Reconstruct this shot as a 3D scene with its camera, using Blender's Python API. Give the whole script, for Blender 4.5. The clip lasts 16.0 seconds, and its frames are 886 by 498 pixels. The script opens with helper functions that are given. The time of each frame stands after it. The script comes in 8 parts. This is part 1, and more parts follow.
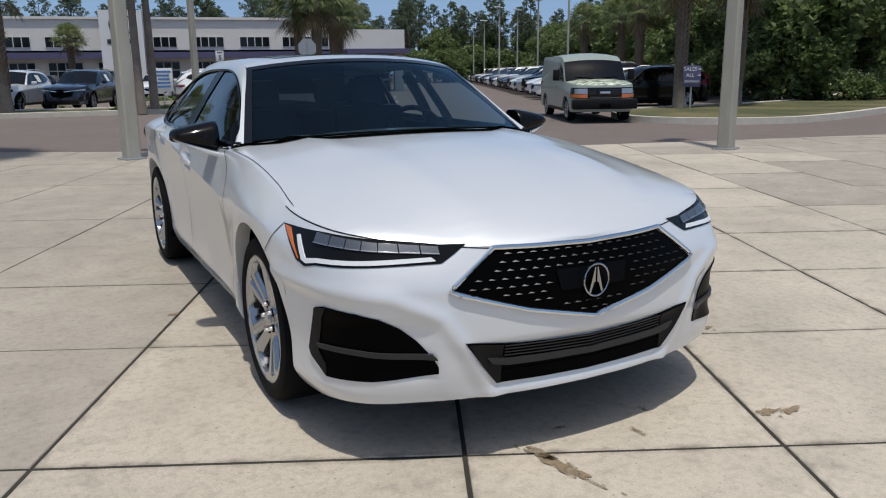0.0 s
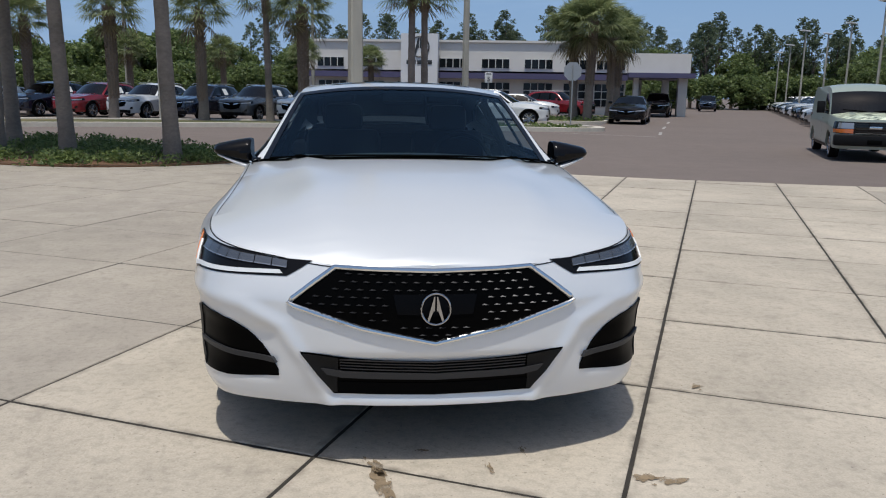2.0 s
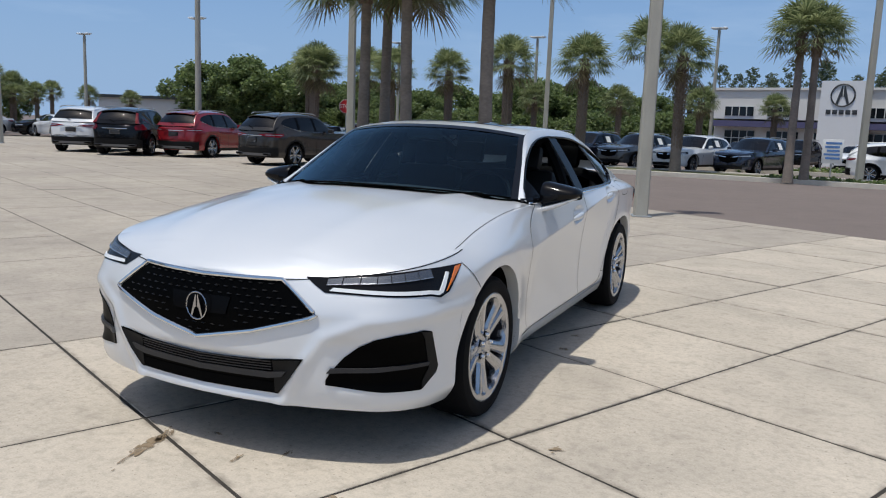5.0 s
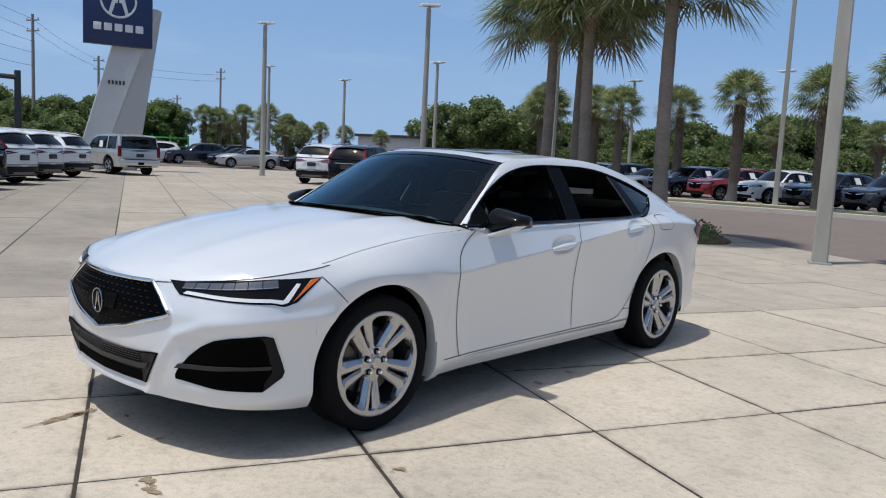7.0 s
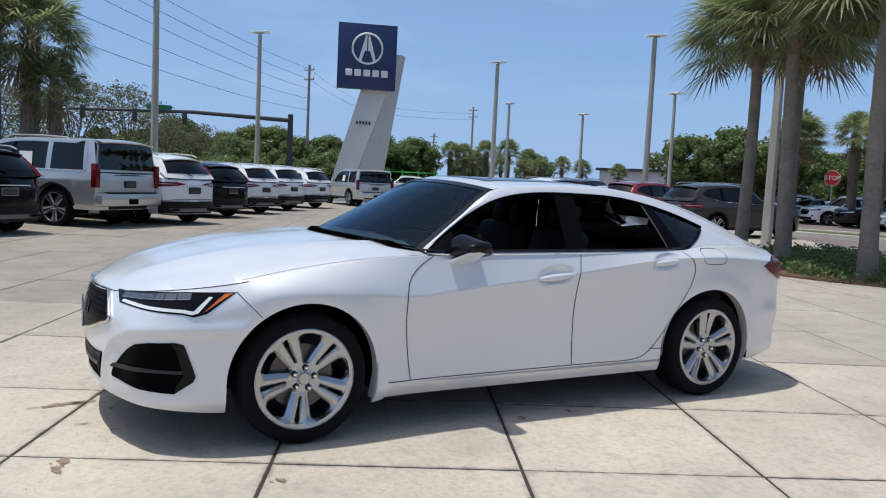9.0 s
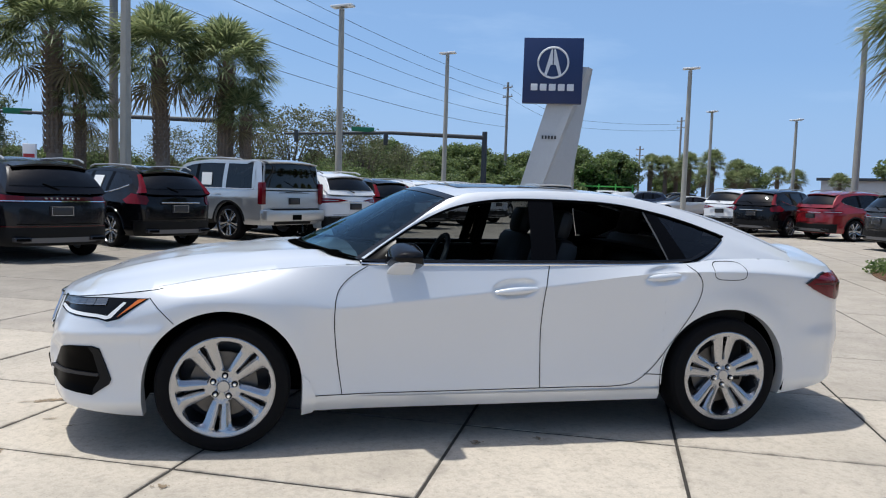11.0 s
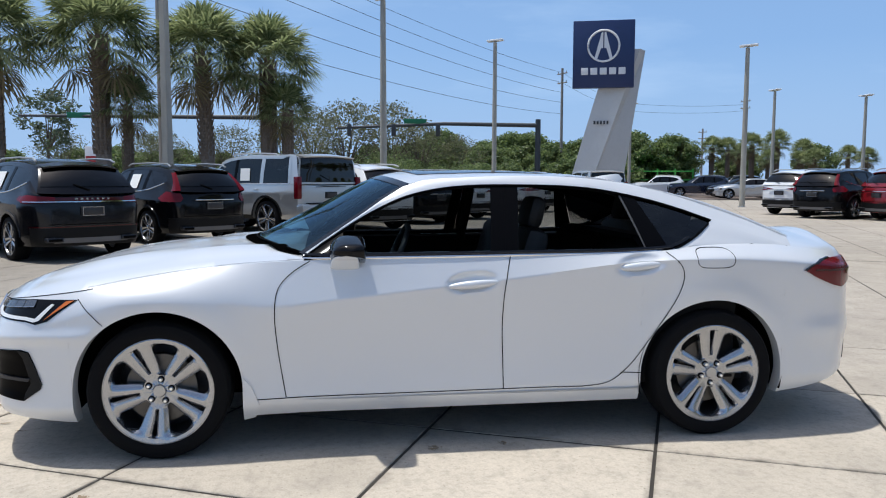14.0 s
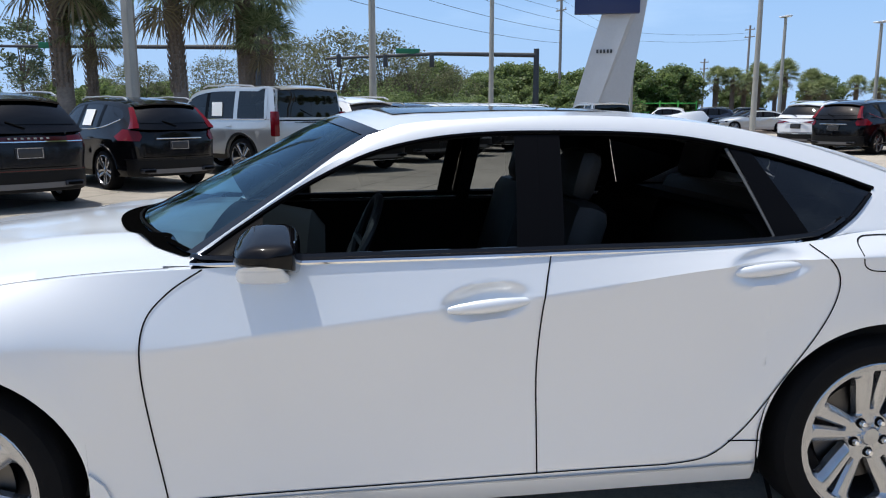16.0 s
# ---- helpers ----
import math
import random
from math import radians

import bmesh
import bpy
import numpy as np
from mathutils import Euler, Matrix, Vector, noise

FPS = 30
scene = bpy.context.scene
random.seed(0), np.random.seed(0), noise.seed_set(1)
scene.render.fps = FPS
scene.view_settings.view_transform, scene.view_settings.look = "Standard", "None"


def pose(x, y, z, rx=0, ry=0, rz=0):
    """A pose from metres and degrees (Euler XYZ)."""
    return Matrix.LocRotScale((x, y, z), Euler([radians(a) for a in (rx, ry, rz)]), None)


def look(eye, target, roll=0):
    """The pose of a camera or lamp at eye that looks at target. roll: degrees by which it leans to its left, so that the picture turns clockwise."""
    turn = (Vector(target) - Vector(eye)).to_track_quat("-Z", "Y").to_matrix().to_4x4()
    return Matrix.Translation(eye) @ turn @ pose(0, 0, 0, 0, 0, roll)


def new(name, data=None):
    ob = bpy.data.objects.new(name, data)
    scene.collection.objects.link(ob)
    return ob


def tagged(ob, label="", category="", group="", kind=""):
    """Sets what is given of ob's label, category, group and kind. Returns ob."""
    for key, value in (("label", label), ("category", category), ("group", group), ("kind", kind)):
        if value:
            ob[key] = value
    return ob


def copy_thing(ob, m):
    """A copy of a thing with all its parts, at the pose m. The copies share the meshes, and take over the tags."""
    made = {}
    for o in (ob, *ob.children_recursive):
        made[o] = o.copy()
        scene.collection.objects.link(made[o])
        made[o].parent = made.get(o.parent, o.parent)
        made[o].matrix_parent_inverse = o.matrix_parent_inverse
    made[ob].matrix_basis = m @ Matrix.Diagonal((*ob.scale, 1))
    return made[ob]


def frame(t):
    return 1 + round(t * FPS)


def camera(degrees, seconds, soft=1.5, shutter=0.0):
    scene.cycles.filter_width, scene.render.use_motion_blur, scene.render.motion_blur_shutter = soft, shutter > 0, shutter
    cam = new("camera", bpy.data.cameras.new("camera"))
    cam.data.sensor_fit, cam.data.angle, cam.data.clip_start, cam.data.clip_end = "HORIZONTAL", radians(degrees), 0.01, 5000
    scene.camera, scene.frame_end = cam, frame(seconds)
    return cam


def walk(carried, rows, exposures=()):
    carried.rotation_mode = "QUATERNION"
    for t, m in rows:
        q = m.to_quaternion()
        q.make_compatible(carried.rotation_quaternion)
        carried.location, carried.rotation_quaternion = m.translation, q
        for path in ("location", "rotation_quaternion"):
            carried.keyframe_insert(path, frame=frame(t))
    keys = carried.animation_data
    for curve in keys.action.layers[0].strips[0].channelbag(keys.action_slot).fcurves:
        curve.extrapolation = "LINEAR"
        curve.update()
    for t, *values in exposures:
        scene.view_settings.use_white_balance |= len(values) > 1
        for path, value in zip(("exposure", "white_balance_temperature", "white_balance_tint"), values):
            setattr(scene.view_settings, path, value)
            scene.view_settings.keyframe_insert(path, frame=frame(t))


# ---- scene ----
cam = camera(59.3, 16.0, soft=1.1)
PATH = [
    (0, (-1.663, -3.047, 1.319), (-0.766, -1.315, 0.876), -0.7),
    (0.5, (-1.365, -3.239, 1.355), (-0.604, -1.438, 0.937), -0.3),
    (1, (-1.034, -3.441, 1.370), (-0.450, -1.569, 0.978), -0.1),
    (1.5, (-0.667, -3.565, 1.361), (-0.257, -1.645, 0.977), 0.2),
    (2, (-0.275, -3.634, 1.365), (-0.057, -1.684, 0.973), 1.0),
    (2.5, (0.129, -3.702, 1.379), (0.140, -1.738, 0.999), 1.1),
    (3, (0.534, -3.668, 1.366), (0.373, -1.709, 0.997), 0.7),
    (3.5, (0.950, -3.657, 1.379), (0.602, -1.720, 1.025), 0.8),
    (4, (1.365, -3.631, 1.366), (0.851, -1.728, 1.029), 1.3),
    (6.5, (3.344, -2.794, 1.361), (2.121, -1.231, 1.118), 2.9),
    (7, (3.676, -2.549, 1.361), (2.325, -1.092, 1.131), 2.8),
    (7.5, (3.999, -2.289, 1.385), (2.529, -0.951, 1.168), 2.9),
    (8, (4.300, -1.992, 1.388), (2.719, -0.782, 1.195), 3.3),
    (8.5, (4.504, -1.645, 1.399), (2.832, -0.561, 1.221), 3.3),
    (9, (4.686, -1.270, 1.391), (2.933, -0.323, 1.217), 2.8),
    (11.5, (5.005, 0.463, 1.404), (3.043, 0.822, 1.261), 1.4),
    (12, (5.031, 0.627, 1.414), (3.059, 0.934, 1.286), 0.8),
    (12.5, (5.063, 0.714, 1.424), (3.087, 0.993, 1.300), 0.7),
    (13, (5.069, 0.762, 1.421), (3.091, 1.028, 1.294), 0.5),
    (13.5, (5.027, 0.796, 1.415), (3.050, 1.060, 1.270), 0.2),
    (14, (4.791, 0.844, 1.387), (2.819, 1.126, 1.205), 0.2),
    (14.5, (4.448, 0.903, 1.392), (2.482, 1.190, 1.166), -0.2),
    (15, (4.043, 0.989, 1.412), (2.079, 1.242, 1.136), -0.4),
    (15.5, (3.579, 1.025, 1.414), (1.620, 1.279, 1.104), -0.3),
    (16, (3.117, 1.090, 1.417), (1.170, 1.382, 1.067), 0.0),
]
walk(cam, [(t, look(eye, target, roll)) for t, eye, target, roll in PATH], exposures=[(0, -0.30, 6450, 8), (2.5, -0.28, 6400, 8), (4, -0.22, 6350, 8), (6.5, -0.11, 6350, 8), (9, 0.02, 6250, 8), (11.5, 0.12, 6200, 8), (13.5, 0.12, 6200, 8), (14.5, 0.18, 6250, 8), (15.3, 0.29, 6300, 8), (16, 0.34, 6300, 8)])

# ---- light ----
SUN_FROM = Vector((-0.085, -0.23, 1.0)).normalized()
world = bpy.data.worlds.new("world")
scene.world = world
world.use_nodes = True
wn, wl = world.node_tree.nodes, world.node_tree.links
sky = wn.new("ShaderNodeTexSky")
sky.sky_type, sky.sun_disc = "NISHITA", False
sky.sun_elevation, sky.sun_rotation = math.asin(SUN_FROM.z), math.atan2(SUN_FROM.x, SUN_FROM.y)
sky.air_density, sky.dust_density, sky.ozone_density = 1.0, 2.2, 2.0
# thin high cloud, streaked along the horizon
tc = wn.new("ShaderNodeTexCoord")
mp = wn.new("ShaderNodeMapping")
mp.inputs["Scale"].default_value = (1.0, 1.0, 5.0)
cn = wn.new("ShaderNodeTexNoise")
cn.inputs["Scale"].default_value, cn.inputs["Detail"].default_value, cn.inputs["Roughness"].default_value = 2.2, 6.0, 0.6
cr = wn.new("ShaderNodeMapRange")
cr.inputs[1].default_value, cr.inputs[2].default_value, cr.inputs[4].default_value = 0.52, 0.84, 0.42
cm = wn.new("ShaderNodeMixRGB")
cm.inputs[2].default_value = (5.2, 6.5, 8.3, 1)
wl.new(tc.outputs["Generated"], mp.inputs[0])
wl.new(mp.outputs[0], cn.inputs[0])
wl.new(cn.outputs[0], cr.inputs[0])
wl.new(cr.outputs[0], cm.inputs[0])
hz = wn.new("ShaderNodeSeparateXYZ")
hr = wn.new("ShaderNodeMapRange")
hr.inputs[1].default_value, hr.inputs[2].default_value, hr.inputs[3].default_value, hr.inputs[4].default_value = 0.0, 0.60, 0.80, 0.0
hm = wn.new("ShaderNodeMixRGB")
hm.inputs[2].default_value = (2.05, 3.8, 7.1, 1)
wl.new(tc.outputs["Generated"], hz.inputs[0])
wl.new(hz.outputs["Z"], hr.inputs[0])
wl.new(hr.outputs[0], hm.inputs[0])
wl.new(sky.outputs[0], hm.inputs[1])
lr = wn.new("ShaderNodeMapRange")  # paler right over the horizon
lr.inputs[1].default_value, lr.inputs[2].default_value, lr.inputs[3].default_value, lr.inputs[4].default_value = 0.0, 0.16, 0.60, 0.0
lm = wn.new("ShaderNodeMixRGB")
lm.inputs[2].default_value = (3.7, 5.0, 6.7, 1)
wl.new(hz.outputs["Z"], lr.inputs[0])
wl.new(lr.outputs[0], lm.inputs[0])
wl.new(hm.outputs[0], lm.inputs[1])
wl.new(lm.outputs[0], cm.inputs[1])
wl.new(cm.outputs[0], wn["Background"].inputs[0])
wn["Background"].inputs[1].default_value = 0.118
sun_data = bpy.data.lights.new("sun", "SUN")
sun_data.energy, sun_data.angle, sun_data.color = 3.65, radians(1.3), (1.0, 0.955, 0.885)
new("sun", sun_data).matrix_world = look(SUN_FROM * 50, (0, 0, 0))

# ---- materials ----


def material(name, color, rough=0.5, metal=0.0, coat=0.0, vary=0.0, scale=8.0, grain=0.0, grain_scale=120.0, bump=0.0, by_object=0.0, stretch=(1, 1, 1), spec=0.5, second=None, patch=1.2):
    """A principled surface: colour varied at two scales, a fine relief, and a shift from object to object."""
    m = bpy.data.materials.new(name)
    m.use_nodes = True
    n, l = m.node_tree.nodes, m.node_tree.links
    p = n["Principled BSDF"]
    p.inputs["Base Color"].default_value = (*color, 1)
    p.inputs["Roughness"].default_value, p.inputs["Metallic"].default_value = rough, metal
    p.inputs["Coat Weight"].default_value, p.inputs["Coat Roughness"].default_value = coat, 0.11
    p.inputs["Specular IOR Level"].default_value = spec
    if not (vary or grain or bump or by_object):
        return m
    geo = n.new("ShaderNodeNewGeometry")
    mapping = n.new("ShaderNodeMapping")
    mapping.inputs["Scale"].default_value = stretch
    l.new(geo.outputs["Position"], mapping.inputs[0])
    value = None

    def noise_of(scale_, detail):
        t = n.new("ShaderNodeTexNoise")
        t.inputs["Scale"].default_value, t.inputs["Detail"].default_value = scale_, detail
        l.new(mapping.outputs[0], t.inputs[0])
        return t.outputs[0]

    def math_node(op, a, b):
        q = n.new("ShaderNodeMath")
        q.operation = op
        for k, v in enumerate((a, b)):
            if isinstance(v, (int, float)):
                q.inputs[k].default_value = v
            else:
                l.new(v, q.inputs[k])
        return q.outputs[0]

    big = noise_of(scale / 8, 4.0)
    mid = noise_of(scale, 6.0)
    fine = noise_of(grain_scale, 3.0)
    value = math_node("ADD", 1.0, math_node("MULTIPLY", math_node("SUBTRACT", big, 0.5), 2 * vary))
    value = math_node("ADD", value, math_node("MULTIPLY", math_node("SUBTRACT", mid, 0.5), 1.6 * vary))
    value = math_node("ADD", value, math_node("MULTIPLY", math_node("SUBTRACT", fine, 0.5), 2 * grain))
    if by_object:
        info = n.new("ShaderNodeObjectInfo")
        value = math_node("ADD", value, math_node("MULTIPLY", math_node("SUBTRACT", info.outputs["Random"], 0.5), 2 * by_object))
    base = n.new("ShaderNodeRGB")
    base.outputs[0].default_value = (*color, 1)
    source = base.outputs[0]
    if second:
        ramp = n.new("ShaderNodeMapRange")
        ramp.inputs[1].default_value, ramp.inputs[2].default_value = 0.42, 0.66
        l.new(noise_of(patch, 5.0), ramp.inputs[0])
        mx = n.new("ShaderNodeMixRGB")
        mx.inputs[2].default_value = (*second, 1)
        l.new(ramp.outputs[0], mx.inputs[0])
        l.new(source, mx.inputs[1])
        source = mx.outputs[0]
    mul = n.new("ShaderNodeVectorMath")
    mul.operation = "SCALE"
    l.new(source, mul.inputs[0])
    l.new(value, mul.inputs["Scale"])
    l.new(mul.outputs[0], p.inputs["Base Color"])
    if bump:
        bp = n.new("ShaderNodeBump")
        bp.inputs["Strength"].default_value, bp.inputs["Distance"].default_value = bump, 0.004
        l.new(math_node("ADD", fine, math_node("MULTIPLY", mid, 0.6)), bp.inputs["Height"])
        l.new(bp.outputs[0], p.inputs["Normal"])
    return m


def weathered(m, pit_scale=55.0, pit_depth=0.55, blotch=0.22):
    """Adds dark pits and uneven grey blotches to a surface made by material()."""
    n, l = m.node_tree.nodes, m.node_tree.links
    p = n["Principled BSDF"]
    link = p.inputs["Base Color"].links[0]
    source = link.from_socket
    geo = n.new("ShaderNodeNewGeometry")
    out = source
    for scale, lo, hi, amount, detail in ((pit_scale, 0.66, 0.74, pit_depth, 2.0), (26.0, 0.47, 0.66, blotch * 0.85, 7.0), (7.0, 0.54, 0.72, blotch, 8.0), (1.7, 0.52, 0.75, blotch * 0.8, 6.0)):
        t, r, mx = n.new("ShaderNodeTexNoise"), n.new("ShaderNodeMapRange"), n.new("ShaderNodeMixRGB")
        t.inputs["Scale"].default_value, t.inputs["Detail"].default_value = scale, detail
        r.inputs[1].default_value, r.inputs[2].default_value, r.inputs[4].default_value = lo, hi, amount
        mx.inputs[2].default_value = (0.13, 0.115, 0.095, 1)
        l.new(geo.outputs["Position"], t.inputs[0])
        l.new(t.outputs[0], r.inputs[0])
        l.new(r.outputs[0], mx.inputs[0])
        l.new(out, mx.inputs[1])
        out = mx.outputs[0]
    l.new(out, p.inputs["Base Color"])
    return m


def worn_edges(m, width=0.035):
    """Dirt that has crept in from the joints, ragged, along the edges of each slab."""
    n, l = m.node_tree.nodes, m.node_tree.links
    p = n["Principled BSDF"]
    source = p.inputs["Base Color"].links[0].from_socket
    tc, geo, noise_t = n.new("ShaderNodeTexCoord"), n.new("ShaderNodeNewGeometry"), n.new("ShaderNodeTexNoise")
    noise_t.inputs["Scale"].default_value, noise_t.inputs["Detail"].default_value = 9.0, 8.0
    l.new(geo.outputs["Position"], noise_t.inputs[0])
    sep = n.new("ShaderNodeSeparateXYZ")
    l.new(tc.outputs["Generated"], sep.inputs[0])
    near = None
    for axis in ("X", "Y"):
        a, b = n.new("ShaderNodeMath"), n.new("ShaderNodeMath")
        a.operation, b.operation = "PINGPONG", "MULTIPLY"
        a.inputs[1].default_value = 0.5
        l.new(sep.outputs[axis], a.inputs[0])
        l.new(a.outputs[0], b.inputs[0])
        b.inputs[1].default_value = 1.3
        if near is None:
            near = b.outputs[0]
        else:
            q = n.new("ShaderNodeMath")
            q.operation = "MINIMUM"
            l.new(near, q.inputs[0])
            l.new(b.outputs[0], q.inputs[1])
            near = q.outputs[0]
    ramp, mul, cut, mx = n.new("ShaderNodeMapRange"), n.new("ShaderNodeMath"), n.new("ShaderNodeMapRange"), n.new("ShaderNodeMixRGB")
    ramp.inputs[1].default_value, ramp.inputs[2].default_value, ramp.inputs[3].default_value, ramp.inputs[4].default_value = 0.0, width, 1.0, 0.0
    cut.inputs[1].default_value, cut.inputs[2].default_value, cut.inputs[4].default_value = 0.40, 0.70, 0.75
    mul.operation = "MULTIPLY"
    l.new(near, ramp.inputs[0])
    l.new(noise_t.outputs[0], cut.inputs[0])
    l.new(ramp.outputs[0], mul.inputs[0])
    l.new(cut.outputs[0], mul.inputs[1])
    l.new(mul.outputs[0], mx.inputs[0])
    l.new(source, mx.inputs[1])
    mx.inputs[2].default_value = (0.10, 0.085, 0.068, 1)
    l.new(mx.outputs[0], p.inputs["Base Color"])
    return m


def glass(name, tint, gloss=1.5, sheen=(1, 1, 1)):
    """Tinted window glass: the view through it, and a clear reflection on it."""
    m = bpy.data.materials.new(name)
    m.use_nodes = True
    n, l = m.node_tree.nodes, m.node_tree.links
    n.remove(n["Principled BSDF"])
    a, b = n.new("ShaderNodeBsdfTransparent"), n.new("ShaderNodeBsdfGlossy")
    mix, fres = n.new("ShaderNodeMixShader"), n.new("ShaderNodeFresnel")
    a.inputs[0].default_value = (*tint, 1)
    b.inputs["Color"].default_value = (*sheen, 1)
    b.inputs["Roughness"].default_value = 0.01
    fres.inputs[0].default_value = gloss
    l.new(fres.outputs[0], mix.inputs[0])
    l.new(a.outputs[0], mix.inputs[1])
    l.new(b.outputs[0], mix.inputs[2])
    l.new(mix.outputs[0], n["Material Output"].inputs[0])
    return m


def soft_stain(name, color):
    """A thin dirty film: patchy, with the surface under it showing through."""
    m = material(name, color, 0.9, vary=0.3, scale=14, grain=0.15)
    n, l = m.node_tree.nodes, m.node_tree.links
    geo, t, r = n.new("ShaderNodeNewGeometry"), n.new("ShaderNodeTexNoise"), n.new("ShaderNodeMapRange")
    t.inputs["Scale"].default_value, t.inputs["Detail"].default_value = 22.0, 8.0
    r.inputs[1].default_value, r.inputs[2].default_value, r.inputs[3].default_value, r.inputs[4].default_value = 0.36, 0.56, 0.25, 0.95
    l.new(geo.outputs["Position"], t.inputs[0])
    l.new(t.outputs[0], r.inputs[0])
    l.new(r.outputs[0], n["Principled BSDF"].inputs["Alpha"])
    return m


def lamp_glow(name, color, strength):
    m = material(name, color, 0.3)
    p = m.node_tree.nodes["Principled BSDF"]
    p.inputs["Emission Color"].default_value, p.inputs["Emission Strength"].default_value = (*color, 1), strength
    return m


def leaf(name, color, vary=0.35, second=None):
    """A leaf: lets some light through, its colour shifts from island to island."""
    m = bpy.data.materials.new(name)
    m.use_nodes = True
    n, l = m.node_tree.nodes, m.node_tree.links
    p = n["Principled BSDF"]
    p.inputs["Roughness"].default_value = 0.5
    geo = n.new("ShaderNodeNewGeometry")
    hsv = n.new("ShaderNodeMixRGB")
    second = second or tuple(c * 0.45 for c in color)
    hsv.inputs[1].default_value, hsv.inputs[2].default_value = (*color, 1), (*second, 1)
    l.new(geo.outputs["Random Per Island"], hsv.inputs[0])
    l.new(hsv.outputs[0], p.inputs["Base Color"])
    tr, mx = n.new("ShaderNodeBsdfTranslucent"), n.new("ShaderNodeMixShader")
    mx.inputs[0].default_value = 0.5
    l.new(hsv.outputs[0], tr.inputs[0])
    l.new(p.outputs[0], mx.inputs[1])
    l.new(tr.outputs[0], mx.inputs[2])
    l.new(mx.outputs[0], n["Material Output"].inputs[0])
    return m


PAINT_WHITE = material("pearl_white_paint", (0.685, 0.70, 0.718), 0.36, 0.22, 1.0, vary=0.01, scale=2.0)
GLOSS_BLACK = material("gloss_black", (0.004, 0.004, 0.005), 0.08)
MIRROR_BLACK = material("mirror_cap_black", (0.004, 0.004, 0.005), 0.10, spec=0.22)
VOID_BLACK = material("cowl_black", (0.0015, 0.0015, 0.0015), 1.0, spec=0.0)
ROAD_WHITE = material("road_marking_white", (0.36, 0.34, 0.32), 0.8, vary=0.3, scale=6, grain=0.3)
PILLAR_BLACK = material("pillar_black", (0.0025, 0.0025, 0.003), 0.15, spec=0.06)
GRILLE_BLACK = material("grille_black", (0.0015, 0.0015, 0.0015), 0.35, spec=0.03)
SENSOR_BLACK = material("sensor_plate_black", (0.003, 0.003, 0.0035), 0.25, spec=0.06)
SATIN_GREY = material("satin_grey_plastic", (0.028, 0.028, 0.030), 0.45, bump=0.1, grain_scale=300, spec=0.3)
SATIN_BLACK = material("satin_black_plastic", (0.006, 0.006, 0.0065), 0.5, bump=0.15, grain_scale=300, spec=0.2)
MATT_BLACK = material("matt_black", (0.003, 0.003, 0.003), 0.9, vary=0.1, spec=0.05)
RUBBER = material("tyre_rubber", (0.006, 0.006, 0.0066), 0.8, spec=0.12, vary=0.15, scale=20, bump=0.3, grain_scale=200)
CHROME = material("chrome", (0.78, 0.79, 0.80), 0.06, 1.0)
BRIGHT_TRIM = material("bright_trim", (0.70, 0.71, 0.72), 0.13, 1.0)
PLATE_DARK = material("dark_number_plate", (0.03, 0.03, 0.032), 0.4, vary=0.2, scale=20)
ALLOY = material("machined_alloy", (0.44, 0.445, 0.46), 0.21, 0.85, vary=0.04, scale=30)
DARK_ALLOY = material("dark_alloy", (0.05, 0.05, 0.055), 0.4, 0.6)
STUD = material("grille_stud_metal", (0.030, 0.030, 0.032), 0.40, 0.8, spec=0.3)
EMBLEM = material("emblem_chrome", (0.42, 0.42, 0.43), 0.18, 1.0)
BRAKE = material("brake_steel", (0.11, 0.105, 0.10), 0.4, 1.0, vary=0.2, scale=40)
GLASS_FRONT = glass("windscreen_glass", (0.34, 0.44, 0.49), 1.4, (0.60, 0.85, 1.0))
GLASS_REAR = glass("rear_screen_glass", (0.06, 0.065, 0.07))
GLASS_SIDE = glass("side_glass", (0.36, 0.38, 0.38))
GLASS_DARK = glass("privacy_glass", (0.15, 0.16, 0.165))
GLASS_CAR = glass("parked_car_glass", (0.035, 0.038, 0.04))
LEATHER = material("black_leather", (0.009, 0.009, 0.009), 0.5, spec=0.3, vary=0.2, scale=12, bump=0.2)
TRIM_DARK = material("interior_trim", (0.005, 0.005, 0.0055), 0.7, spec=0.15, vary=0.1)
AMBER = material("amber_reflector", (0.55, 0.13, 0.010), 0.15, coat=1.0)
LAMP_RED = material("red_tail_lens", (0.125, 0.003, 0.008), 0.12, spec=0.3)
LAMP_DEEP = material("deep_red_lens", (0.05, 0.002, 0.004), 0.15)
LAMP_WHITE = material("clear_lamp", (0.34, 0.35, 0.37), 0.12, 0.5, coat=1.0)
LAMP_LENS = material("lamp_lens_inner", (0.20, 0.21, 0.225), 0.2, 0.8, spec=0.3)
LAMP_BACK = material("lamp_backing", (0.006, 0.006, 0.007), 0.12, spec=0.2)
DRL = lamp_glow("daylight_strip", (0.62, 0.64, 0.66), 0.11)
CONCRETE = material("plaza_concrete", (0.50, 0.44, 0.36), 0.88, vary=0.20, scale=3.4, grain=0.24, grain_scale=110, bump=0.35, by_object=0.05, second=(0.42, 0.372, 0.305), patch=0.9, spec=0.3)
# Old concrete; the shade round the parked row is put into its colour too.
CONCRETE_OLD_SHADED = material("old_concrete", (0.298, 0.267, 0.226), 0.9, vary=0.26, scale=3.0, grain=0.2, grain_scale=110, bump=0.3, second=(0.25, 0.225, 0.192), patch=0.5, spec=0.3)
# Lighter than the trim round it: sunlight on the strip is in this grey.
LIT_STRIP = material("grey_weather_strip", (0.06, 0.062, 0.065), 0.5)
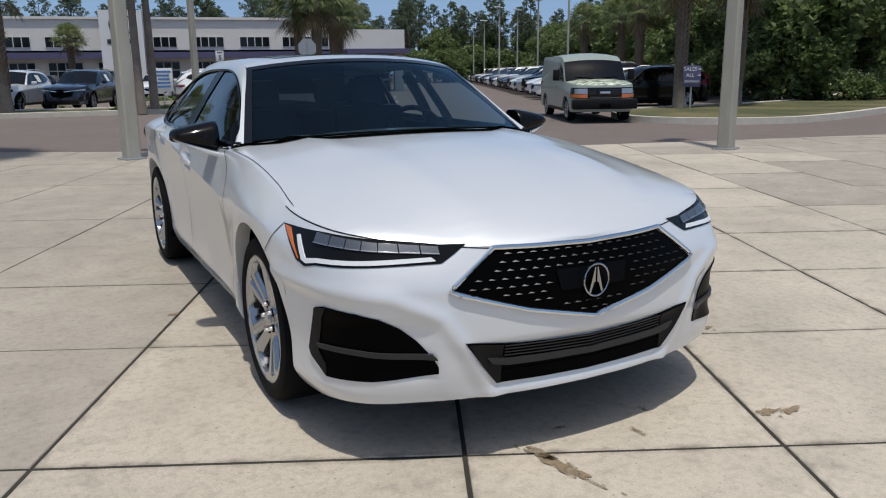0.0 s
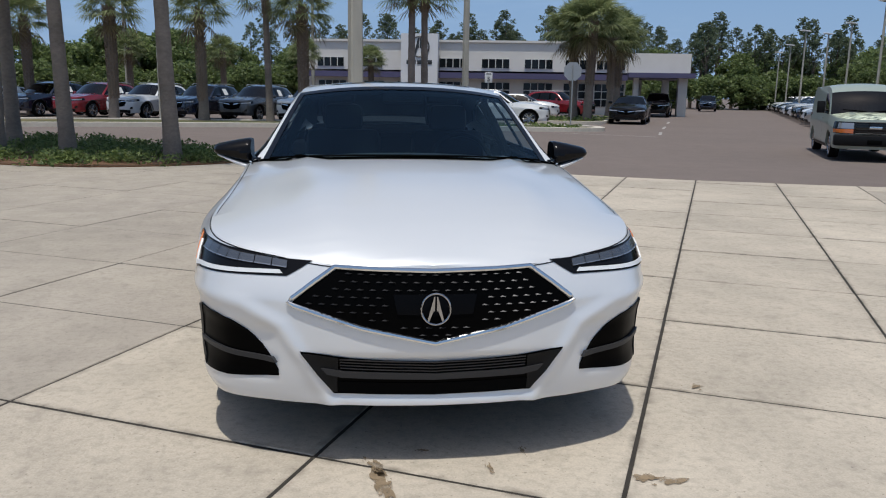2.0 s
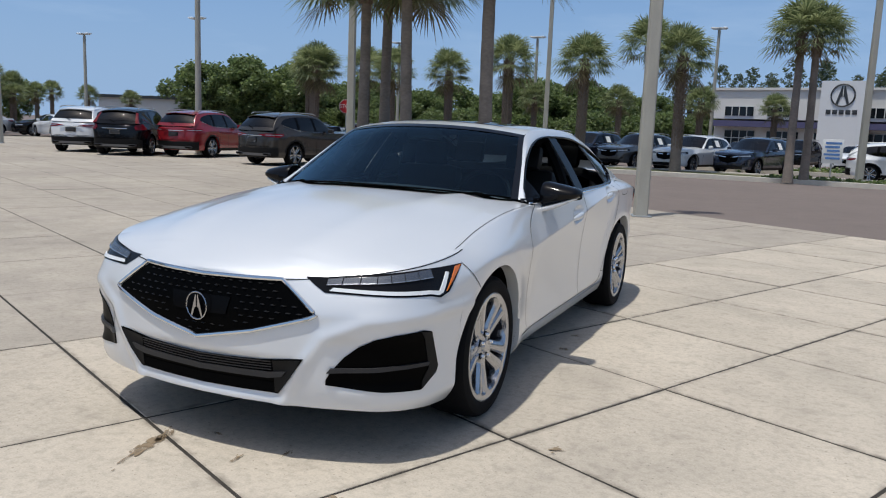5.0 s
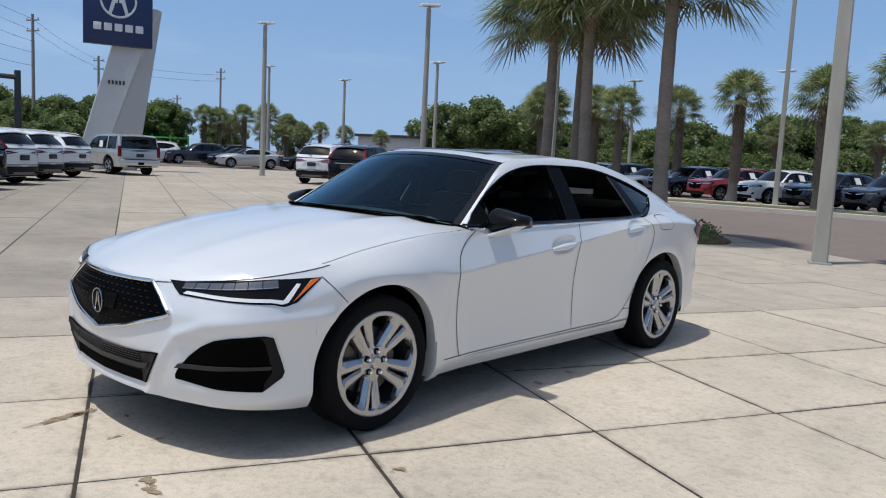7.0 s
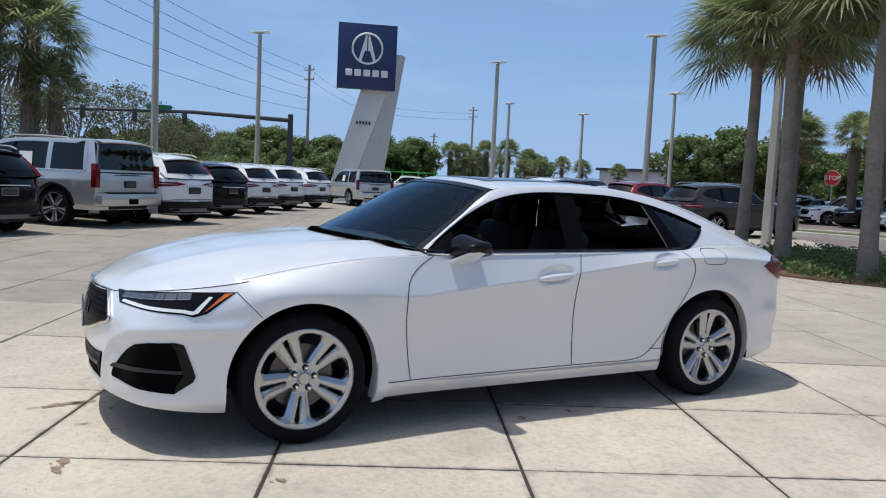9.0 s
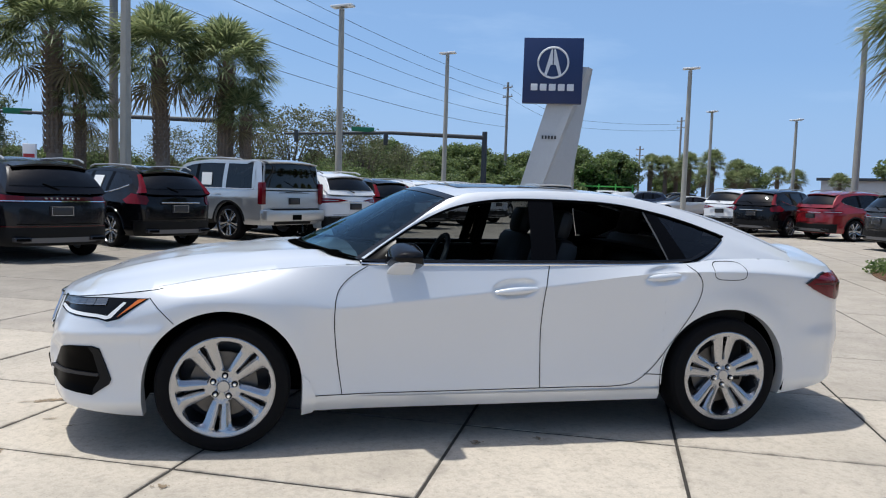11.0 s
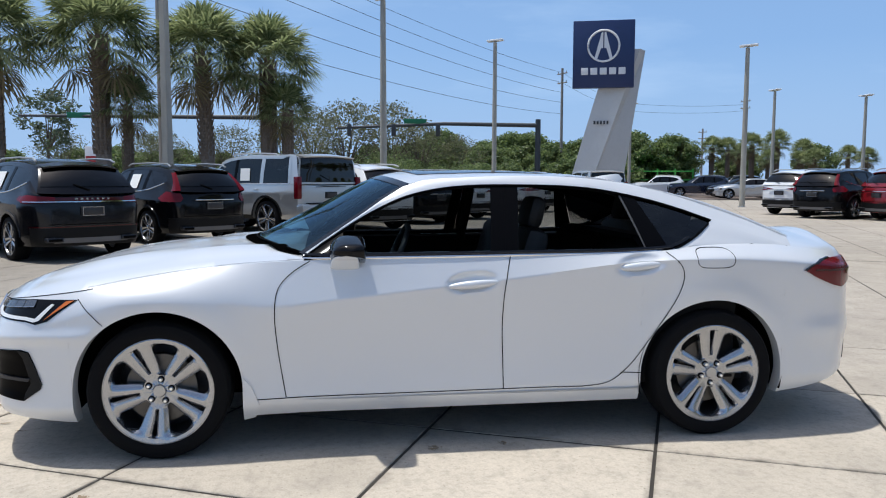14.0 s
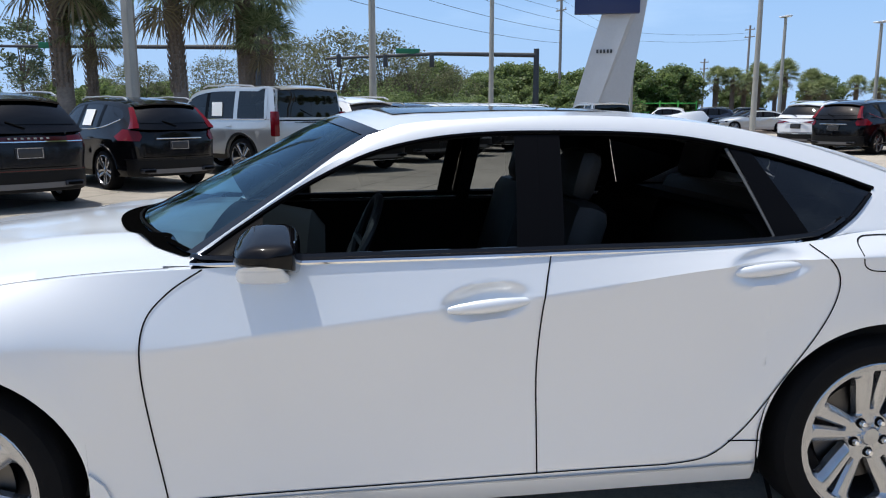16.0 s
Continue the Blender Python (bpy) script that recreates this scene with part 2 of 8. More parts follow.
# A darker tan than the middle slabs, chosen by column.
CONCRETE_TAN = material("worn_concrete", (0.385, 0.342, 0.285), 0.9, vary=0.24, scale=3.0, grain=0.2, grain_scale=110, bump=0.3, second=(0.35, 0.31, 0.262), patch=0.6, spec=0.3)
JOINT = material("joint_dirt", (0.035, 0.030, 0.024), 0.95, vary=0.4, scale=30)
STAIN = soft_stain("ground_stain", (0.25, 0.185, 0.115))
weathered(CONCRETE)
worn_edges(CONCRETE)
weathered(CONCRETE_TAN)
weathered(CONCRETE_OLD_SHADED)
ASPHALT = material("asphalt", (0.160, 0.128, 0.112), 0.9, vary=0.16, scale=2.0, grain=0.25, grain_scale=90, bump=0.4)
KERB = material("kerb_concrete", (0.56, 0.52, 0.45), 0.9, vary=0.2, scale=6, grain=0.1, bump=0.3)
GRASS = material("grass", (0.070, 0.078, 0.028), 0.95, vary=0.35, scale=5, grain=0.5, grain_scale=40, bump=0.8, second=(0.16, 0.13, 0.06), patch=0.5)
MULCH = material("mulch", (0.14, 0.075, 0.04), 0.95, vary=0.4, scale=20, grain=0.4, bump=1.0, grain_scale=60)
POLE_GREY = material("weathered_concrete_pole", (0.36, 0.345, 0.30), 0.85, vary=0.26, scale=5, grain=0.12, bump=0.2, stretch=(1, 1, 0.3))
WOOD_POLE = material("utility_pole_wood", (0.29, 0.265, 0.235), 0.9, vary=0.2, scale=8, stretch=(1, 1, 0.15), bump=0.4)
STEEL_DARK = material("dark_painted_steel", (0.035, 0.04, 0.045), 0.5, vary=0.1)
SKID_GREY = material("skid_plate_grey", (0.16, 0.16, 0.165), 0.5, 0.4)
GALV = material("galvanised_steel", (0.45, 0.46, 0.46), 0.45, 0.7, vary=0.1)
LAMP_HEAD = material("lamp_head_white", (0.82, 0.82, 0.80), 0.5, vary=0.08)
WIRE = material("cable_black", (0.02, 0.02, 0.02), 0.7)
TRUNK = material("palm_trunk", (0.22, 0.185, 0.155), 0.95, vary=0.40, scale=12, grain=0.2, bump=0.8, grain_scale=60, stretch=(1, 1, 1.8))
TRUNK_UP = material("palm_boots", (0.19, 0.145, 0.11), 0.95, vary=0.35, scale=14, grain=0.2, bump=0.8, by_object=0.1)
BARK = material("tree_bark", (0.12, 0.095, 0.075), 0.95, vary=0.3, scale=10, bump=0.8, stretch=(1, 1, 0.3))
PALM_LEAF = leaf("palm_frond", (0.36, 0.395, 0.19), second=(0.105, 0.145, 0.06))
PALM_DRY = leaf("dry_frond", (0.30, 0.24, 0.13))
OAK_LEAF = leaf("broad_leaf", (0.25, 0.315, 0.115), second=(0.075, 0.115, 0.042))
PINE_LEAF = leaf("pine_needles", (0.17, 0.21, 0.12), second=(0.07, 0.10, 0.06))
SPRING_LEAF = leaf("sparse_leaf", (0.20, 0.205, 0.11), second=(0.10, 0.11, 0.055))
COVER_LEAF = leaf("ground_cover_leaf", (0.24, 0.30, 0.10), second=(0.07, 0.12, 0.035))
WALL_CREAM = material("stucco_cream", (0.68, 0.66, 0.62), 0.9, vary=0.06, scale=2, grain=0.04, bump=0.15)
WALL_PURPLE = material("accent_band", (0.085, 0.08, 0.16), 0.6, vary=0.08)
WINDOW_DARK = material("window_glass_dark", (0.010, 0.013, 0.016), 0.06, spec=0.3, vary=0.3, scale=0.6)
FRAME_LIGHT = material("window_frame", (0.6, 0.6, 0.58), 0.5)
SIGN_WHITE = material("sign_white_panel", (0.72, 0.72, 0.72), 0.4, vary=0.03)
SIGN_PLINTH = material("sign_plinth_metal", (0.50, 0.50, 0.50), 0.45, 0.2, vary=0.06)
SIGN_BLUE = material("sign_navy_panel", (0.012, 0.028, 0.10), 0.4, vary=0.05)
SIGN_RED = material("stop_sign_red", (0.50, 0.015, 0.02), 0.4)
SIGN_GREEN = material("street_sign_green", (0.01, 0.16, 0.07), 0.5)
CARRIER_GREEN = material("bright_green_paint", (0.08, 0.42, 0.06), 0.4)
SHOP_RED = material("red_panel", (0.45, 0.03, 0.03), 0.5)
BLUE_BOARD = material("poster_blue", (0.10, 0.22, 0.50), 0.5)
PAPER = material("window_paper", (0.78, 0.78, 0.76), 0.7)
VAN_WRAP = material("camouflage_wrap", (0.78, 0.84, 0.64), 0.35, coat=0.5, vary=0.1, second=(0.03, 0.05, 0.025), patch=6.0, stretch=(1.0, 2.2, 1.0))
CAR_COLOURS = {
    "white": material("white_paint", (0.74, 0.75, 0.76), 0.3, coat=1.0, vary=0.01),
    "black": material("black_paint", (0.004, 0.004, 0.005), 0.12, coat=0.35, vary=0.05, spec=0.15),
    "grey": material("dark_grey_paint", (0.010, 0.010, 0.012), 0.22, 0.3, coat=0.35, vary=0.03, spec=0.2),
    "taupe": material("grey_brown_paint", (0.050, 0.045, 0.041), 0.25, 0.4, coat=0.6, vary=0.03, spec=0.3),
    "steel": material("steel_grey_paint", (0.085, 0.09, 0.10), 0.25, 0.4, coat=0.8, vary=0.03),
    "silver": material("silver_paint", (0.56, 0.56, 0.55), 0.3, 0.6, coat=1.0, vary=0.02),
    "red": material("red_paint", (0.24, 0.012, 0.018), 0.25, 0.2, coat=1.0, vary=0.03),
    "blue": material("dark_blue_paint", (0.015, 0.022, 0.045), 0.2, 0.3, coat=1.0, vary=0.03),
    "pale": material("pale_van_paint", (0.30, 0.35, 0.31), 0.4, coat=0.4, vary=0.04),
}

# ---- building helpers ----


def empty(name, m, label, category, group="", kind=""):
    ob = new(name)
    ob.matrix_world = m
    return tagged(ob, label, category, group, kind)


def part(name, bm, mat, parent=None, label="", smooth=True):
    """Links a bmesh as one mesh object under a thing; it is built in the thing's own frame."""
    bmesh.ops.recalc_face_normals(bm, faces=bm.faces)
    me = bpy.data.meshes.new(name)
    bm.to_mesh(me)
    bm.free()
    return part_mesh(name, me, mat, parent, label, smooth)


def part_mesh(name, me, mat, parent=None, label="", smooth=True):
    if mat and not me.materials:
        me.materials.append(mat)
    if smooth:
        me.shade_smooth()
        me.set_sharp_from_angle(angle=radians(35))
    ob = new(name, me)
    ob.parent = parent
    if label:
        ob["label"] = label
    return ob


def box(bm, cx, cy, cz, sx, sy, sz, m=None, bevel=0.0):
    v = bmesh.ops.create_cube(bm, size=1.0, matrix=(m or Matrix()) @ Matrix.Translation((cx, cy, cz)) @ Matrix.Diagonal((sx, sy, sz, 1)))["verts"]
    if bevel:
        e = list({e for q in v for e in q.link_edges})
        bmesh.ops.bevel(bm, geom=e, offset=bevel, segments=2, profile=0.5, affect="EDGES")
    return bm


def tube(bm, pts, radii, sides=8, closed=False, flat=1.0):
    """A tube along points. radii: one number or one for each point; flat squeezes it across."""
    pts = [Vector(p) for p in pts]
    n = len(pts)
    radii = radii if isinstance(radii, (list, tuple)) else [radii] * n
    rings = []
    up = Vector((0, 0, 1))
    for i, p in enumerate(pts):
        a = pts[(i - 1) % n] if (closed or i) else p
        b = pts[(i + 1) % n] if (closed or i < n - 1) else p
        d = (b - a).normalized()
        s = d.cross(up)
        if s.length < 0.05:
            s = d.cross(Vector((0, 1, 0)))
        s.normalize()
        w = s.cross(d)
        rings.append([bm.verts.new(p + radii[i] * (math.cos(2 * math.pi * k / sides) * s + flat * math.sin(2 * math.pi * k / sides) * w)) for k in range(sides)])
    for i in range(n if closed else n - 1):
        r, q = rings[i], rings[(i + 1) % n]
        for k in range(sides):
            bm.faces.new((r[k], r[(k + 1) % sides], q[(k + 1) % sides], q[k]))
    if not closed:
        bm.faces.new(rings[0][::-1])
        bm.faces.new(rings[-1])
    return bm


def grid(bm, rows, close=False):
    """Quads over rows of points of equal length."""
    v = [[bm.verts.new(p) for p in r] for r in rows]
    for i in range(len(v) - 1):
        m = len(v[i])
        for k in range(m if close else m - 1):
            q = (v[i][k], v[i][(k + 1) % m], v[i + 1][(k + 1) % m], v[i + 1][k])
            try:
                bm.faces.new(q)
            except ValueError:
                pass
    return v


def prism(bm, outline, axis_m, depth):
    """A plate: an outline in the plane of axis_m's x and z, with depth along its y."""
    a = [bm.verts.new(axis_m @ Vector((x, 0, z))) for x, z in outline]
    b = [bm.verts.new(axis_m @ Vector((x, depth, z))) for x, z in outline]
    bm.faces.new(a)
    bm.faces.new(b[::-1])
    n = len(a)
    for i in range(n):
        bm.faces.new((a[i], b[i], b[(i + 1) % n], a[(i + 1) % n]))
    return bm


def spline(keys, u):
    """A smooth curve through keys, at u from 0 to the last key."""
    n = len(keys) - 1
    i = min(int(max(u, 0)), n - 1)
    t = min(max(u - i, 0.0), 1.0)
    p = [Vector(keys[min(max(i + k, 0), n)]) for k in (-1, 0, 1, 2)]
    return 0.5 * ((2 * p[1]) + (p[2] - p[0]) * t + (2 * p[0] - 5 * p[1] + 4 * p[2] - p[3]) * t * t + (3 * p[1] - p[0] - 3 * p[2] + p[3]) * t ** 3)


def curve_at(keys, x):
    """The value at x of a smooth curve through (x, value) keys, x rising."""
    if x <= keys[0][0]:
        return keys[0][1]
    if x >= keys[-1][0]:
        return keys[-1][1]
    i = max(k for k in range(len(keys) - 1) if keys[k][0] <= x)
    x0, x1 = keys[i][0], keys[i + 1][0]
    t = (x - x0) / (x1 - x0)

    def slope(k):
        a, b = keys[max(k - 1, 0)], keys[min(k + 1, len(keys) - 1)]
        return (b[1] - a[1]) / (b[0] - a[0])

    m0, m1 = slope(i) * (x1 - x0), slope(i + 1) * (x1 - x0)
    return (2 * t ** 3 - 3 * t * t + 1) * keys[i][1] + (t ** 3 - 2 * t * t + t) * m0 + (3 * t * t - 2 * t ** 3) * keys[i + 1][1] + (t ** 3 - t * t) * m1

# ---- cars ----
# outline: (half width, y, height of the shoulder, inset at the shoulder) from the nose's middle round to the tail's middle
SALOON = dict(
    sculpt=True, grips=[(1.552, 0.858), (2.448, 0.938)],
    low=[(-1.0, 0.240), (-0.85, 0.236), (-0.7, 0.222), (-0.5, 0.200), (-0.4, 0.193), (3.2, 0.205), (3.32, 0.222), (3.45, 0.236), (3.6, 0.258), (3.8, 0.305), (4.0, 0.33)],
    base=2.87, tyre=0.343, arch=0.40, sill=0.20, half_tyre=0.12, track=0.926,
    outline=[(0, -0.965, 0.742, 0.035), (0.22, -0.953, 0.745, 0.04), (0.42, -0.918, 0.755, 0.06), (0.60, -0.864, 0.775, 0.08), (0.785, -0.767, 0.795, 0.085),
             (0.890, -0.60, 0.815, 0.07), (0.934, -0.36, 0.845, 0.06), (0.95, -0.05, 0.90, 0.095), (0.94, 0.35, 0.952, 0.09), (0.925, 0.75, 0.975, 0.055),
             (0.925, 1.3, 0.982, 0.05), (0.925, 1.9, 0.995, 0.05), (0.928, 2.5, 1.008, 0.06), (0.94, 2.87, 1.03, 0.11), (0.925, 3.2, 1.03, 0.15),
             (0.89, 3.46, 1.01, 0.14), (0.80, 3.68, 0.985, 0.10), (0.58, 3.86, 0.98, 0.06), (0.28, 3.94, 0.985, 0.04), (0, 3.955, 0.99, 0.04)],
    crease=[(-1.0, 0.60), (-0.5, 0.68), (-0.2, 0.772), (0.0, 0.785), (0.3, 0.772), (0.56, 0.752), (0.9, 0.784), (1.4, 0.838), (1.8, 0.880), (2.35, 0.945), (2.87, 0.962), (3.4, 0.93), (4.0, 0.85)],
    hood=[(-0.97, 0.735), (-0.88, 0.79), (-0.64, 0.88), (-0.3, 0.965), (0.04, 1.012), (0.35, 1.035), (0.75, 1.04)],
    deck=[(3.3, 1.12), (3.5, 1.092), (3.7, 1.066), (3.80, 1.070), (3.90, 1.066), (3.96, 1.015)],
    hood_end=0.72, deck_start=3.32,
    rail=[(0.785, 0.70, 1.0), (0.70, 0.98, 1.185), (0.615, 1.26, 1.355), (0.595, 1.6, 1.392), (0.595, 2.0, 1.400), (0.60, 2.4, 1.370), (0.61, 2.8, 1.288), (0.63, 3.15, 1.174), (0.66, 3.42, 1.062)],
    centre=[(0, 0.40, 1.045), (0, 0.76, 1.225), (0, 1.13, 1.402), (0, 1.5, 1.43), (0, 1.95, 1.428), (0, 2.38, 1.402), (0, 2.74, 1.325), (0, 3.15, 1.194), (0, 3.5, 1.088)],
    roof=(2.0, 5.4),
    top=[(0.70, 0.985), (0.85, 1.085), (1.05, 1.205), (1.25, 1.292), (1.5, 1.338), (1.85, 1.348), (2.23, 1.333), (2.54, 1.278), (2.75, 1.22), (2.93, 1.157)],
    bottom=[(0.70, 0.983), (1.75, 0.99), (2.62, 1.008), (2.78, 1.065), (2.93, 1.155)],
    panes=[("front_window", 0.90, 0.90, 1.672, 1.715), ("rear_window", 1.80, 1.845, 2.505, 2.425), ("quarter_window", 2.63, 2.50, 2.92, 2.92)],
)
SUV = dict(
    base=2.72, tyre=0.355, arch=0.41, sill=0.26, half_tyre=0.12, track=0.90,
    outline=[(0, -0.88, 0.90, 0.04), (0.4, -0.86, 0.92, 0.04), (0.68, -0.78, 0.95, 0.05), (0.85, -0.55, 0.98, 0.06), (0.92, -0.1, 1.03, 0.09), (0.92, 0.7, 1.06, 0.05),
             (0.92, 1.6, 1.08, 0.05), (0.92, 2.5, 1.10, 0.06), (0.91, 3.05, 1.12, 0.11), (0.865, 3.36, 1.11, 0.09), (0.72, 3.58, 1.06, 0.05), (0.38, 3.685, 1.03, 0.03), (0, 3.71, 1.03, 0.03)],
    crease=[(-0.9, 0.68), (0.0, 0.82), (1.5, 0.90), (2.7, 0.94), (3.7, 0.85)],
    hood=[(-0.9, 0.89), (-0.7, 0.97), (-0.3, 1.05), (0.2, 1.10), (0.8, 1.13)],
    deck=[(3.4, 1.12), (3.7, 1.05)],
    hood_end=0.80, deck_start=3.45,
    rail=[(0.80, 0.75, 1.07), (0.735, 1.05, 1.30), (0.665, 1.4, 1.54), (0.635, 1.9, 1.605), (0.62, 2.5, 1.595), (0.605, 2.95, 1.555), (0.60, 3.20, 1.50), (0.67, 3.43, 1.30), (0.755, 3.58, 1.10)],
    centre=[(0, 0.45, 1.11), (0, 0.86, 1.35), (0, 1.28, 1.60), (0, 1.9, 1.67), (0, 2.5, 1.66), (0, 3.0, 1.62), (0, 3.32, 1.56), (0, 3.56, 1.32), (0, 3.68, 1.08)],
    roof=(2.0, 6.1),
    top=[(0.82, 1.06), (1.05, 1.22), (1.4, 1.47), (1.9, 1.54), (2.5, 1.525), (2.9, 1.47), (3.1, 1.40), (3.20, 1.305)],
    bottom=[(0.82, 1.058), (1.9, 1.09), (2.62, 1.125), (3.20, 1.285)],
    panes=[("front_window", 0.98, 0.98, 1.66, 1.70), ("rear_window", 1.76, 1.80, 2.46, 2.44), ("quarter_window", 2.56, 2.54, 3.18, 3.18)],
)
ESTATE = dict(
    base=2.95, tyre=0.40, arch=0.47, sill=0.38, half_tyre=0.13, track=1.0,
    outline=[(0, -0.98, 1.06, 0.03), (0.5, -0.97, 1.08, 0.03), (0.85, -0.92, 1.10, 0.04), (0.98, -0.70, 1.12, 0.05), (1.02, -0.2, 1.15, 0.06), (1.02, 0.7, 1.17, 0.04),
             (1.02, 1.6, 1.18, 0.035), (1.02, 2.7, 1.18, 0.035), (1.01, 3.5, 1.18, 0.035), (0.985, 3.88, 1.18, 0.03), (0.88, 3.985, 1.16, 0.02), (0.45, 4.02, 1.15, 0.02), (0, 4.03, 1.15, 0.02)],
    crease=[(-1.0, 0.88), (1.5, 0.98), (4.0, 0.98)],
    hood=[(-1.0, 1.06), (-0.8, 1.15), (-0.3, 1.19), (0.3, 1.21), (0.9, 1.22)],
    deck=[(3.8, 1.16), (4.05, 1.14)],
    hood_end=0.80, deck_start=3.84,
    rail=[(0.95, 0.75, 1.18), (0.91, 1.02, 1.45), (0.87, 1.30, 1.72), (0.86, 1.9, 1.825), (0.86, 2.6, 1.84), (0.86, 3.3, 1.83), (0.86, 3.86, 1.80), (0.90, 3.93, 1.50), (0.94, 3.97, 1.18)],
    centre=[(0, 0.55, 1.22), (0, 0.88, 1.48), (0, 1.22, 1.76), (0, 1.9, 1.88), (0, 2.6, 1.89), (0, 3.3, 1.88), (0, 3.92, 1.84), (0, 3.99, 1.50), (0, 4.02, 1.18)],
    roof=(2.0, 6.1),
    top=[(0.82, 1.17), (1.05, 1.40), (1.30, 1.63), (1.9, 1.75), (2.7, 1.76), (3.4, 1.75), (3.70, 1.73), (3.74, 1.20)],
    bottom=[(0.82, 1.168), (1.9, 1.19), (3.74, 1.195)],
    panes=[("front_window", 1.0, 1.0, 1.78, 1.80), ("rear_window", 1.88, 1.90, 2.72, 2.72), ("quarter_window", 2.84, 2.84, 3.66, 3.62)],
)
VAN = dict(
    base=3.43, tyre=0.36, arch=0.42, sill=0.30, half_tyre=0.12, track=0.93,
    outline=[(0, -0.92, 1.08, 0.05), (0.5, -0.90, 1.09, 0.05), (0.78, -0.84, 1.10, 0.05), (0.93, -0.66, 1.12, 0.05), (0.985, -0.2, 1.16, 0.05), (1.0, 0.4, 1.20, 0.04), (1.0, 1.6, 1.22, 0.03),
             (1.0, 3.0, 1.22, 0.03), (0.99, 4.2, 1.22, 0.04), (0.90, 4.42, 1.22, 0.03), (0.5, 4.46, 1.22, 0.02), (0, 4.47, 1.22, 0.02)],
    crease=[(-0.9, 0.80), (0.5, 0.95), (4.5, 0.95)],
    hood=[(-0.95, 1.06), (-0.7, 1.16), (-0.2, 1.25), (0.3, 1.28)],
    deck=[(4.2, 1.2), (4.5, 1.2)],
    hood_end=0.34, deck_start=4.3,
    rail=[(0.93, 0.20, 1.19), (0.91, 0.45, 1.48), (0.885, 0.72, 1.80), (0.89, 1.2, 1.97), (0.89, 2.2, 2.0), (0.89, 3.2, 1.99), (0.89, 4.2, 1.95), (0.91, 4.34, 1.6), (0.94, 4.39, 1.22)],
    centre=[(0, -0.02, 1.27), (0, 0.30, 1.55), (0, 0.62, 1.86), (0, 1.2, 2.06), (0, 2.2, 2.09), (0, 3.2, 2.08), (0, 4.25, 2.02), (0, 4.42, 1.62), (0, 4.46, 1.22)],
    roof=(2.0, 6.1),
    top=[(0.30, 1.20), (0.55, 1.46), (0.80, 1.74), (1.10, 1.78), (1.38, 1.78)],
    bottom=[(0.30, 1.195), (1.38, 1.205)],
    panes=[("front_window", 0.42, 0.42, 1.36, 1.36)],
)


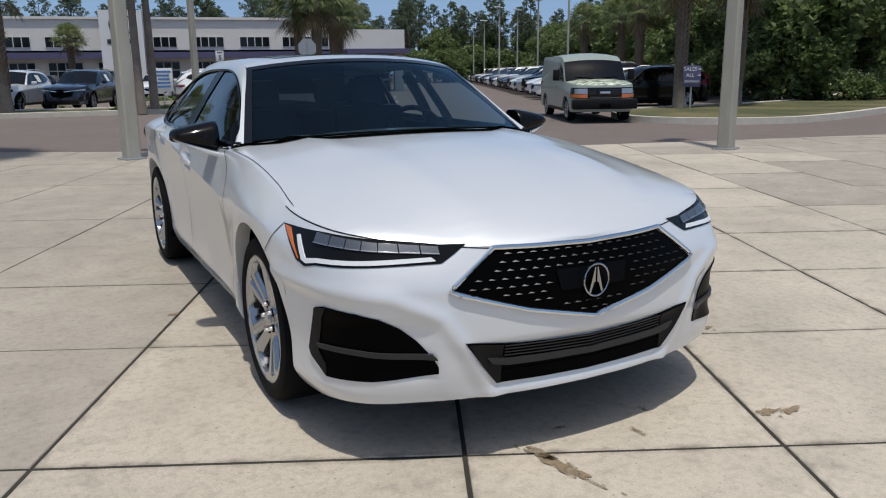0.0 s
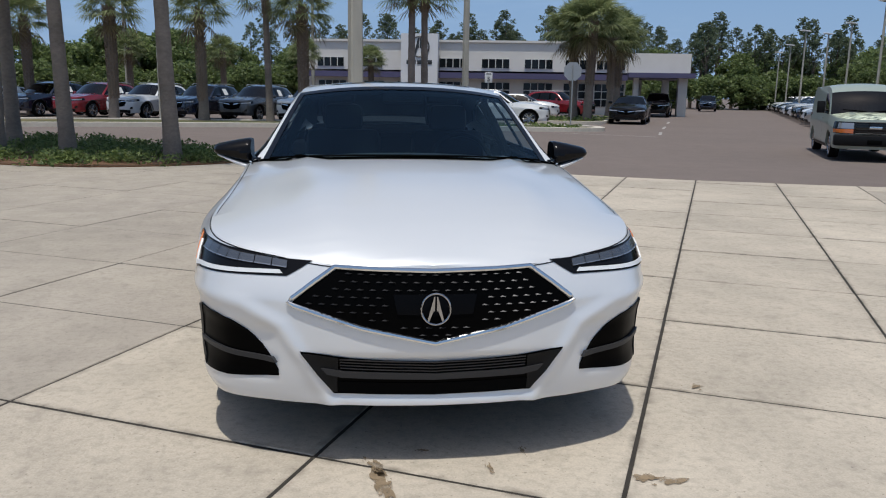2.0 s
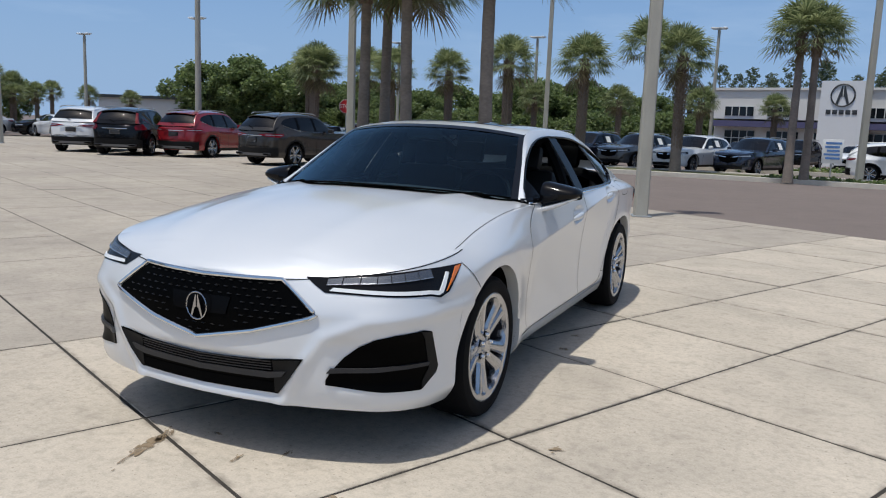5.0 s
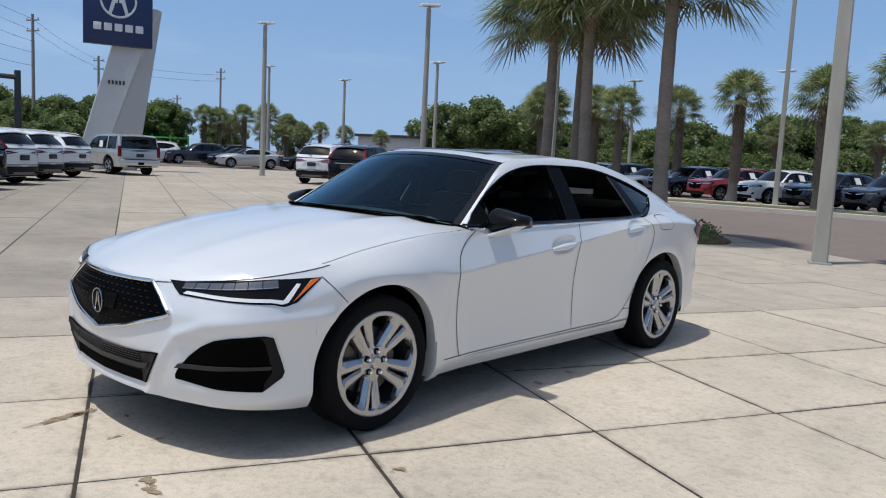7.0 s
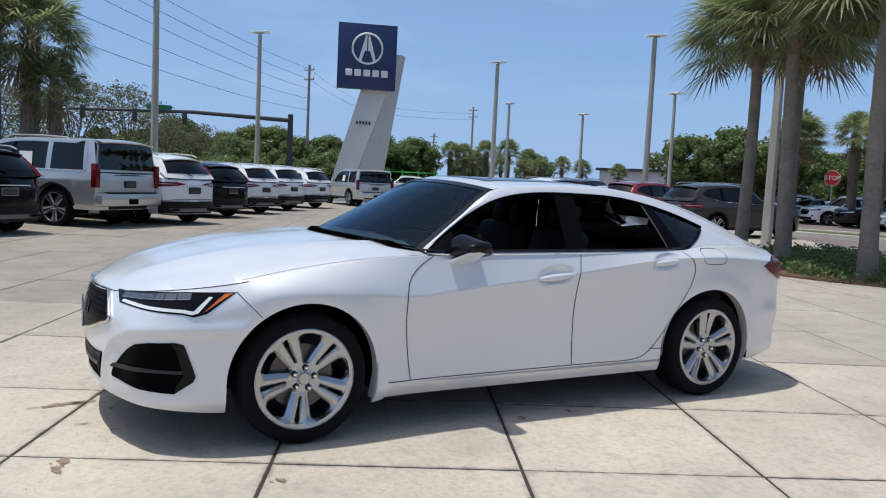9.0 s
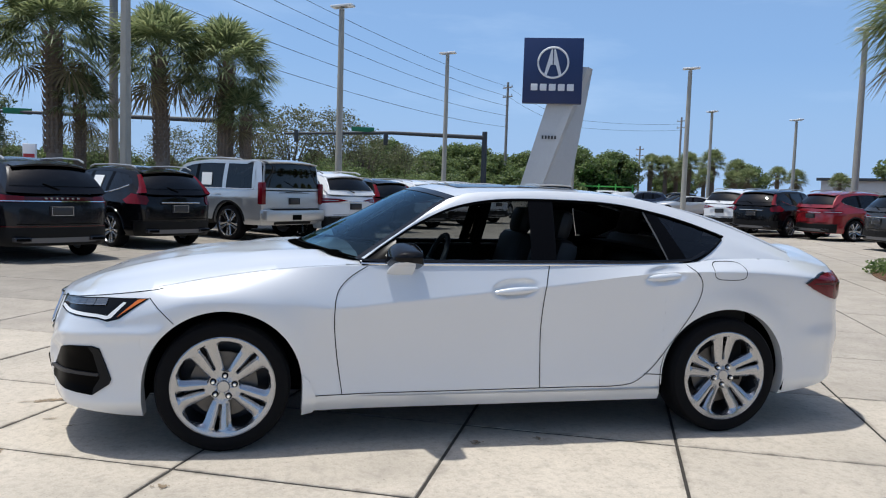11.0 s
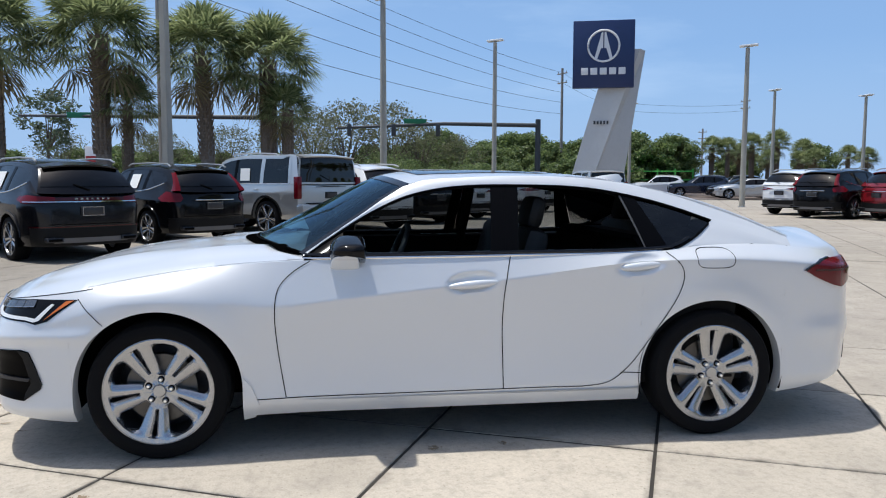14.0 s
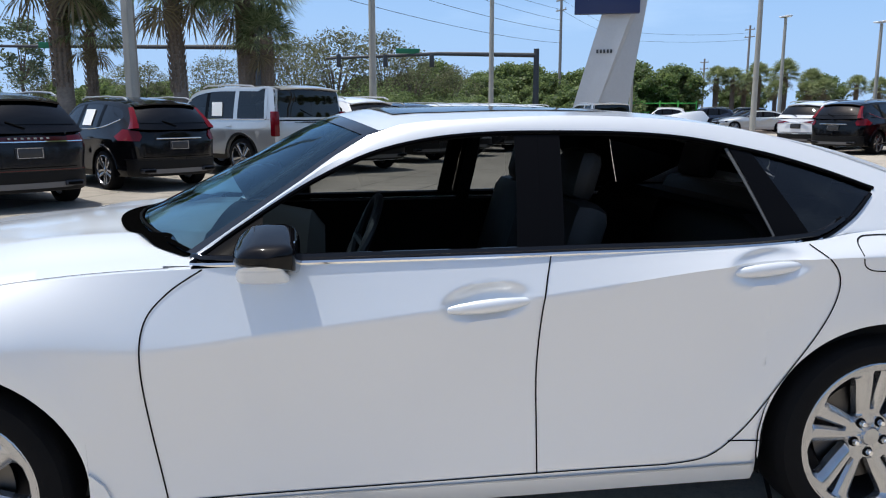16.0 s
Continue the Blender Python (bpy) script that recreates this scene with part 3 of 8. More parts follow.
class Shell:
    """The surfaces of a car body, from its spec: the wall round it, the sheet over bonnet and boot, and the canopy."""

    def __init__(self, s):
        self.s, self.keys = s, [Vector(k) for k in s["outline"]]
        self.n = len(self.keys) - 1

    def base(self, u):
        p = spline(self.keys, u)
        d = spline(self.keys, min(u + 0.02, self.n)) - spline(self.keys, max(u - 0.02, 0))
        nrm = Vector((d[1], -d[0]))
        if u < 0.03:
            nrm = Vector((0, -1))
        if u > self.n - 0.03:
            nrm = Vector((0, 1))
        return p, nrm.normalized()

    def inset(self, p, nrm, z):
        x, y, zt, it = p
        zc = min(curve_at(self.s["crease"], y), zt - 0.04)
        front = nrm[1] ** 2
        soft = 1.0 if self.s.get("sculpt") else 0.0  # the crease fades out over both wheels
        soft *= max(min(1.0, max(0.0, (0.70 - y) / 0.40)), min(1.0, max(0.0, (y - 2.55) / 0.50)))
        if z > zc:
            d = it * ((z - zc) / (zt - zc)) ** (1.0 + 0.25 * front + 0.7 * soft * (1 - front))
        else:
            k = (zc - z) / (zc - self.s["sill"])
            side = 0.036 * (1 - 0.5 * soft) * math.sin(min(max(k, 0.0), 1.0) * math.pi * 0.80) ** (1 + 0.8 * soft) + 0.05 * max(0.0, (k - 0.84) / 0.16) ** 1.5
            nose = -0.012 * math.sin(k * math.pi) + 0.03 * k ** 6
            d = side * (1 - front) + nose * front
        for yc in (0.0, self.s["base"]):
            r = math.hypot(y - yc, z - self.s["tyre"])
            d -= min(1.0, max(0.0, (z - 0.30) / 0.22)) * (1 - front) * 0.012 * math.exp(-((r - self.s["arch"] - 0.02) / 0.09) ** 2)
        if self.s.get("sculpt") and y < -0.3:
            d -= self.sculpt(x, y, z)
        if self.s.get("sculpt"):
            for yc, zc in self.s["grips"]:
                k = min(1.0, max(0.0, 1 - ((y - yc) / 0.150) ** 2 - ((z - zc - 0.09 * (y - yc)) / 0.060) ** 2))
                d += 0.030 * k * k * (3 - 2 * k)
            if y > 3.3:
                d -= 0.013 * math.exp(-((z - 0.55) / 0.07) ** 2) * min(1.0, (y - 3.3) / 0.2)
        return d

    def sculpt(self, x, y, z):
        """The folds of the front bumper: a ridge from the intake up over the vents, sunk intakes below."""
        ridge = [(0.36, 0.20), (0.46, 0.40), (0.55, 0.53), (0.70, 0.600), (0.93, 0.625)]
        best = 9.0
        for (x0, z0), (x1, z1) in zip(ridge, ridge[1:]):
            k = min(max(((x - x0) * (x1 - x0) + (z - z0) * (z1 - z0)) / ((x1 - x0) ** 2 + (z1 - z0) ** 2), 0), 1)
            best = min(best, math.hypot(x - x0 - k * (x1 - x0), z - z0 - k * (z1 - z0)))
        out = 0.013 * math.exp(-(best / 0.030) ** 2)

        def well(cx, cz, wx, wz):
            return math.exp(-abs((x - cx) / wx) ** 6 - abs((z - cz) / wz) ** 6)

        out -= 0.024 * well(0.0, 0.345, 0.43, 0.085)
        out -= 0.015 * well(0.73, 0.43, 0.15, 0.10) * (1 if y < -0.45 else max(0.0, (-0.3 - y) / 0.15))
        return out

    def wall(self, u, z, out=0.0):
        p, nrm = self.base(u)
        d = self.inset(p, nrm, z) - out
        return Vector((p[0] - nrm[0] * d, p[1] - nrm[1] * d, z))

    def u_of_y(self, y, lo=None):
        a, b = (lo if lo is not None else 0.0), float(self.n)
        for _ in range(40):
            m = (a + b) / 2
            if spline(self.keys, m)[1] < y:
                a = m
            else:
                b = m
        return (a + b) / 2

    def u_of_x(self, x, rear=False):
        a, b = (0.0, self.n * 0.42)
        if rear:
            a, b = float(self.n), self.n * 0.62
        for _ in range(40):
            m = (a + b) / 2
            if spline(self.keys, m)[0] < x:
                a = m
            else:
                b = m
        return (a + b) / 2

    def side(self, y, z, out=0.0):
        return self.wall(self.u_of_y(y), z, out)

    def top_point(self, u):
        return self.wall(u, spline(self.keys, u)[2])

    def sheet(self, u, s, lift=0.0):
        """Bonnet or boot lid at the outline's place u; s runs from side to side."""
        e = self.top_point(u)
        zc = curve_at(self.s["hood"] if e.y < 1.8 else self.s["deck"], e.y)
        z = e.z + (zc - e.z) * (1 - abs(s) ** 2.1)
        if e.y < 1.8:
            fold = abs(s * e.x) - (0.40 + 0.16 * (e.y + 0.6))
            z += (0.022 * math.exp(-(fold / (0.032 if fold > 0 else 0.085)) ** 2)) * min(1.0, max(0.0, (e.y + 0.9) / 0.4))
        return Vector((s * e.x, e.y, z + lift))

    def canopy(self, t, s, lift=0.0):
        r, c = spline(self.s["rail"], t), spline(self.s["centre"], t)
        a = abs(s)
        return Vector((s * r.x, c.y + (r.y - c.y) * a ** 1.9, c.z + (r.z - c.z) * a ** 2.3 + lift))

    def upper(self, y, z, out=0.0):
        """The side of the cabin above the shoulder."""
        b = self.top_point(self.u_of_y(y))
        keys = self.s["rail"]
        xr, zr = curve_at([(k[1], k[0]) for k in keys], y), curve_at([(k[1], k[2]) for k in keys], y)
        f = min(max((z - b.z) / max(zr - b.z, 0.02), 0.0), 1.0)
        return Vector((b.x + (xr - b.x) * f + 0.05 * f * (1 - f) + out, y, z))

    def stations(self, step):
        s = self.s
        us = [(i * step, None) for i in range(int(self.n / step) + 1)]
        if us[-1][0] < self.n:
            us.append((float(self.n), None))
        for yc, _ in s.get("grips", ()):
            lo, hi = self.u_of_y(yc - 0.16), self.u_of_y(yc + 0.16)
            us = [q for q in us if not lo < q[0] < hi] + [(lo + (hi - lo) * k / 28, None) for k in range(29)]
        ua = []
        for yc in (0.0, s["base"]):
            lo, hi = self.u_of_y(yc - s["arch"]), self.u_of_y(yc + s["arch"])
            us = [q for q in us if not (lo - 0.02 < q[0] < hi + 0.02)]
            ua += [(lo - 1e-4, None), (hi + 1e-4, None)]
            fine_arch = 36 if s.get("sculpt") else 16
            for k in range(fine_arch + 1):
                th = math.pi * k / fine_arch
                y = yc - s["arch"] * math.cos(th)
                ua.append((self.u_of_y(y), s["tyre"] + s["arch"] * math.sin(th)))
        return sorted(us + ua, key=lambda q: q[0])


def mirror(p):
    return Vector((-p.x, p.y, p.z))


def body_mesh(sh, step, rows):
    """The painted lower body: walls with their wheel arches, bonnet and boot sheets."""
    bm = bmesh.new()
    s = sh.s
    st = sh.stations(step)
    strips = []
    for u, low in st:
        p = spline(sh.keys, u)
        zl, zt = ((curve_at(s["low"], p[1]) if "low" in s else s["sill"]) if low is None else low), p[2]
        zc = min(curve_at(s["crease"], p[1]), zt - 0.04)
        up = 18 if rows > 12 else 5
        zs = [zl + (zc - zl) * k / rows for k in range(rows)] + [zc + (zt - zc) * k / up for k in range(up + 1)]
        lip = sh.wall(u, zl)
        _, nrm = sh.base(u)
        inner = Vector((lip.x - nrm[0] * 0.06, lip.y - nrm[1] * 0.06, lip.z + 0.002))
        strips.append([inner] + [sh.wall(u, z) for z in zs])
    grid(bm, strips)
    grid(bm, [[mirror(p) for p in r] for r in strips])
    n = 16
    hood = [u for u, _ in st if spline(sh.keys, u)[1] < s["hood_end"]]
    deck = [u for u, _ in st if spline(sh.keys, u)[1] > s["deck_start"]]
    for us in (hood, deck):
        grid(bm, [[sh.sheet(u, -1 + 2 * k / n) for k in range(n + 1)] for u in us])
    for g in cabin_sides(sh):
        grid(bm, g)
        grid(bm, [[mirror(p) for p in r] for r in g])
    # roof
    a, b = s["roof"]
    grid(bm, [[sh.canopy(a + (b - a) * i / 12, -1 + k / 8) for k in range(17)] for i in range(13)])
    bmesh.ops.remove_doubles(bm, verts=bm.verts, dist=0.0006)
    return bm


def cabin_sides(sh):
    """The painted strips round the side windows, as rows of points."""
    s = sh.s
    top, bottom, rail = s["top"], s["bottom"], s["rail"]
    y0, y1 = top[0][0], top[-1][0]
    m = 26
    ye = rail[-1][1]
    up = []
    for k in range(m + 1):
        f = k / m
        y = y0 + (y1 - y0) * f
        yr = rail[0][1] + (ye - rail[0][1]) * f
        r = Vector((curve_at([(q[1], q[0]) for q in rail], yr), yr, curve_at([(q[1], q[2]) for q in rail], yr)))
        a = sh.upper(y, curve_at(top, y))
        up.append([a, a.lerp(r, 0.5) + Vector((0.008, 0, 0.004)), r])
    back = []
    yb = bottom[-2][0] if len(bottom) > 3 else y1
    if len(bottom) > 3:
        yb = bottom[2][0]
    for k in range(25):
        f = k / 24
        y = y1 + (yb - y1) * f
        o = sh.top_point(sh.u_of_y(ye + (yb - ye) * f))
        a = sh.upper(y, curve_at(bottom, y)) if y < y1 - 0.001 else sh.upper(y1, curve_at(top, y1))
        back.append([a, a.lerp(o, 0.5) + Vector((0.004, 0, 0.0)), o])
    re = Vector(rail[-1])
    fill = [[back[0][0], back[0][0].lerp(re, 0.5) + Vector((0.008, 0, 0.004)), re], back[0]]
    return up, back, fill


def pane_mesh(sh, sign, b0, t0, b1, t1, out=-0.006, n=8, rows=4):
    bm = bmesh.new()
    s = sh.s
    rr = []
    for i in range(n + 1):
        f = i / n
        yb, yt = b0 + (b1 - b0) * f, t0 + (t1 - t0) * f
        zb, zt = curve_at(s["bottom"], yb), curve_at(s["top"], yt)
        row = []
        for k in range(rows + 1):
            g = k / rows
            p = sh.upper(yb + (yt - yb) * g, zb + (zt - zb) * g, out)
            row.append(p if sign > 0 else mirror(p))
        rr.append(row)
    grid(bm, rr)
    return bm


def patch_on(sh, poly, out, sign=1, step=0.035, depth=0.02, du=0.22):
    """A plate that lies on the body wall. poly: (u, z) corners."""
    bm = bmesh.new()
    f = bm.faces.new([bm.verts.new((u, 0, z)) for u, z in poly])
    us, zs = [p[0] for p in poly], [p[1] for p in poly]
    for lo, hi, d, axis in ((min(us), max(us), du, (1, 0, 0)), (min(zs), max(zs), step, (0, 0, 1))):
        q = lo + d
        while q < hi - 1e-4:
            bmesh.ops.bisect_plane(bm, geom=bm.verts[:] + bm.edges[:] + bm.faces[:], plane_co=Vector(axis) * q, plane_no=axis, dist=1e-5)
            q += d
    edge = [e for e in bm.edges if e.is_boundary]
    ext = bmesh.ops.extrude_edge_only(bm, edges=edge)["geom"]
    back = {v for v in ext if isinstance(v, bmesh.types.BMVert)}
    for v in bm.verts:
        p = sh.wall(v.co.x, v.co.z, out - (depth if v in back else 0))
        v.co = p if sign > 0 else mirror(p)
    return bm


def ribbon(sh, pts, width, out=0.0012, sign=1, where=None, n=6):
    """A thin dark seam along (y, z) points on the body side."""
    bm = bmesh.new()
    where = where or sh.side
    q = []
    for i in range((len(pts) - 1) * n + 1):
        q.append(spline([(a, b, 0) for a, b in pts], i / n))
    rows = []
    for i, p in enumerate(q):
        d = (q[min(i + 1, len(q) - 1)] - q[max(i - 1, 0)]).normalized()
        w = Vector((-d.y, d.x, 0)) * width / 2
        r = [where((p + w).x, (p + w).y, out), where((p - w).x, (p - w).y, out)]
        rows.append(r if sign > 0 else [mirror(a) for a in r])
    grid(bm, rows)
    return bm


def revolve(bm, profile, sides):
    """Turns (radius, x) points about the x axis."""
    rows = [[Vector((x, r * math.cos(2 * math.pi * k / sides), r * math.sin(2 * math.pi * k / sides))) for k in range(sides)] for r, x in profile]
    grid(bm, rows, close=True)
    return bm


def alloy_face(bm, rim, half):
    """Five pairs of broad spokes: a dished face with long openings between the pairs and a slot within each."""
    wide = [(0.0, 0.0), (0.30, 0.0), (0.335, 6.0), (0.40, 9.0), (0.55, 12.6), (0.70, 15.2), (0.82, 16.2), (0.86, 14.4), (0.90, 9.0), (0.935, 0.0), (1.0, 0.0)]
    slot = [(0.0, 0.0), (0.36, 0.0), (0.385, 1.3), (0.55, 2.0), (0.72, 2.6), (0.885, 2.8), (0.915, 0.0), (1.0, 0.0)]
    dish = [(0.0, -0.030), (0.13, -0.030), (0.20, -0.036), (0.30, -0.034), (0.6, -0.022), (0.88, -0.010), (1.0, -0.005)]
    radii = [0.02, 0.10, 0.16, 0.22, 0.27, 0.30, 0.318, 0.335, 0.36, 0.372, 0.385, 0.42, 0.48, 0.55, 0.62, 0.70, 0.76, 0.82, 0.845, 0.86, 0.875, 0.895, 0.915, 0.926, 0.935, 0.96, 1.0]
    for k in range(5):
        mid = radians(54 + 72 * k)
        for side in (-1, 1):
            rows = []
            for r in radii:
                a0, a1 = curve_at(slot, r), 36 - curve_at(wide, r)
                x = half + curve_at(dish, r)
                row = []
                for f, dx in ((0.0, -0.045), (0.0, -0.012), (0.16, -0.001), (0.45, 0.002), (0.70, -0.001), (1.0, -0.016), (1.0, -0.045)):
                    shut = (f == 0.0 and a0 < 0.05) or (f == 1.0 and a1 > 35.95)
                    if shut and dx > -0.04:
                        dx = 0.0
                    a = mid + side * radians(a0 + (a1 - a0) * f)
                    row.append(Vector((x + dx, rim * r * math.cos(a), rim * r * math.sin(a))))
                rows.append(row)
            grid(bm, rows)


def wheel_meshes(R, half, fine):
    """Meshes of a wheel about the origin; its outer face looks along +x."""
    out = []
    sides = 56 if fine else 24
    rim = R * 0.765
    bm = revolve(bmesh.new(), [(rim - 0.012, half - 0.012), (rim + 0.006, half - 0.002), (R * 0.86, half + 0.006), (R * 0.95, half - 0.004), (R * 0.988, half - 0.022), (R, half - 0.05), (R, -half + 0.05), (R * 0.97, -half + 0.01), (rim, -half)], sides)
    out.append(("tyre", bm, RUBBER))
    bm = revolve(bmesh.new(), [(rim - 0.012, half - 0.030), (rim - 0.007, half - 0.010), (rim - 0.003, half - 0.003), (rim + 0.002, half - 0.005), (rim + 0.005, half - 0.016)], sides)
    if fine:
        alloy_face(bm, rim - 0.004, half)
    for k in range(0 if fine else 5):
        for side in (-1, 1):
            a = radians(54 + 72 * k)
            rows = []
            for i, r in enumerate((0.15, 0.40, 0.75, 1.0)):
                rad = (rim - 0.004) * r
                mid = side * (0.015 + 0.036 * r)
                wd = (0.013, 0.018, 0.026, 0.033)[i]
                x = half - (0.030, 0.022, 0.016, 0.012)[i]
                row = []
                for dx, t in ((-0.034, wd * 0.8), (-0.008, wd), (-0.001, wd * 0.55 * side + wd * 0.2), (0.0, wd * 0.45 * side - wd * 0.2), (-0.008, -wd), (-0.034, -wd * 0.8)):
                    c = Vector((rad, mid + t))
                    row.append(Vector((x + dx, c.x * math.cos(a) - c.y * math.sin(a), c.x * math.sin(a) + c.y * math.cos(a))))
                rows.append(row)
            grid(bm, rows, close=True)
    if not fine:
        revolve(bm, [(0.0, half - 0.020), (0.034, half - 0.021), (0.052, half - 0.027), (0.058, half - 0.05)], 20)
    out.append(("rim", bm, ALLOY))
    bm = revolve(bmesh.new(), [(rim - 0.024, half - 0.030), (rim - 0.034, -half + 0.03), (0.05, -half + 0.04)], sides)
    out.append(("barrel", bm, DARK_ALLOY))
    bm = revolve(bmesh.new(), [(R * 0.50, half - 0.085), (R * 0.50, half - 0.105), (0.05, half - 0.105)], 32)
    revolve(bm, [(0.05, half - 0.085), (R * 0.50, half - 0.085)], 32)
    out.append(("brake_disc", bm, BRAKE))
    if fine:
        bm = revolve(bmesh.new(), [(0.0, half - 0.020), (0.028, half - 0.021), (0.034, half - 0.032)], 20)
        out.append(("centre_cap", bm, ALLOY))
        for k in range(5):
            a = radians(90 + 72 * k)
            bm = revolve(bmesh.new(), [(0.0, half - 0.014), (0.007, half - 0.014), (0.0105, half - 0.019), (0.012, half - 0.040)], 8)
            bmesh.ops.translate(bm, verts=bm.verts, vec=(0, 0.057 * math.cos(a), 0.057 * math.sin(a)))
            out.append(("lug_nut", bm, CHROME))
            # flat black disc for the shade in the nut's recess; none is cut
            bm = revolve(bmesh.new(), [(0.0, half - 0.0315), (0.0165, half - 0.0315), (0.0165, half - 0.045)], 14)
            bmesh.ops.translate(bm, verts=bm.verts, vec=(0, 0.057 * math.cos(a), 0.057 * math.sin(a)))
            out.append(("lug_recess", bm, MATT_BLACK))
    return out


def add_wheels(car, sp, fine, scale_z=1.0):
    made = None
    for sx in (1, -1):
        for y in (0.0, sp["base"]):
            if made is None:
                hub = new("wheel")
                hub.parent = car
                for name, bm, mat in wheel_meshes(sp["tyre"], sp["half_tyre"], fine):
                    part(name, bm, mat, hub)
                made = hub
            else:
                hub = copy_thing(made, Matrix())
                hub.parent = car
            spin = Matrix.Rotation(radians((-8 if y == 0 else -36) if sx > 0 else 20 + 11 * y), 4, "X") if fine else Matrix()
            hub.matrix_basis = pose(sx * (sp["track"] - sp["half_tyre"]), y, sp["tyre"], 0, 0, 0 if sx > 0 else 180) @ spin


def arch_liners(car, sp):
    """Dark liners in the wheel arches, and the floor under the car."""
    for sx in (1, -1):
        for yc in (0.0, sp["base"]):
            bm = bmesh.new()
            R = sp["arch"] + 0.012
            rows = []
            for x in (0.925, 0.55):
                rows.append([Vector((sx * (x - 0.02), yc + R * math.cos(math.pi * (k / 20 * 1.16 - 0.08)), sp["tyre"] + R * math.sin(math.pi * (k / 20 * 1.16 - 0.08)))) for k in range(21)])
            grid(bm, rows)
            c = bm.verts.new((sx * 0.56, yc, sp["tyre"] - 0.1))
            vs = [bm.verts.new(p) for p in rows[1]]
            for i in range(20):
                bm.faces.new((c, vs[i], vs[i + 1]))
            part("wheel_arch_liner", bm, MATT_BLACK, car)
    y0, y1 = sp["outline"][0][1] + 0.30, sp["outline"][-1][1] - (0.50 if "low" in sp else 0.25)
    bm = bmesh.new()
    prof = [(y0, 0.40), (-sp["arch"] - 0.03, 0.66), (-sp["arch"] - 0.02, 0.56), (sp["arch"] + 0.02, 0.56), (sp["arch"] + 0.03, 0.84), (sp["base"] - sp["arch"] - 0.03, 0.84),
            (sp["base"] - sp["arch"] - 0.02, 0.56), (sp["base"] + sp["arch"] + 0.02, 0.56), (sp["base"] + sp["arch"] + 0.03, 0.66), (y1, 0.45)]
    grid(bm, [[Vector((-w, y, sp["sill"] + 0.03)), Vector((w, y, sp["sill"] + 0.03))] for y, w in prof])
    part("floor_pan", bm, MATT_BLACK, car)


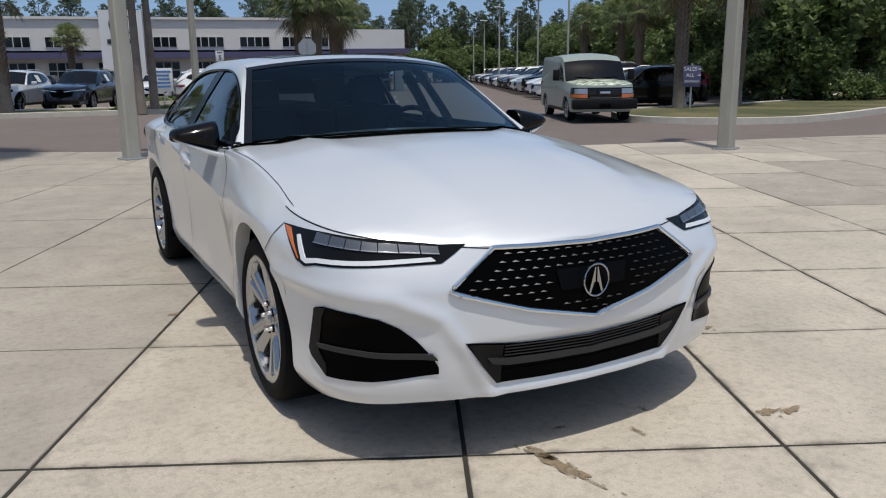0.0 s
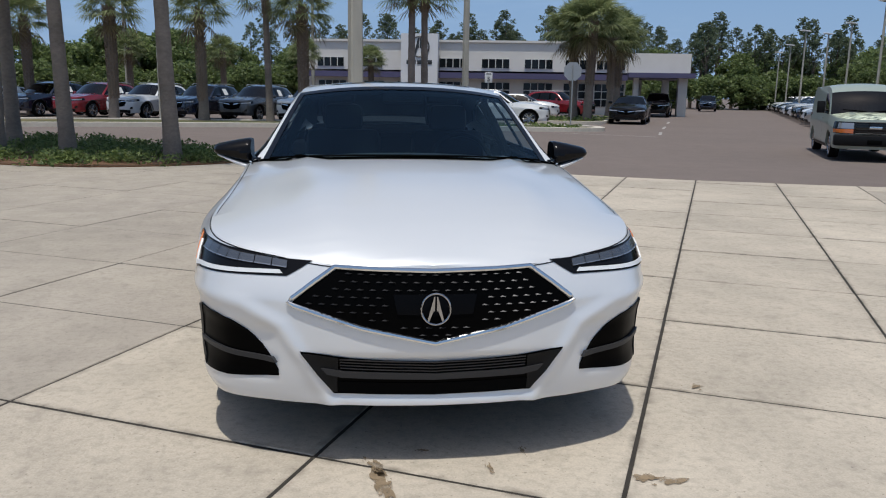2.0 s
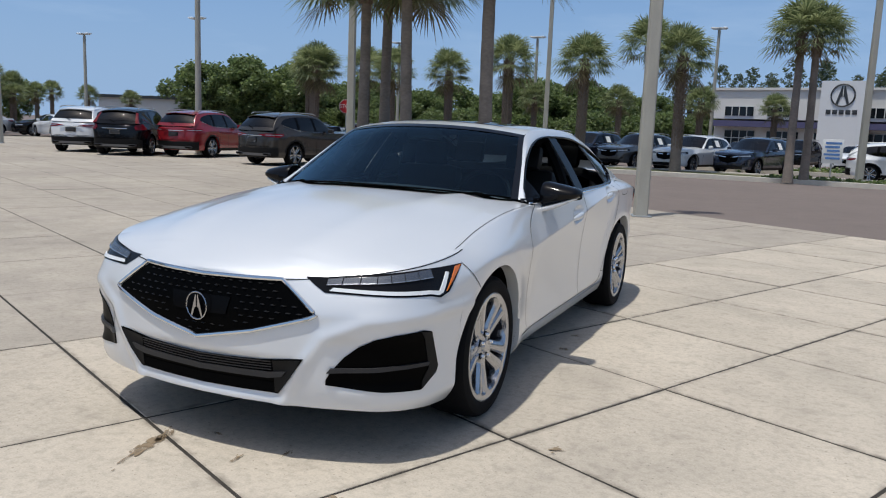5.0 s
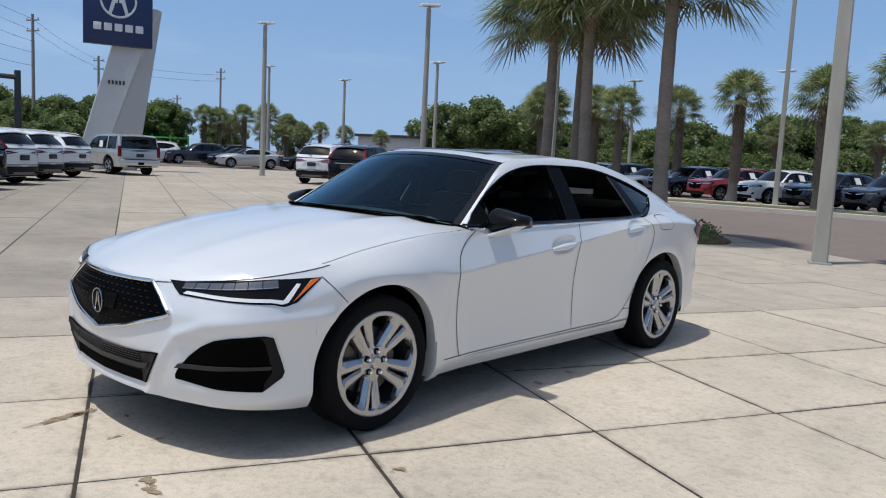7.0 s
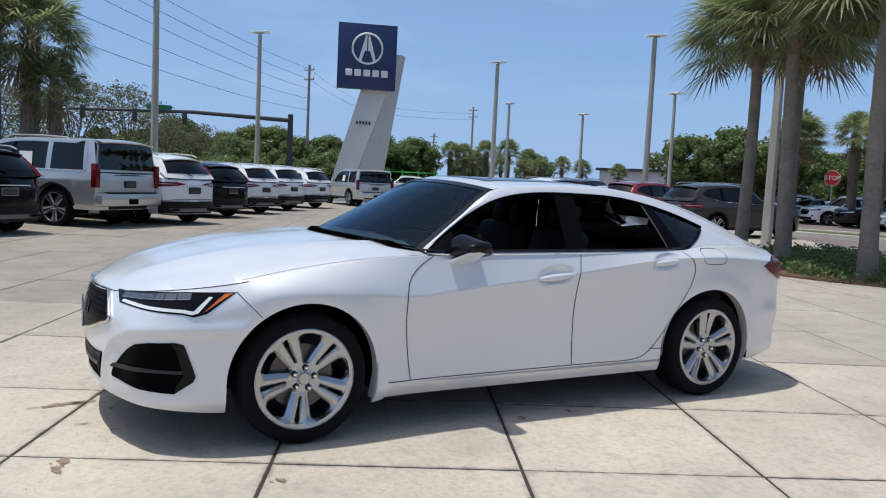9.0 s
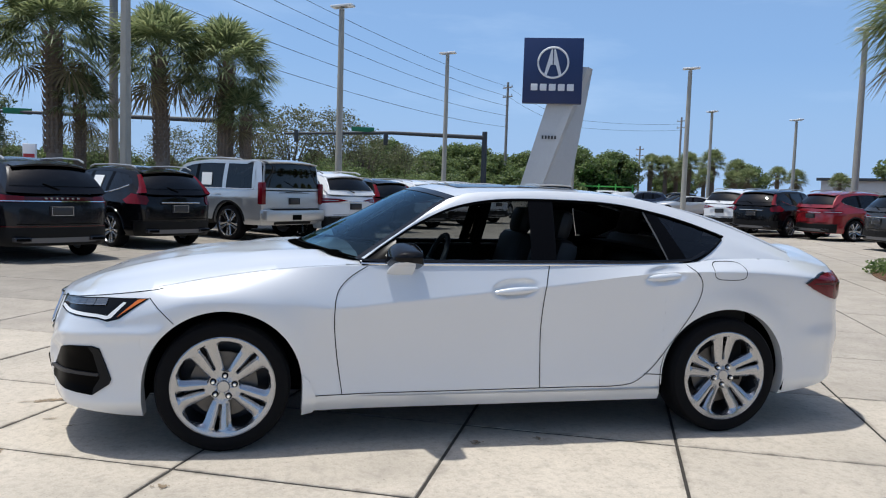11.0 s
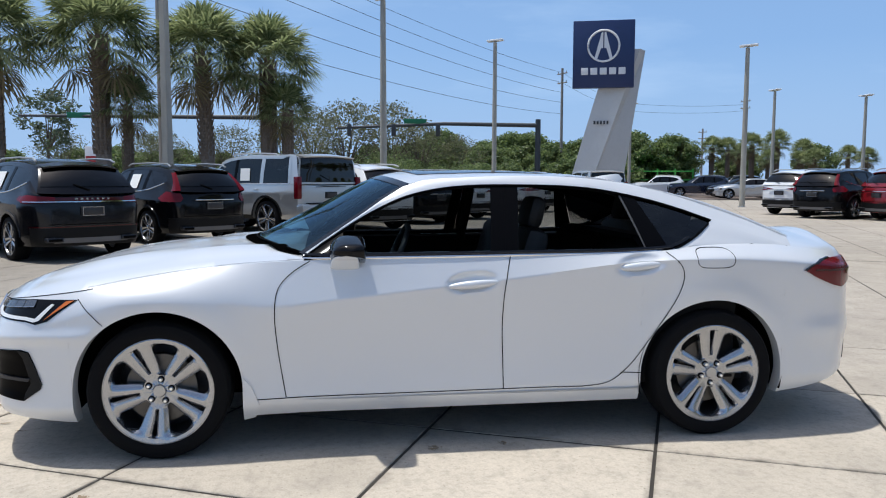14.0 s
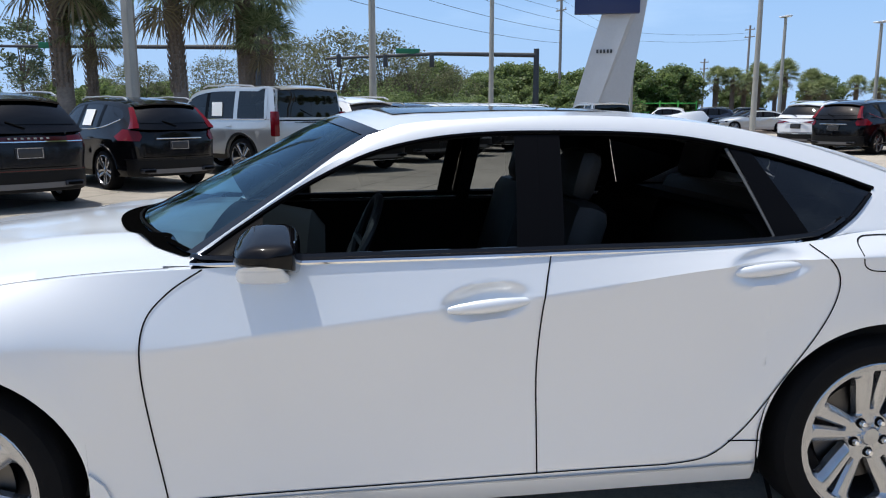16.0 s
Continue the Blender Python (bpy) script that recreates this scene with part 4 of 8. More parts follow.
def plain_car(spec, paint, name, label, category, style="wrap"):
    """A parked car with its body, glass, lamps, wheels and trim."""
    sh = Shell(spec)
    s = spec
    car = empty(name, Matrix(), label, category, "parked cars")
    part("body", body_mesh(sh, 0.34, 6), paint, car)
    arch_liners(car, s)
    a, b = s["roof"]
    bm = bmesh.new()
    grid(bm, [[sh.canopy(a * i / 6, -1 + k / 6) for k in range(13)] for i in range(7)])
    part("windscreen", bm, GLASS_CAR, car)
    bm = bmesh.new()
    if spec is SUV or spec is ESTATE:
        fr = bmesh.new()
        grid(fr, [[sh.canopy(b + (8 - b) * i / 6, -1 + k / 6) for k in range(13)] for i in range(7)])
        part("tailgate_frame", fr, paint, car)
        w, e = (0.95, 7.80) if spec is ESTATE else (0.96, 7.45)
        grid(bm, [[sh.canopy(b + 0.12 + (e - b - 0.12) * i / 6, w * (-1 + k / 6)) + Vector((0, 0.010, 0.004)) for k in range(13)] for i in range(7)])
    else:
        grid(bm, [[sh.canopy(b + (8 - b) * i / 6, -1 + k / 6) for k in range(13)] for i in range(7)])
    part("rear_screen", bm, GLASS_CAR if name != "van" else paint, car)
    for sg in (1, -1):
        for pn, b0, t0, b1, t1 in s["panes"]:
            part(pn, pane_mesh(sh, sg, b0, t0, b1, t1), GLASS_CAR, car)
        yb, ye = s["top"][0][0], s["top"][-1][0]
        cuts = [yb + 0.01] + [q for pn, b0, t0, b1, t1 in s["panes"] for q in ((b0, t0), (b1, t1))] + [ye - 0.01]
        edges = [(cuts[0], cuts[0])] + cuts[1:-1] + [(cuts[-1], cuts[-1])]
        for i in range(0, len(edges), 2):
            (b0, t0), (b1, t1) = edges[i], edges[i + 1]
            if b1 - b0 > 0.02:
                part("window_pillar", pane_mesh(sh, sg, b0, t0, b1, t1, -0.002, 3, 4), paint if s is ESTATE and i > 2 else PILLAR_BLACK, car)
        nose, tail = sh.u_of_x(0.45), sh.u_of_x(0.50, True)
        zt = s["outline"][0][2]
        uf, ur = sh.u_of_y(-0.45), sh.u_of_y(s["base"] + s["arch"] + 0.12)
        zr = s["outline"][-1][2]
        lamp = part("headlamp", patch_on(sh, [(nose, zt - 0.125), (uf, zt - 0.09), (uf, zt + 0.01), (nose, zt - 0.05)], 0.006, sg), GLOSS_BLACK, car)
        u1 = nose + (uf - nose) * 0.82
        part("lamp_lens", patch_on(sh, [(nose + 0.05, zt - 0.105), (u1, zt - 0.085), (u1, zt - 0.02), (nose + 0.05, zt - 0.065)], 0.010, sg), LAMP_WHITE, lamp)
        fog = sh.u_of_x(0.66)
        part("bumper_vent", patch_on(sh, [(fog - 0.3, s["sill"] + 0.18), (fog + 0.25, s["sill"] + 0.20), (fog + 0.2, s["sill"] + 0.30), (fog - 0.1, s["sill"] + 0.27)], 0.006, sg), SATIN_BLACK, car)
        if s is ESTATE:
            bm = bmesh.new()
            box(bm, sg * 0.945, 3.955, 1.10, 0.14, 0.14, 0.50, bevel=0.025)
            part("tail_lamp", bm, LAMP_RED, car)
        elif style == "tall":
            rows = []
            for k in range(13):
                f = k / 12
                q = sh.canopy(7.95 - 1.75 * f, sg * 1.0)
                w_in, w_out = 0.060 + 0.05 * (1 - f), 0.020 + 0.13 * (1 - f) ** 2
                rows.append([q + Vector((-sg * w_in, 0.004, 0.0)), q + Vector((-sg * w_in * 0.9, 0.028, 0.010)), q + Vector((sg * 0.012, 0.030, 0.006)), q + Vector((sg * 0.030, -w_out * 0.5, 0.0)), q + Vector((sg * 0.016, -w_out, -0.004))])
            bm = bmesh.new()
            grid(bm, rows)
            lamp_r = part("tail_lamp", bm, LAMP_RED, car)
            part("lamp_foot", patch_on(sh, [(sh.u_of_y(3.16), zr - 0.06), (sh.u_of_y(3.30), zr - 0.13), (sh.u_of_x(0.66, True), zr - 0.14), (sh.u_of_x(0.62, True), zr - 0.06), (sh.u_of_x(0.66, True), zr + 0.03), (sh.u_of_y(3.34), zr + 0.07)], 0.016, sg, step=0.03, du=0.1), LAMP_RED, lamp_r)
        elif style == "bar":
            zb = zr - 0.045
            lamp_r = part("tail_lamp", patch_on(sh, [(sh.u_of_y(3.08), zb + 0.005), (sh.u_of_y(3.3), zb - 0.045), (sh.u_of_x(0.52, True), zb - 0.035), (sh.u_of_x(0.52, True), zb + 0.055), (sh.u_of_y(3.35), zb + 0.085), (sh.u_of_y(3.12), zb + 0.065)], 0.012, sg, step=0.03, du=0.1), LAMP_RED, car)
            part("lamp_bar", patch_on(sh, [(sh.n, zb - 0.012), (sh.u_of_x(0.53, True), zb - 0.012), (sh.u_of_x(0.53, True), zb + 0.045), (sh.n, zb + 0.045)], 0.010, sg, step=0.03, du=0.1), LAMP_DEEP, lamp_r)
            part("lamp_chrome", patch_on(sh, [(sh.n, zb - 0.028), (sh.u_of_y(3.3), zb - 0.028), (sh.u_of_y(3.3), zb - 0.016), (sh.n, zb - 0.014)], 0.016, sg, step=0.03, du=0.1), CHROME, lamp_r)
        else:
            pts = [(ur, zr - 0.09), (sh.u_of_y(s["base"] + s["arch"] + 0.28), zr - 0.15), (tail, zr - 0.12), (tail + (0.5 if s is SUV else 0.3) * (sh.n - tail), zr - 0.075), (tail, zr - 0.03), (ur, zr - 0.03)]
            lamp_r = part("tail_lamp", patch_on(sh, pts, 0.012, sg, step=0.03, du=0.12), LAMP_RED, car)
            part("lamp_band", patch_on(sh, [(ur + 0.2, zr - 0.085), (tail, zr - 0.088), (tail, zr - 0.068), (ur + 0.2, zr - 0.068)], 0.016, sg, step=0.03, du=0.12), LAMP_WHITE, lamp_r)
        bm = bmesh.new()
        box(bm, sg * (s["outline"][6][0] + 0.10), s["top"][1][0] + 0.08, s["top"][0][1] + 0.07, 0.20, 0.10, 0.14, bevel=0.03)
        part("door_mirror", bm, paint, car)
        for yh in (s["panes"][0][3] - 0.12, s["panes"][min(1, len(s["panes"]) - 1)][3] - 0.1):
            p = sh.side(yh, s["top"][0][1] - 0.12, 0.012)
            bm = bmesh.new()
            box(bm, sg * p.x, yh, p.z, 0.022, 0.17, 0.026, bevel=0.008)
            part("door_handle", bm, paint, car)
        seams = [[(s["top"][0][0] - 0.06, s["top"][0][1] - 0.02), (s["top"][0][0] - 0.08, s["sill"] + 0.1)], [(s["panes"][0][3] + 0.05, s["top"][0][1] - 0.02), (s["panes"][0][3] + 0.03, s["sill"] + 0.1)]]
        for q in seams:
            part("panel_gap", ribbon(sh, q, 0.012, 0.002, sg), MATT_BLACK, car)
        part("sill_trim", ribbon(sh, [(s["arch"] + 0.01, s["sill"] + 0.03), (s["base"] - s["arch"] - 0.01, s["sill"] + 0.03)], 0.10, 0.008, sg), SATIN_BLACK, car)
    uf, ur = sh.u_of_x(0.62), sh.u_of_x(0.60, True)
    for sg in (1, -1):
        part("front_bumper_trim", patch_on(sh, [(0, s["sill"] + 0.01), (uf, s["sill"] + 0.01), (uf, s["sill"] + 0.14), (0, s["sill"] + 0.16)], 0.006, sg), SATIN_BLACK, car)
        part("grille_half", patch_on(sh, [(0, s["sill"] + 0.26), (sh.u_of_x(0.36), s["sill"] + 0.32), (sh.u_of_x(0.44), s["outline"][0][2] - 0.16), (sh.u_of_x(0.40), s["outline"][0][2] - 0.05), (0, s["outline"][0][2] - 0.05)], 0.006, sg), GRILLE_BLACK, car)
        uw, zw = (sh.u_of_x(0.84, True), 0.29) if spec is SUV else (ur, 0.20)
        part("rear_bumper_trim", patch_on(sh, [(sh.n, s["sill"] + 0.01), (uw, s["sill"] + 0.01), (uw, s["sill"] + zw), (sh.n, s["sill"] + zw)], 0.008, sg), SATIN_BLACK, car)
    zt = s["outline"][0][2]
    for sg in (1, -1):
        part("grille_strip", patch_on(sh, [(sh.u_of_x(0.10), zt - 0.15), (sh.u_of_x(0.42), zt - 0.10), (sh.u_of_x(0.42), zt - 0.075), (sh.u_of_x(0.10), zt - 0.12)], 0.012, sg), CHROME, car)
    bm = bmesh.new()
    box(bm, 0, s["outline"][-1][1] + 0.012, s["outline"][-1][2] - 0.22, 0.36, 0.03, 0.15, bevel=0.01)
    part("number_plate_recess", bm, SATIN_GREY, car)
    if spec is not VAN:
        yp, zp = s["outline"][-1][1] + 0.034, s["outline"][-1][2] - 0.22
        bm = bmesh.new()
        for cx, cz, sx, sz in ((0, 0.066, 0.32, 0.010), (0, -0.066, 0.32, 0.010), (0.155, 0, 0.010, 0.13), (-0.155, 0, 0.010, 0.13)):
            box(bm, cx, yp, zp + cz, sx, 0.010, sz)
        part("number_plate_frame", bm, ALLOY if paint.name.startswith(("black", "dark", "grey")) else SATIN_GREY, car)
    bm = bmesh.new()
    box(bm, 0, s["outline"][-1][1] + 0.03, s["outline"][-1][2] - 0.22, 0.28, 0.012, 0.10, bevel=0.003)
    part("number_plate", bm, PLATE_DARK, car)
    bm = bmesh.new()
    if style != "bar" and spec is not ESTATE:
        box(bm, 0, s["outline"][-1][1] + 0.008, s["outline"][-1][2] - 0.10, 0.84, 0.03, 0.022, bevel=0.006)
        part("boot_strip", bm, CHROME, car)
    else:
        for k in range(7):
            box(bm, -0.24 + 0.08 * k, s["outline"][-1][1] + 0.008, s["outline"][-1][2] - 0.02, 0.036, 0.016, 0.024)
        part("badge_bar", bm, ALLOY if style == "bar" else SATIN_GREY, car)
    if spec is ESTATE:
        bm = bmesh.new()
        box(bm, 0, 4.02, 0.60, 1.92, 0.24, 0.28, bevel=0.05)
        bumper = part("rear_bumper", bm, paint, car)
        bm = bmesh.new()
        box(bm, 0, 4.06, 0.745, 1.50, 0.18, 0.03, bevel=0.01)
        part("step_pad", bm, SATIN_BLACK, bumper)
        bm = bmesh.new()
        box(bm, 0, 4.13, 0.56, 0.30, 0.04, 0.12, bevel=0.012)
        part("hitch_slot", bm, MATT_BLACK, bumper)
        bm = bmesh.new()
        box(bm, 0, 4.036, 1.12, 0.95, 0.014, 0.012)
        part("tailgate_seam", bm, SATIN_BLACK, car)
    elif spec is SUV:
        yr = s["outline"][-1][1]
        for sg in (1, -1):
            part("skid_plate", patch_on(sh, [(sh.n, s["sill"] + 0.05), (sh.u_of_x(0.56, True), s["sill"] + 0.05), (sh.u_of_x(0.50, True), s["sill"] + 0.13), (sh.n, s["sill"] + 0.13)], 0.014, sg, step=0.03, du=0.1), SKID_GREY, car)
            part("reflector_strip", patch_on(sh, [(sh.u_of_x(0.12, True) if style != "bar" else sh.n, s["sill"] + 0.300), (sh.u_of_y(3.40), s["sill"] + 0.296), (sh.u_of_y(3.40), s["sill"] + 0.312), (sh.u_of_x(0.12, True) if style != "bar" else sh.n, s["sill"] + 0.316)], 0.012, sg, step=0.03, du=0.1), LAMP_DEEP if style == "bar" else SATIN_BLACK, car)
            bm = bmesh.new()
            box(bm, sg * 0.56, yr - 0.055, s["sill"] + 0.105, 0.25, 0.12, 0.075, bevel=0.02)
            part("exhaust_bezel", bm, DARK_ALLOY if style != "wrap" else SATIN_GREY, car)
    bm = bmesh.new()
    zs, zb = s["top"][0][1] - 0.16, s["sill"] + 0.06
    box(bm, 0, 1.75, (zs + zb) / 2, 1.3, 2.3, zs - zb, bevel=0.05)
    for y in (1.25, 2.15):
        for x in (-0.36, 0.36):
            box(bm, x, y + 0.25, zs + 0.22, 0.46, 0.16, 0.56, pose(0, 0, 0, 0, 0, 0), bevel=0.05)
    part("cabin", bm, TRIM_DARK, car)
    if spec in (SUV, ESTATE):
        for sg in (1, -1):
            bm = bmesh.new()
            up, wd = (0.0, 0.0) if spec is SUV else (0.225, 0.12)
            tube(bm, [(sg * (0.60 + wd), 1.45, 1.62 + up), (sg * (0.60 + wd), 1.6, 1.665 + up), (sg * (0.59 + wd), 2.4, 1.675 + up), (sg * (0.59 + wd), 3.0, 1.65 + up), (sg * (0.60 + wd), 3.15, 1.60 + up)], 0.018, 6)
            part("roof_rail", bm, GALV, car)
        # spoiler over the rear screen and a lower skirt
        bm = bmesh.new()
        grid(bm, [[sh.canopy(t, -0.94 + 1.88 * k / 12, z) + Vector((0, y, 0)) for k in range(13)] for t, z, y in ((5.7, 0.004, 0), (6.0, 0.012, 0.02), (6.12, 0.012, 0.10), (6.12, -0.012, 0.09), (6.1, -0.035, 0.0))])
        part("roof_spoiler", bm, paint, car)
    if spec is SUV or spec is ESTATE:
        yr = s["outline"][-1][1]
        for sg in (1, -1):
            bm = bmesh.new()
            low = [(y, curve_at(s["bottom"], y)) for y in [s["bottom"][0][0] + 0.05 + (s["bottom"][-1][0] - s["bottom"][0][0] - 0.1) * k / 14 for k in range(15)]]
            q = [sh.upper(y, z - 0.004, 0.004) for y, z in low]
            tube(bm, [p if sg > 0 else mirror(p) for p in q], 0.009, 5)
            part("window_line", bm, CHROME, car)
            for yc in (0.0, s["base"]):
                bm = bmesh.new()
                rows = []
                for k in range(19):
                    th = math.pi * (0.03 + 0.94 * k / 18)
                    pts = []
                    for r, o in ((s["arch"] - 0.002, 0.006), (s["arch"] + 0.004, 0.014), (s["arch"] + 0.05, 0.012), (s["arch"] + 0.056, 0.001)):
                        p = sh.side(yc - r * math.cos(th), s["tyre"] + r * math.sin(th), o)
                        pts.append(p if sg > 0 else mirror(p))
                    rows.append(pts)
                grid(bm, rows)
                part("arch_trim", bm, SATIN_BLACK if (style == "wrap" and spec is SUV) or spec is ESTATE else paint, car)
            bm = bmesh.new()
            box(bm, sg * 0.56, yr - 0.02, s["sill"] + 0.105, 0.19, 0.10, 0.040, bevel=0.012)
            part("exhaust_tip", bm, MATT_BLACK, car)
        bm = bmesh.new()
        a0, b0 = sh.canopy(7.7, 0.02, 0.012), sh.canopy(7.35, 0.34, 0.012)
        tube(bm, [a0 + Vector((0, 0.015, 0)), b0 + Vector((0, 0.015, 0))], 0.010, 5)
        part("rear_wiper", bm, MATT_BLACK, car)
        for sg in (1, -1):
            part("boot_gap", patch_on(sh, [(sh.n, s["sill"] + 0.34), (sh.u_of_x(0.62, True), s["sill"] + 0.34), (sh.u_of_x(0.62, True), s["sill"] + 0.352), (sh.n, s["sill"] + 0.352)], 0.003, sg, depth=0.01), MATT_BLACK, car)
    add_wheels(car, s, False)
    return car

# ---- the plaza, the road and the ground ----
E1, E2 = Vector((0.4242, 0.9056)), Vector((0.9056, -0.4242))  # the slabs' two directions
ROW0, ROW = 0.27, 1.22
COLS = [-1.55 - 1.53 * k for k in range(33)][::-1] + [-0.045, 1.105, 2.365] + [2.365 + 1.24 * k for k in range(1, 22)]
EDGE = [(-52, 16.0), (-30, 15.6), (-20, 14.3), (-10, 11.5), (-5, 10.7), (0, 10.35), (4, 10.8), (9, 11.8), (14, 12.6), (20, 12.8), (30, 12.8)]


def ground_xy(p, q):
    v = E2 * p + E1 * q
    return v.x, v.y


def sheet_object(name, outline, z, mat, label, category, thick=0.0, kind="structure"):
    bm = bmesh.new()
    f = bm.faces.new([bm.verts.new((x, y, z)) for x, y in outline])
    if thick:
        r = bmesh.ops.extrude_face_region(bm, geom=[f])["geom"]
        bmesh.ops.translate(bm, verts=[v for v in r if isinstance(v, bmesh.types.BMVert)], vec=(0, 0, -thick))
    ob = part(name, bm, mat, smooth=False)
    return tagged(ob, label, category, "", kind)


sheet_object("ground", [(-1500, -1500), (1500, -1500), (1500, 1500), (-1500, 1500)], -0.035, ASPHALT, "brownish grey asphalt of the road and car parks", "road")
edge_pts = [ground_xy(-52 + 82 * k / 60, curve_at(EDGE, -52 + 82 * k / 60) + 0.02) for k in range(61)]
plaza = sheet_object("plaza_base", [ground_xy(-52, -26), ground_xy(30, -26)] + edge_pts[::-1], -0.005, JOINT, "dirt-filled joints under the concrete slabs of the plaza", "pavement", 0.3)


def slab_verts(p0, p1, q0, q1, gap=0.008, clip=True):
    out = []
    for p, q in ((p0 + gap, q0 + gap), (p1 - gap, q0 + gap), (p1 - gap, q1 - gap), (p0 + gap, q1 - gap)):
        out.append((p, min(q, curve_at(EDGE, p)) if clip else q))
    return out


# ---- the white saloon ----
hero_shell = Shell(SALOON)
hs = hero_shell
hero = empty("saloon_car", Matrix(), "pearl white four-door saloon car parked on the concrete plaza", "car")
part("body", body_mesh(hs, 0.05, 52), PAINT_WHITE, hero, "pearl white painted body")
arch_liners(hero, SALOON)


def front(x, z):
    return (hs.u_of_x(x), z)


def flank(y, z):
    return (hs.u_of_y(y), z)


def tail(x, z):
    return (hs.u_of_x(x, True), z)


# canopy: windscreen, rear screen, headliner, sunroof
def canopy_part(name, t0, t1, s0, s1, lift, mat, label="", n=16, m=20):
    bm = bmesh.new()
    grid(bm, [[hs.canopy(t0 + (t1 - t0) * i / n, s0 + (s1 - s0) * k / m, lift) for k in range(m + 1)] for i in range(n + 1)])
    return part(name, bm, mat, hero, label)


canopy_part("windscreen", 0.0, 2.0, -1, 1, -0.004, GLASS_FRONT, "tinted windscreen")
canopy_part("rear_screen", 5.4, 8.0, -1, 1, -0.004, GLASS_REAR, "dark rear screen")
canopy_part("headliner", 2.05, 5.35, -0.97, 0.97, -0.035, TRIM_DARK)
canopy_part("sunroof", 2.35, 4.3, -0.72, 0.72, 0.003, GLOSS_BLACK, "black glass sunroof")
canopy_part("windscreen_top_band", 1.86, 2.0, -0.98, 0.98, -0.001, GLOSS_BLACK)
canopy_part("windscreen_foot_band", 0.0, 0.07, -1, 1, -0.001, VOID_BLACK)
for sg in (1, -1):
    canopy_part("windscreen_edge_band", 0.0, 2.0, sg * 0.955, sg * 1.0, -0.001, GLOSS_BLACK)
    canopy_part("rear_screen_edge_band", 5.4, 8.0, sg * 0.965, sg * 1.0, 0.001, PAINT_WHITE)
    bm = bmesh.new()
    tube(bm, [hs.canopy(5.3 + 2.7 * k / 24, sg * 1.0, -0.003) for k in range(25)], [0.001 + 0.009 * min(1.0, k / 9) for k in range(25)], 8)
    part("roof_edge_moulding", bm, PAINT_WHITE, hero)
canopy_part("rear_screen_top_band", 5.4, 5.6, -1, 1, -0.001, GLOSS_BLACK)

# dark lining inside the pillars
for sg in (1, -1):
    bm = bmesh.new()
    for g, drop in zip(cabin_sides(hs), (0.012, 0.07, 0.09)):
        rows = [[Vector((p.x - 0.022, p.y, p.z - drop)) for p in r] for r in g]
        grid(bm, rows if sg > 0 else [[mirror(p) for p in r] for r in rows])
    part("pillar_lining", bm, TRIM_DARK, hero)
    bm = bmesh.new()
    grid(bm, [[Vector((sg * x, y, z)) for x, z in ((0.86, 0.96), (0.76, 1.02), (0.64, 1.04 + 0.03 * (3.4 - y)))] for y in (2.5, 2.7, 2.9, 3.1)])
    part("quarter_trim", bm, TRIM_DARK, hero)

# cowl in the foot of the windscreen, lying on the bonnet's rear edge


def bonnet_z(x, y):
    u = hs.u_of_y(y)
    return hs.sheet(u, max(-1.0, min(1.0, x / hs.top_point(u).x))).z


bm = bmesh.new()
cowl_rows = []
for j in range(6):
    line = []
    for k in range(49):
        sx = -0.965 + 1.93 * k / 48
        foot = hs.canopy(0.0, sx)
        y = foot.y + 0.03 - (0.035 + 0.060 * (1 - abs(sx) ** 5)) * j / 5
        line.append(Vector((foot.x, y, max(bonnet_z(foot.x, y) + 0.0035, foot.z - 0.02 if j == 0 else -9))))
    cowl_rows.append(line)
grid(bm, cowl_rows)
part("cowl", bm, VOID_BLACK, hero, "black plastic cowl under the wipers")
for x0, x1 in ((-0.05, 0.62), (-0.62, 0.02)):
    bm = bmesh.new()
    pts = []
    for k in range(8):
        x = x0 + (x1 - x0) * k / 7
        p = hs.canopy(0.005 + 0.004 * k, x / 0.80, 0.0)
        pts.append(p)
    tube(bm, pts, 0.005, 6)
    part("wiper", bm, MATT_BLACK, hero)

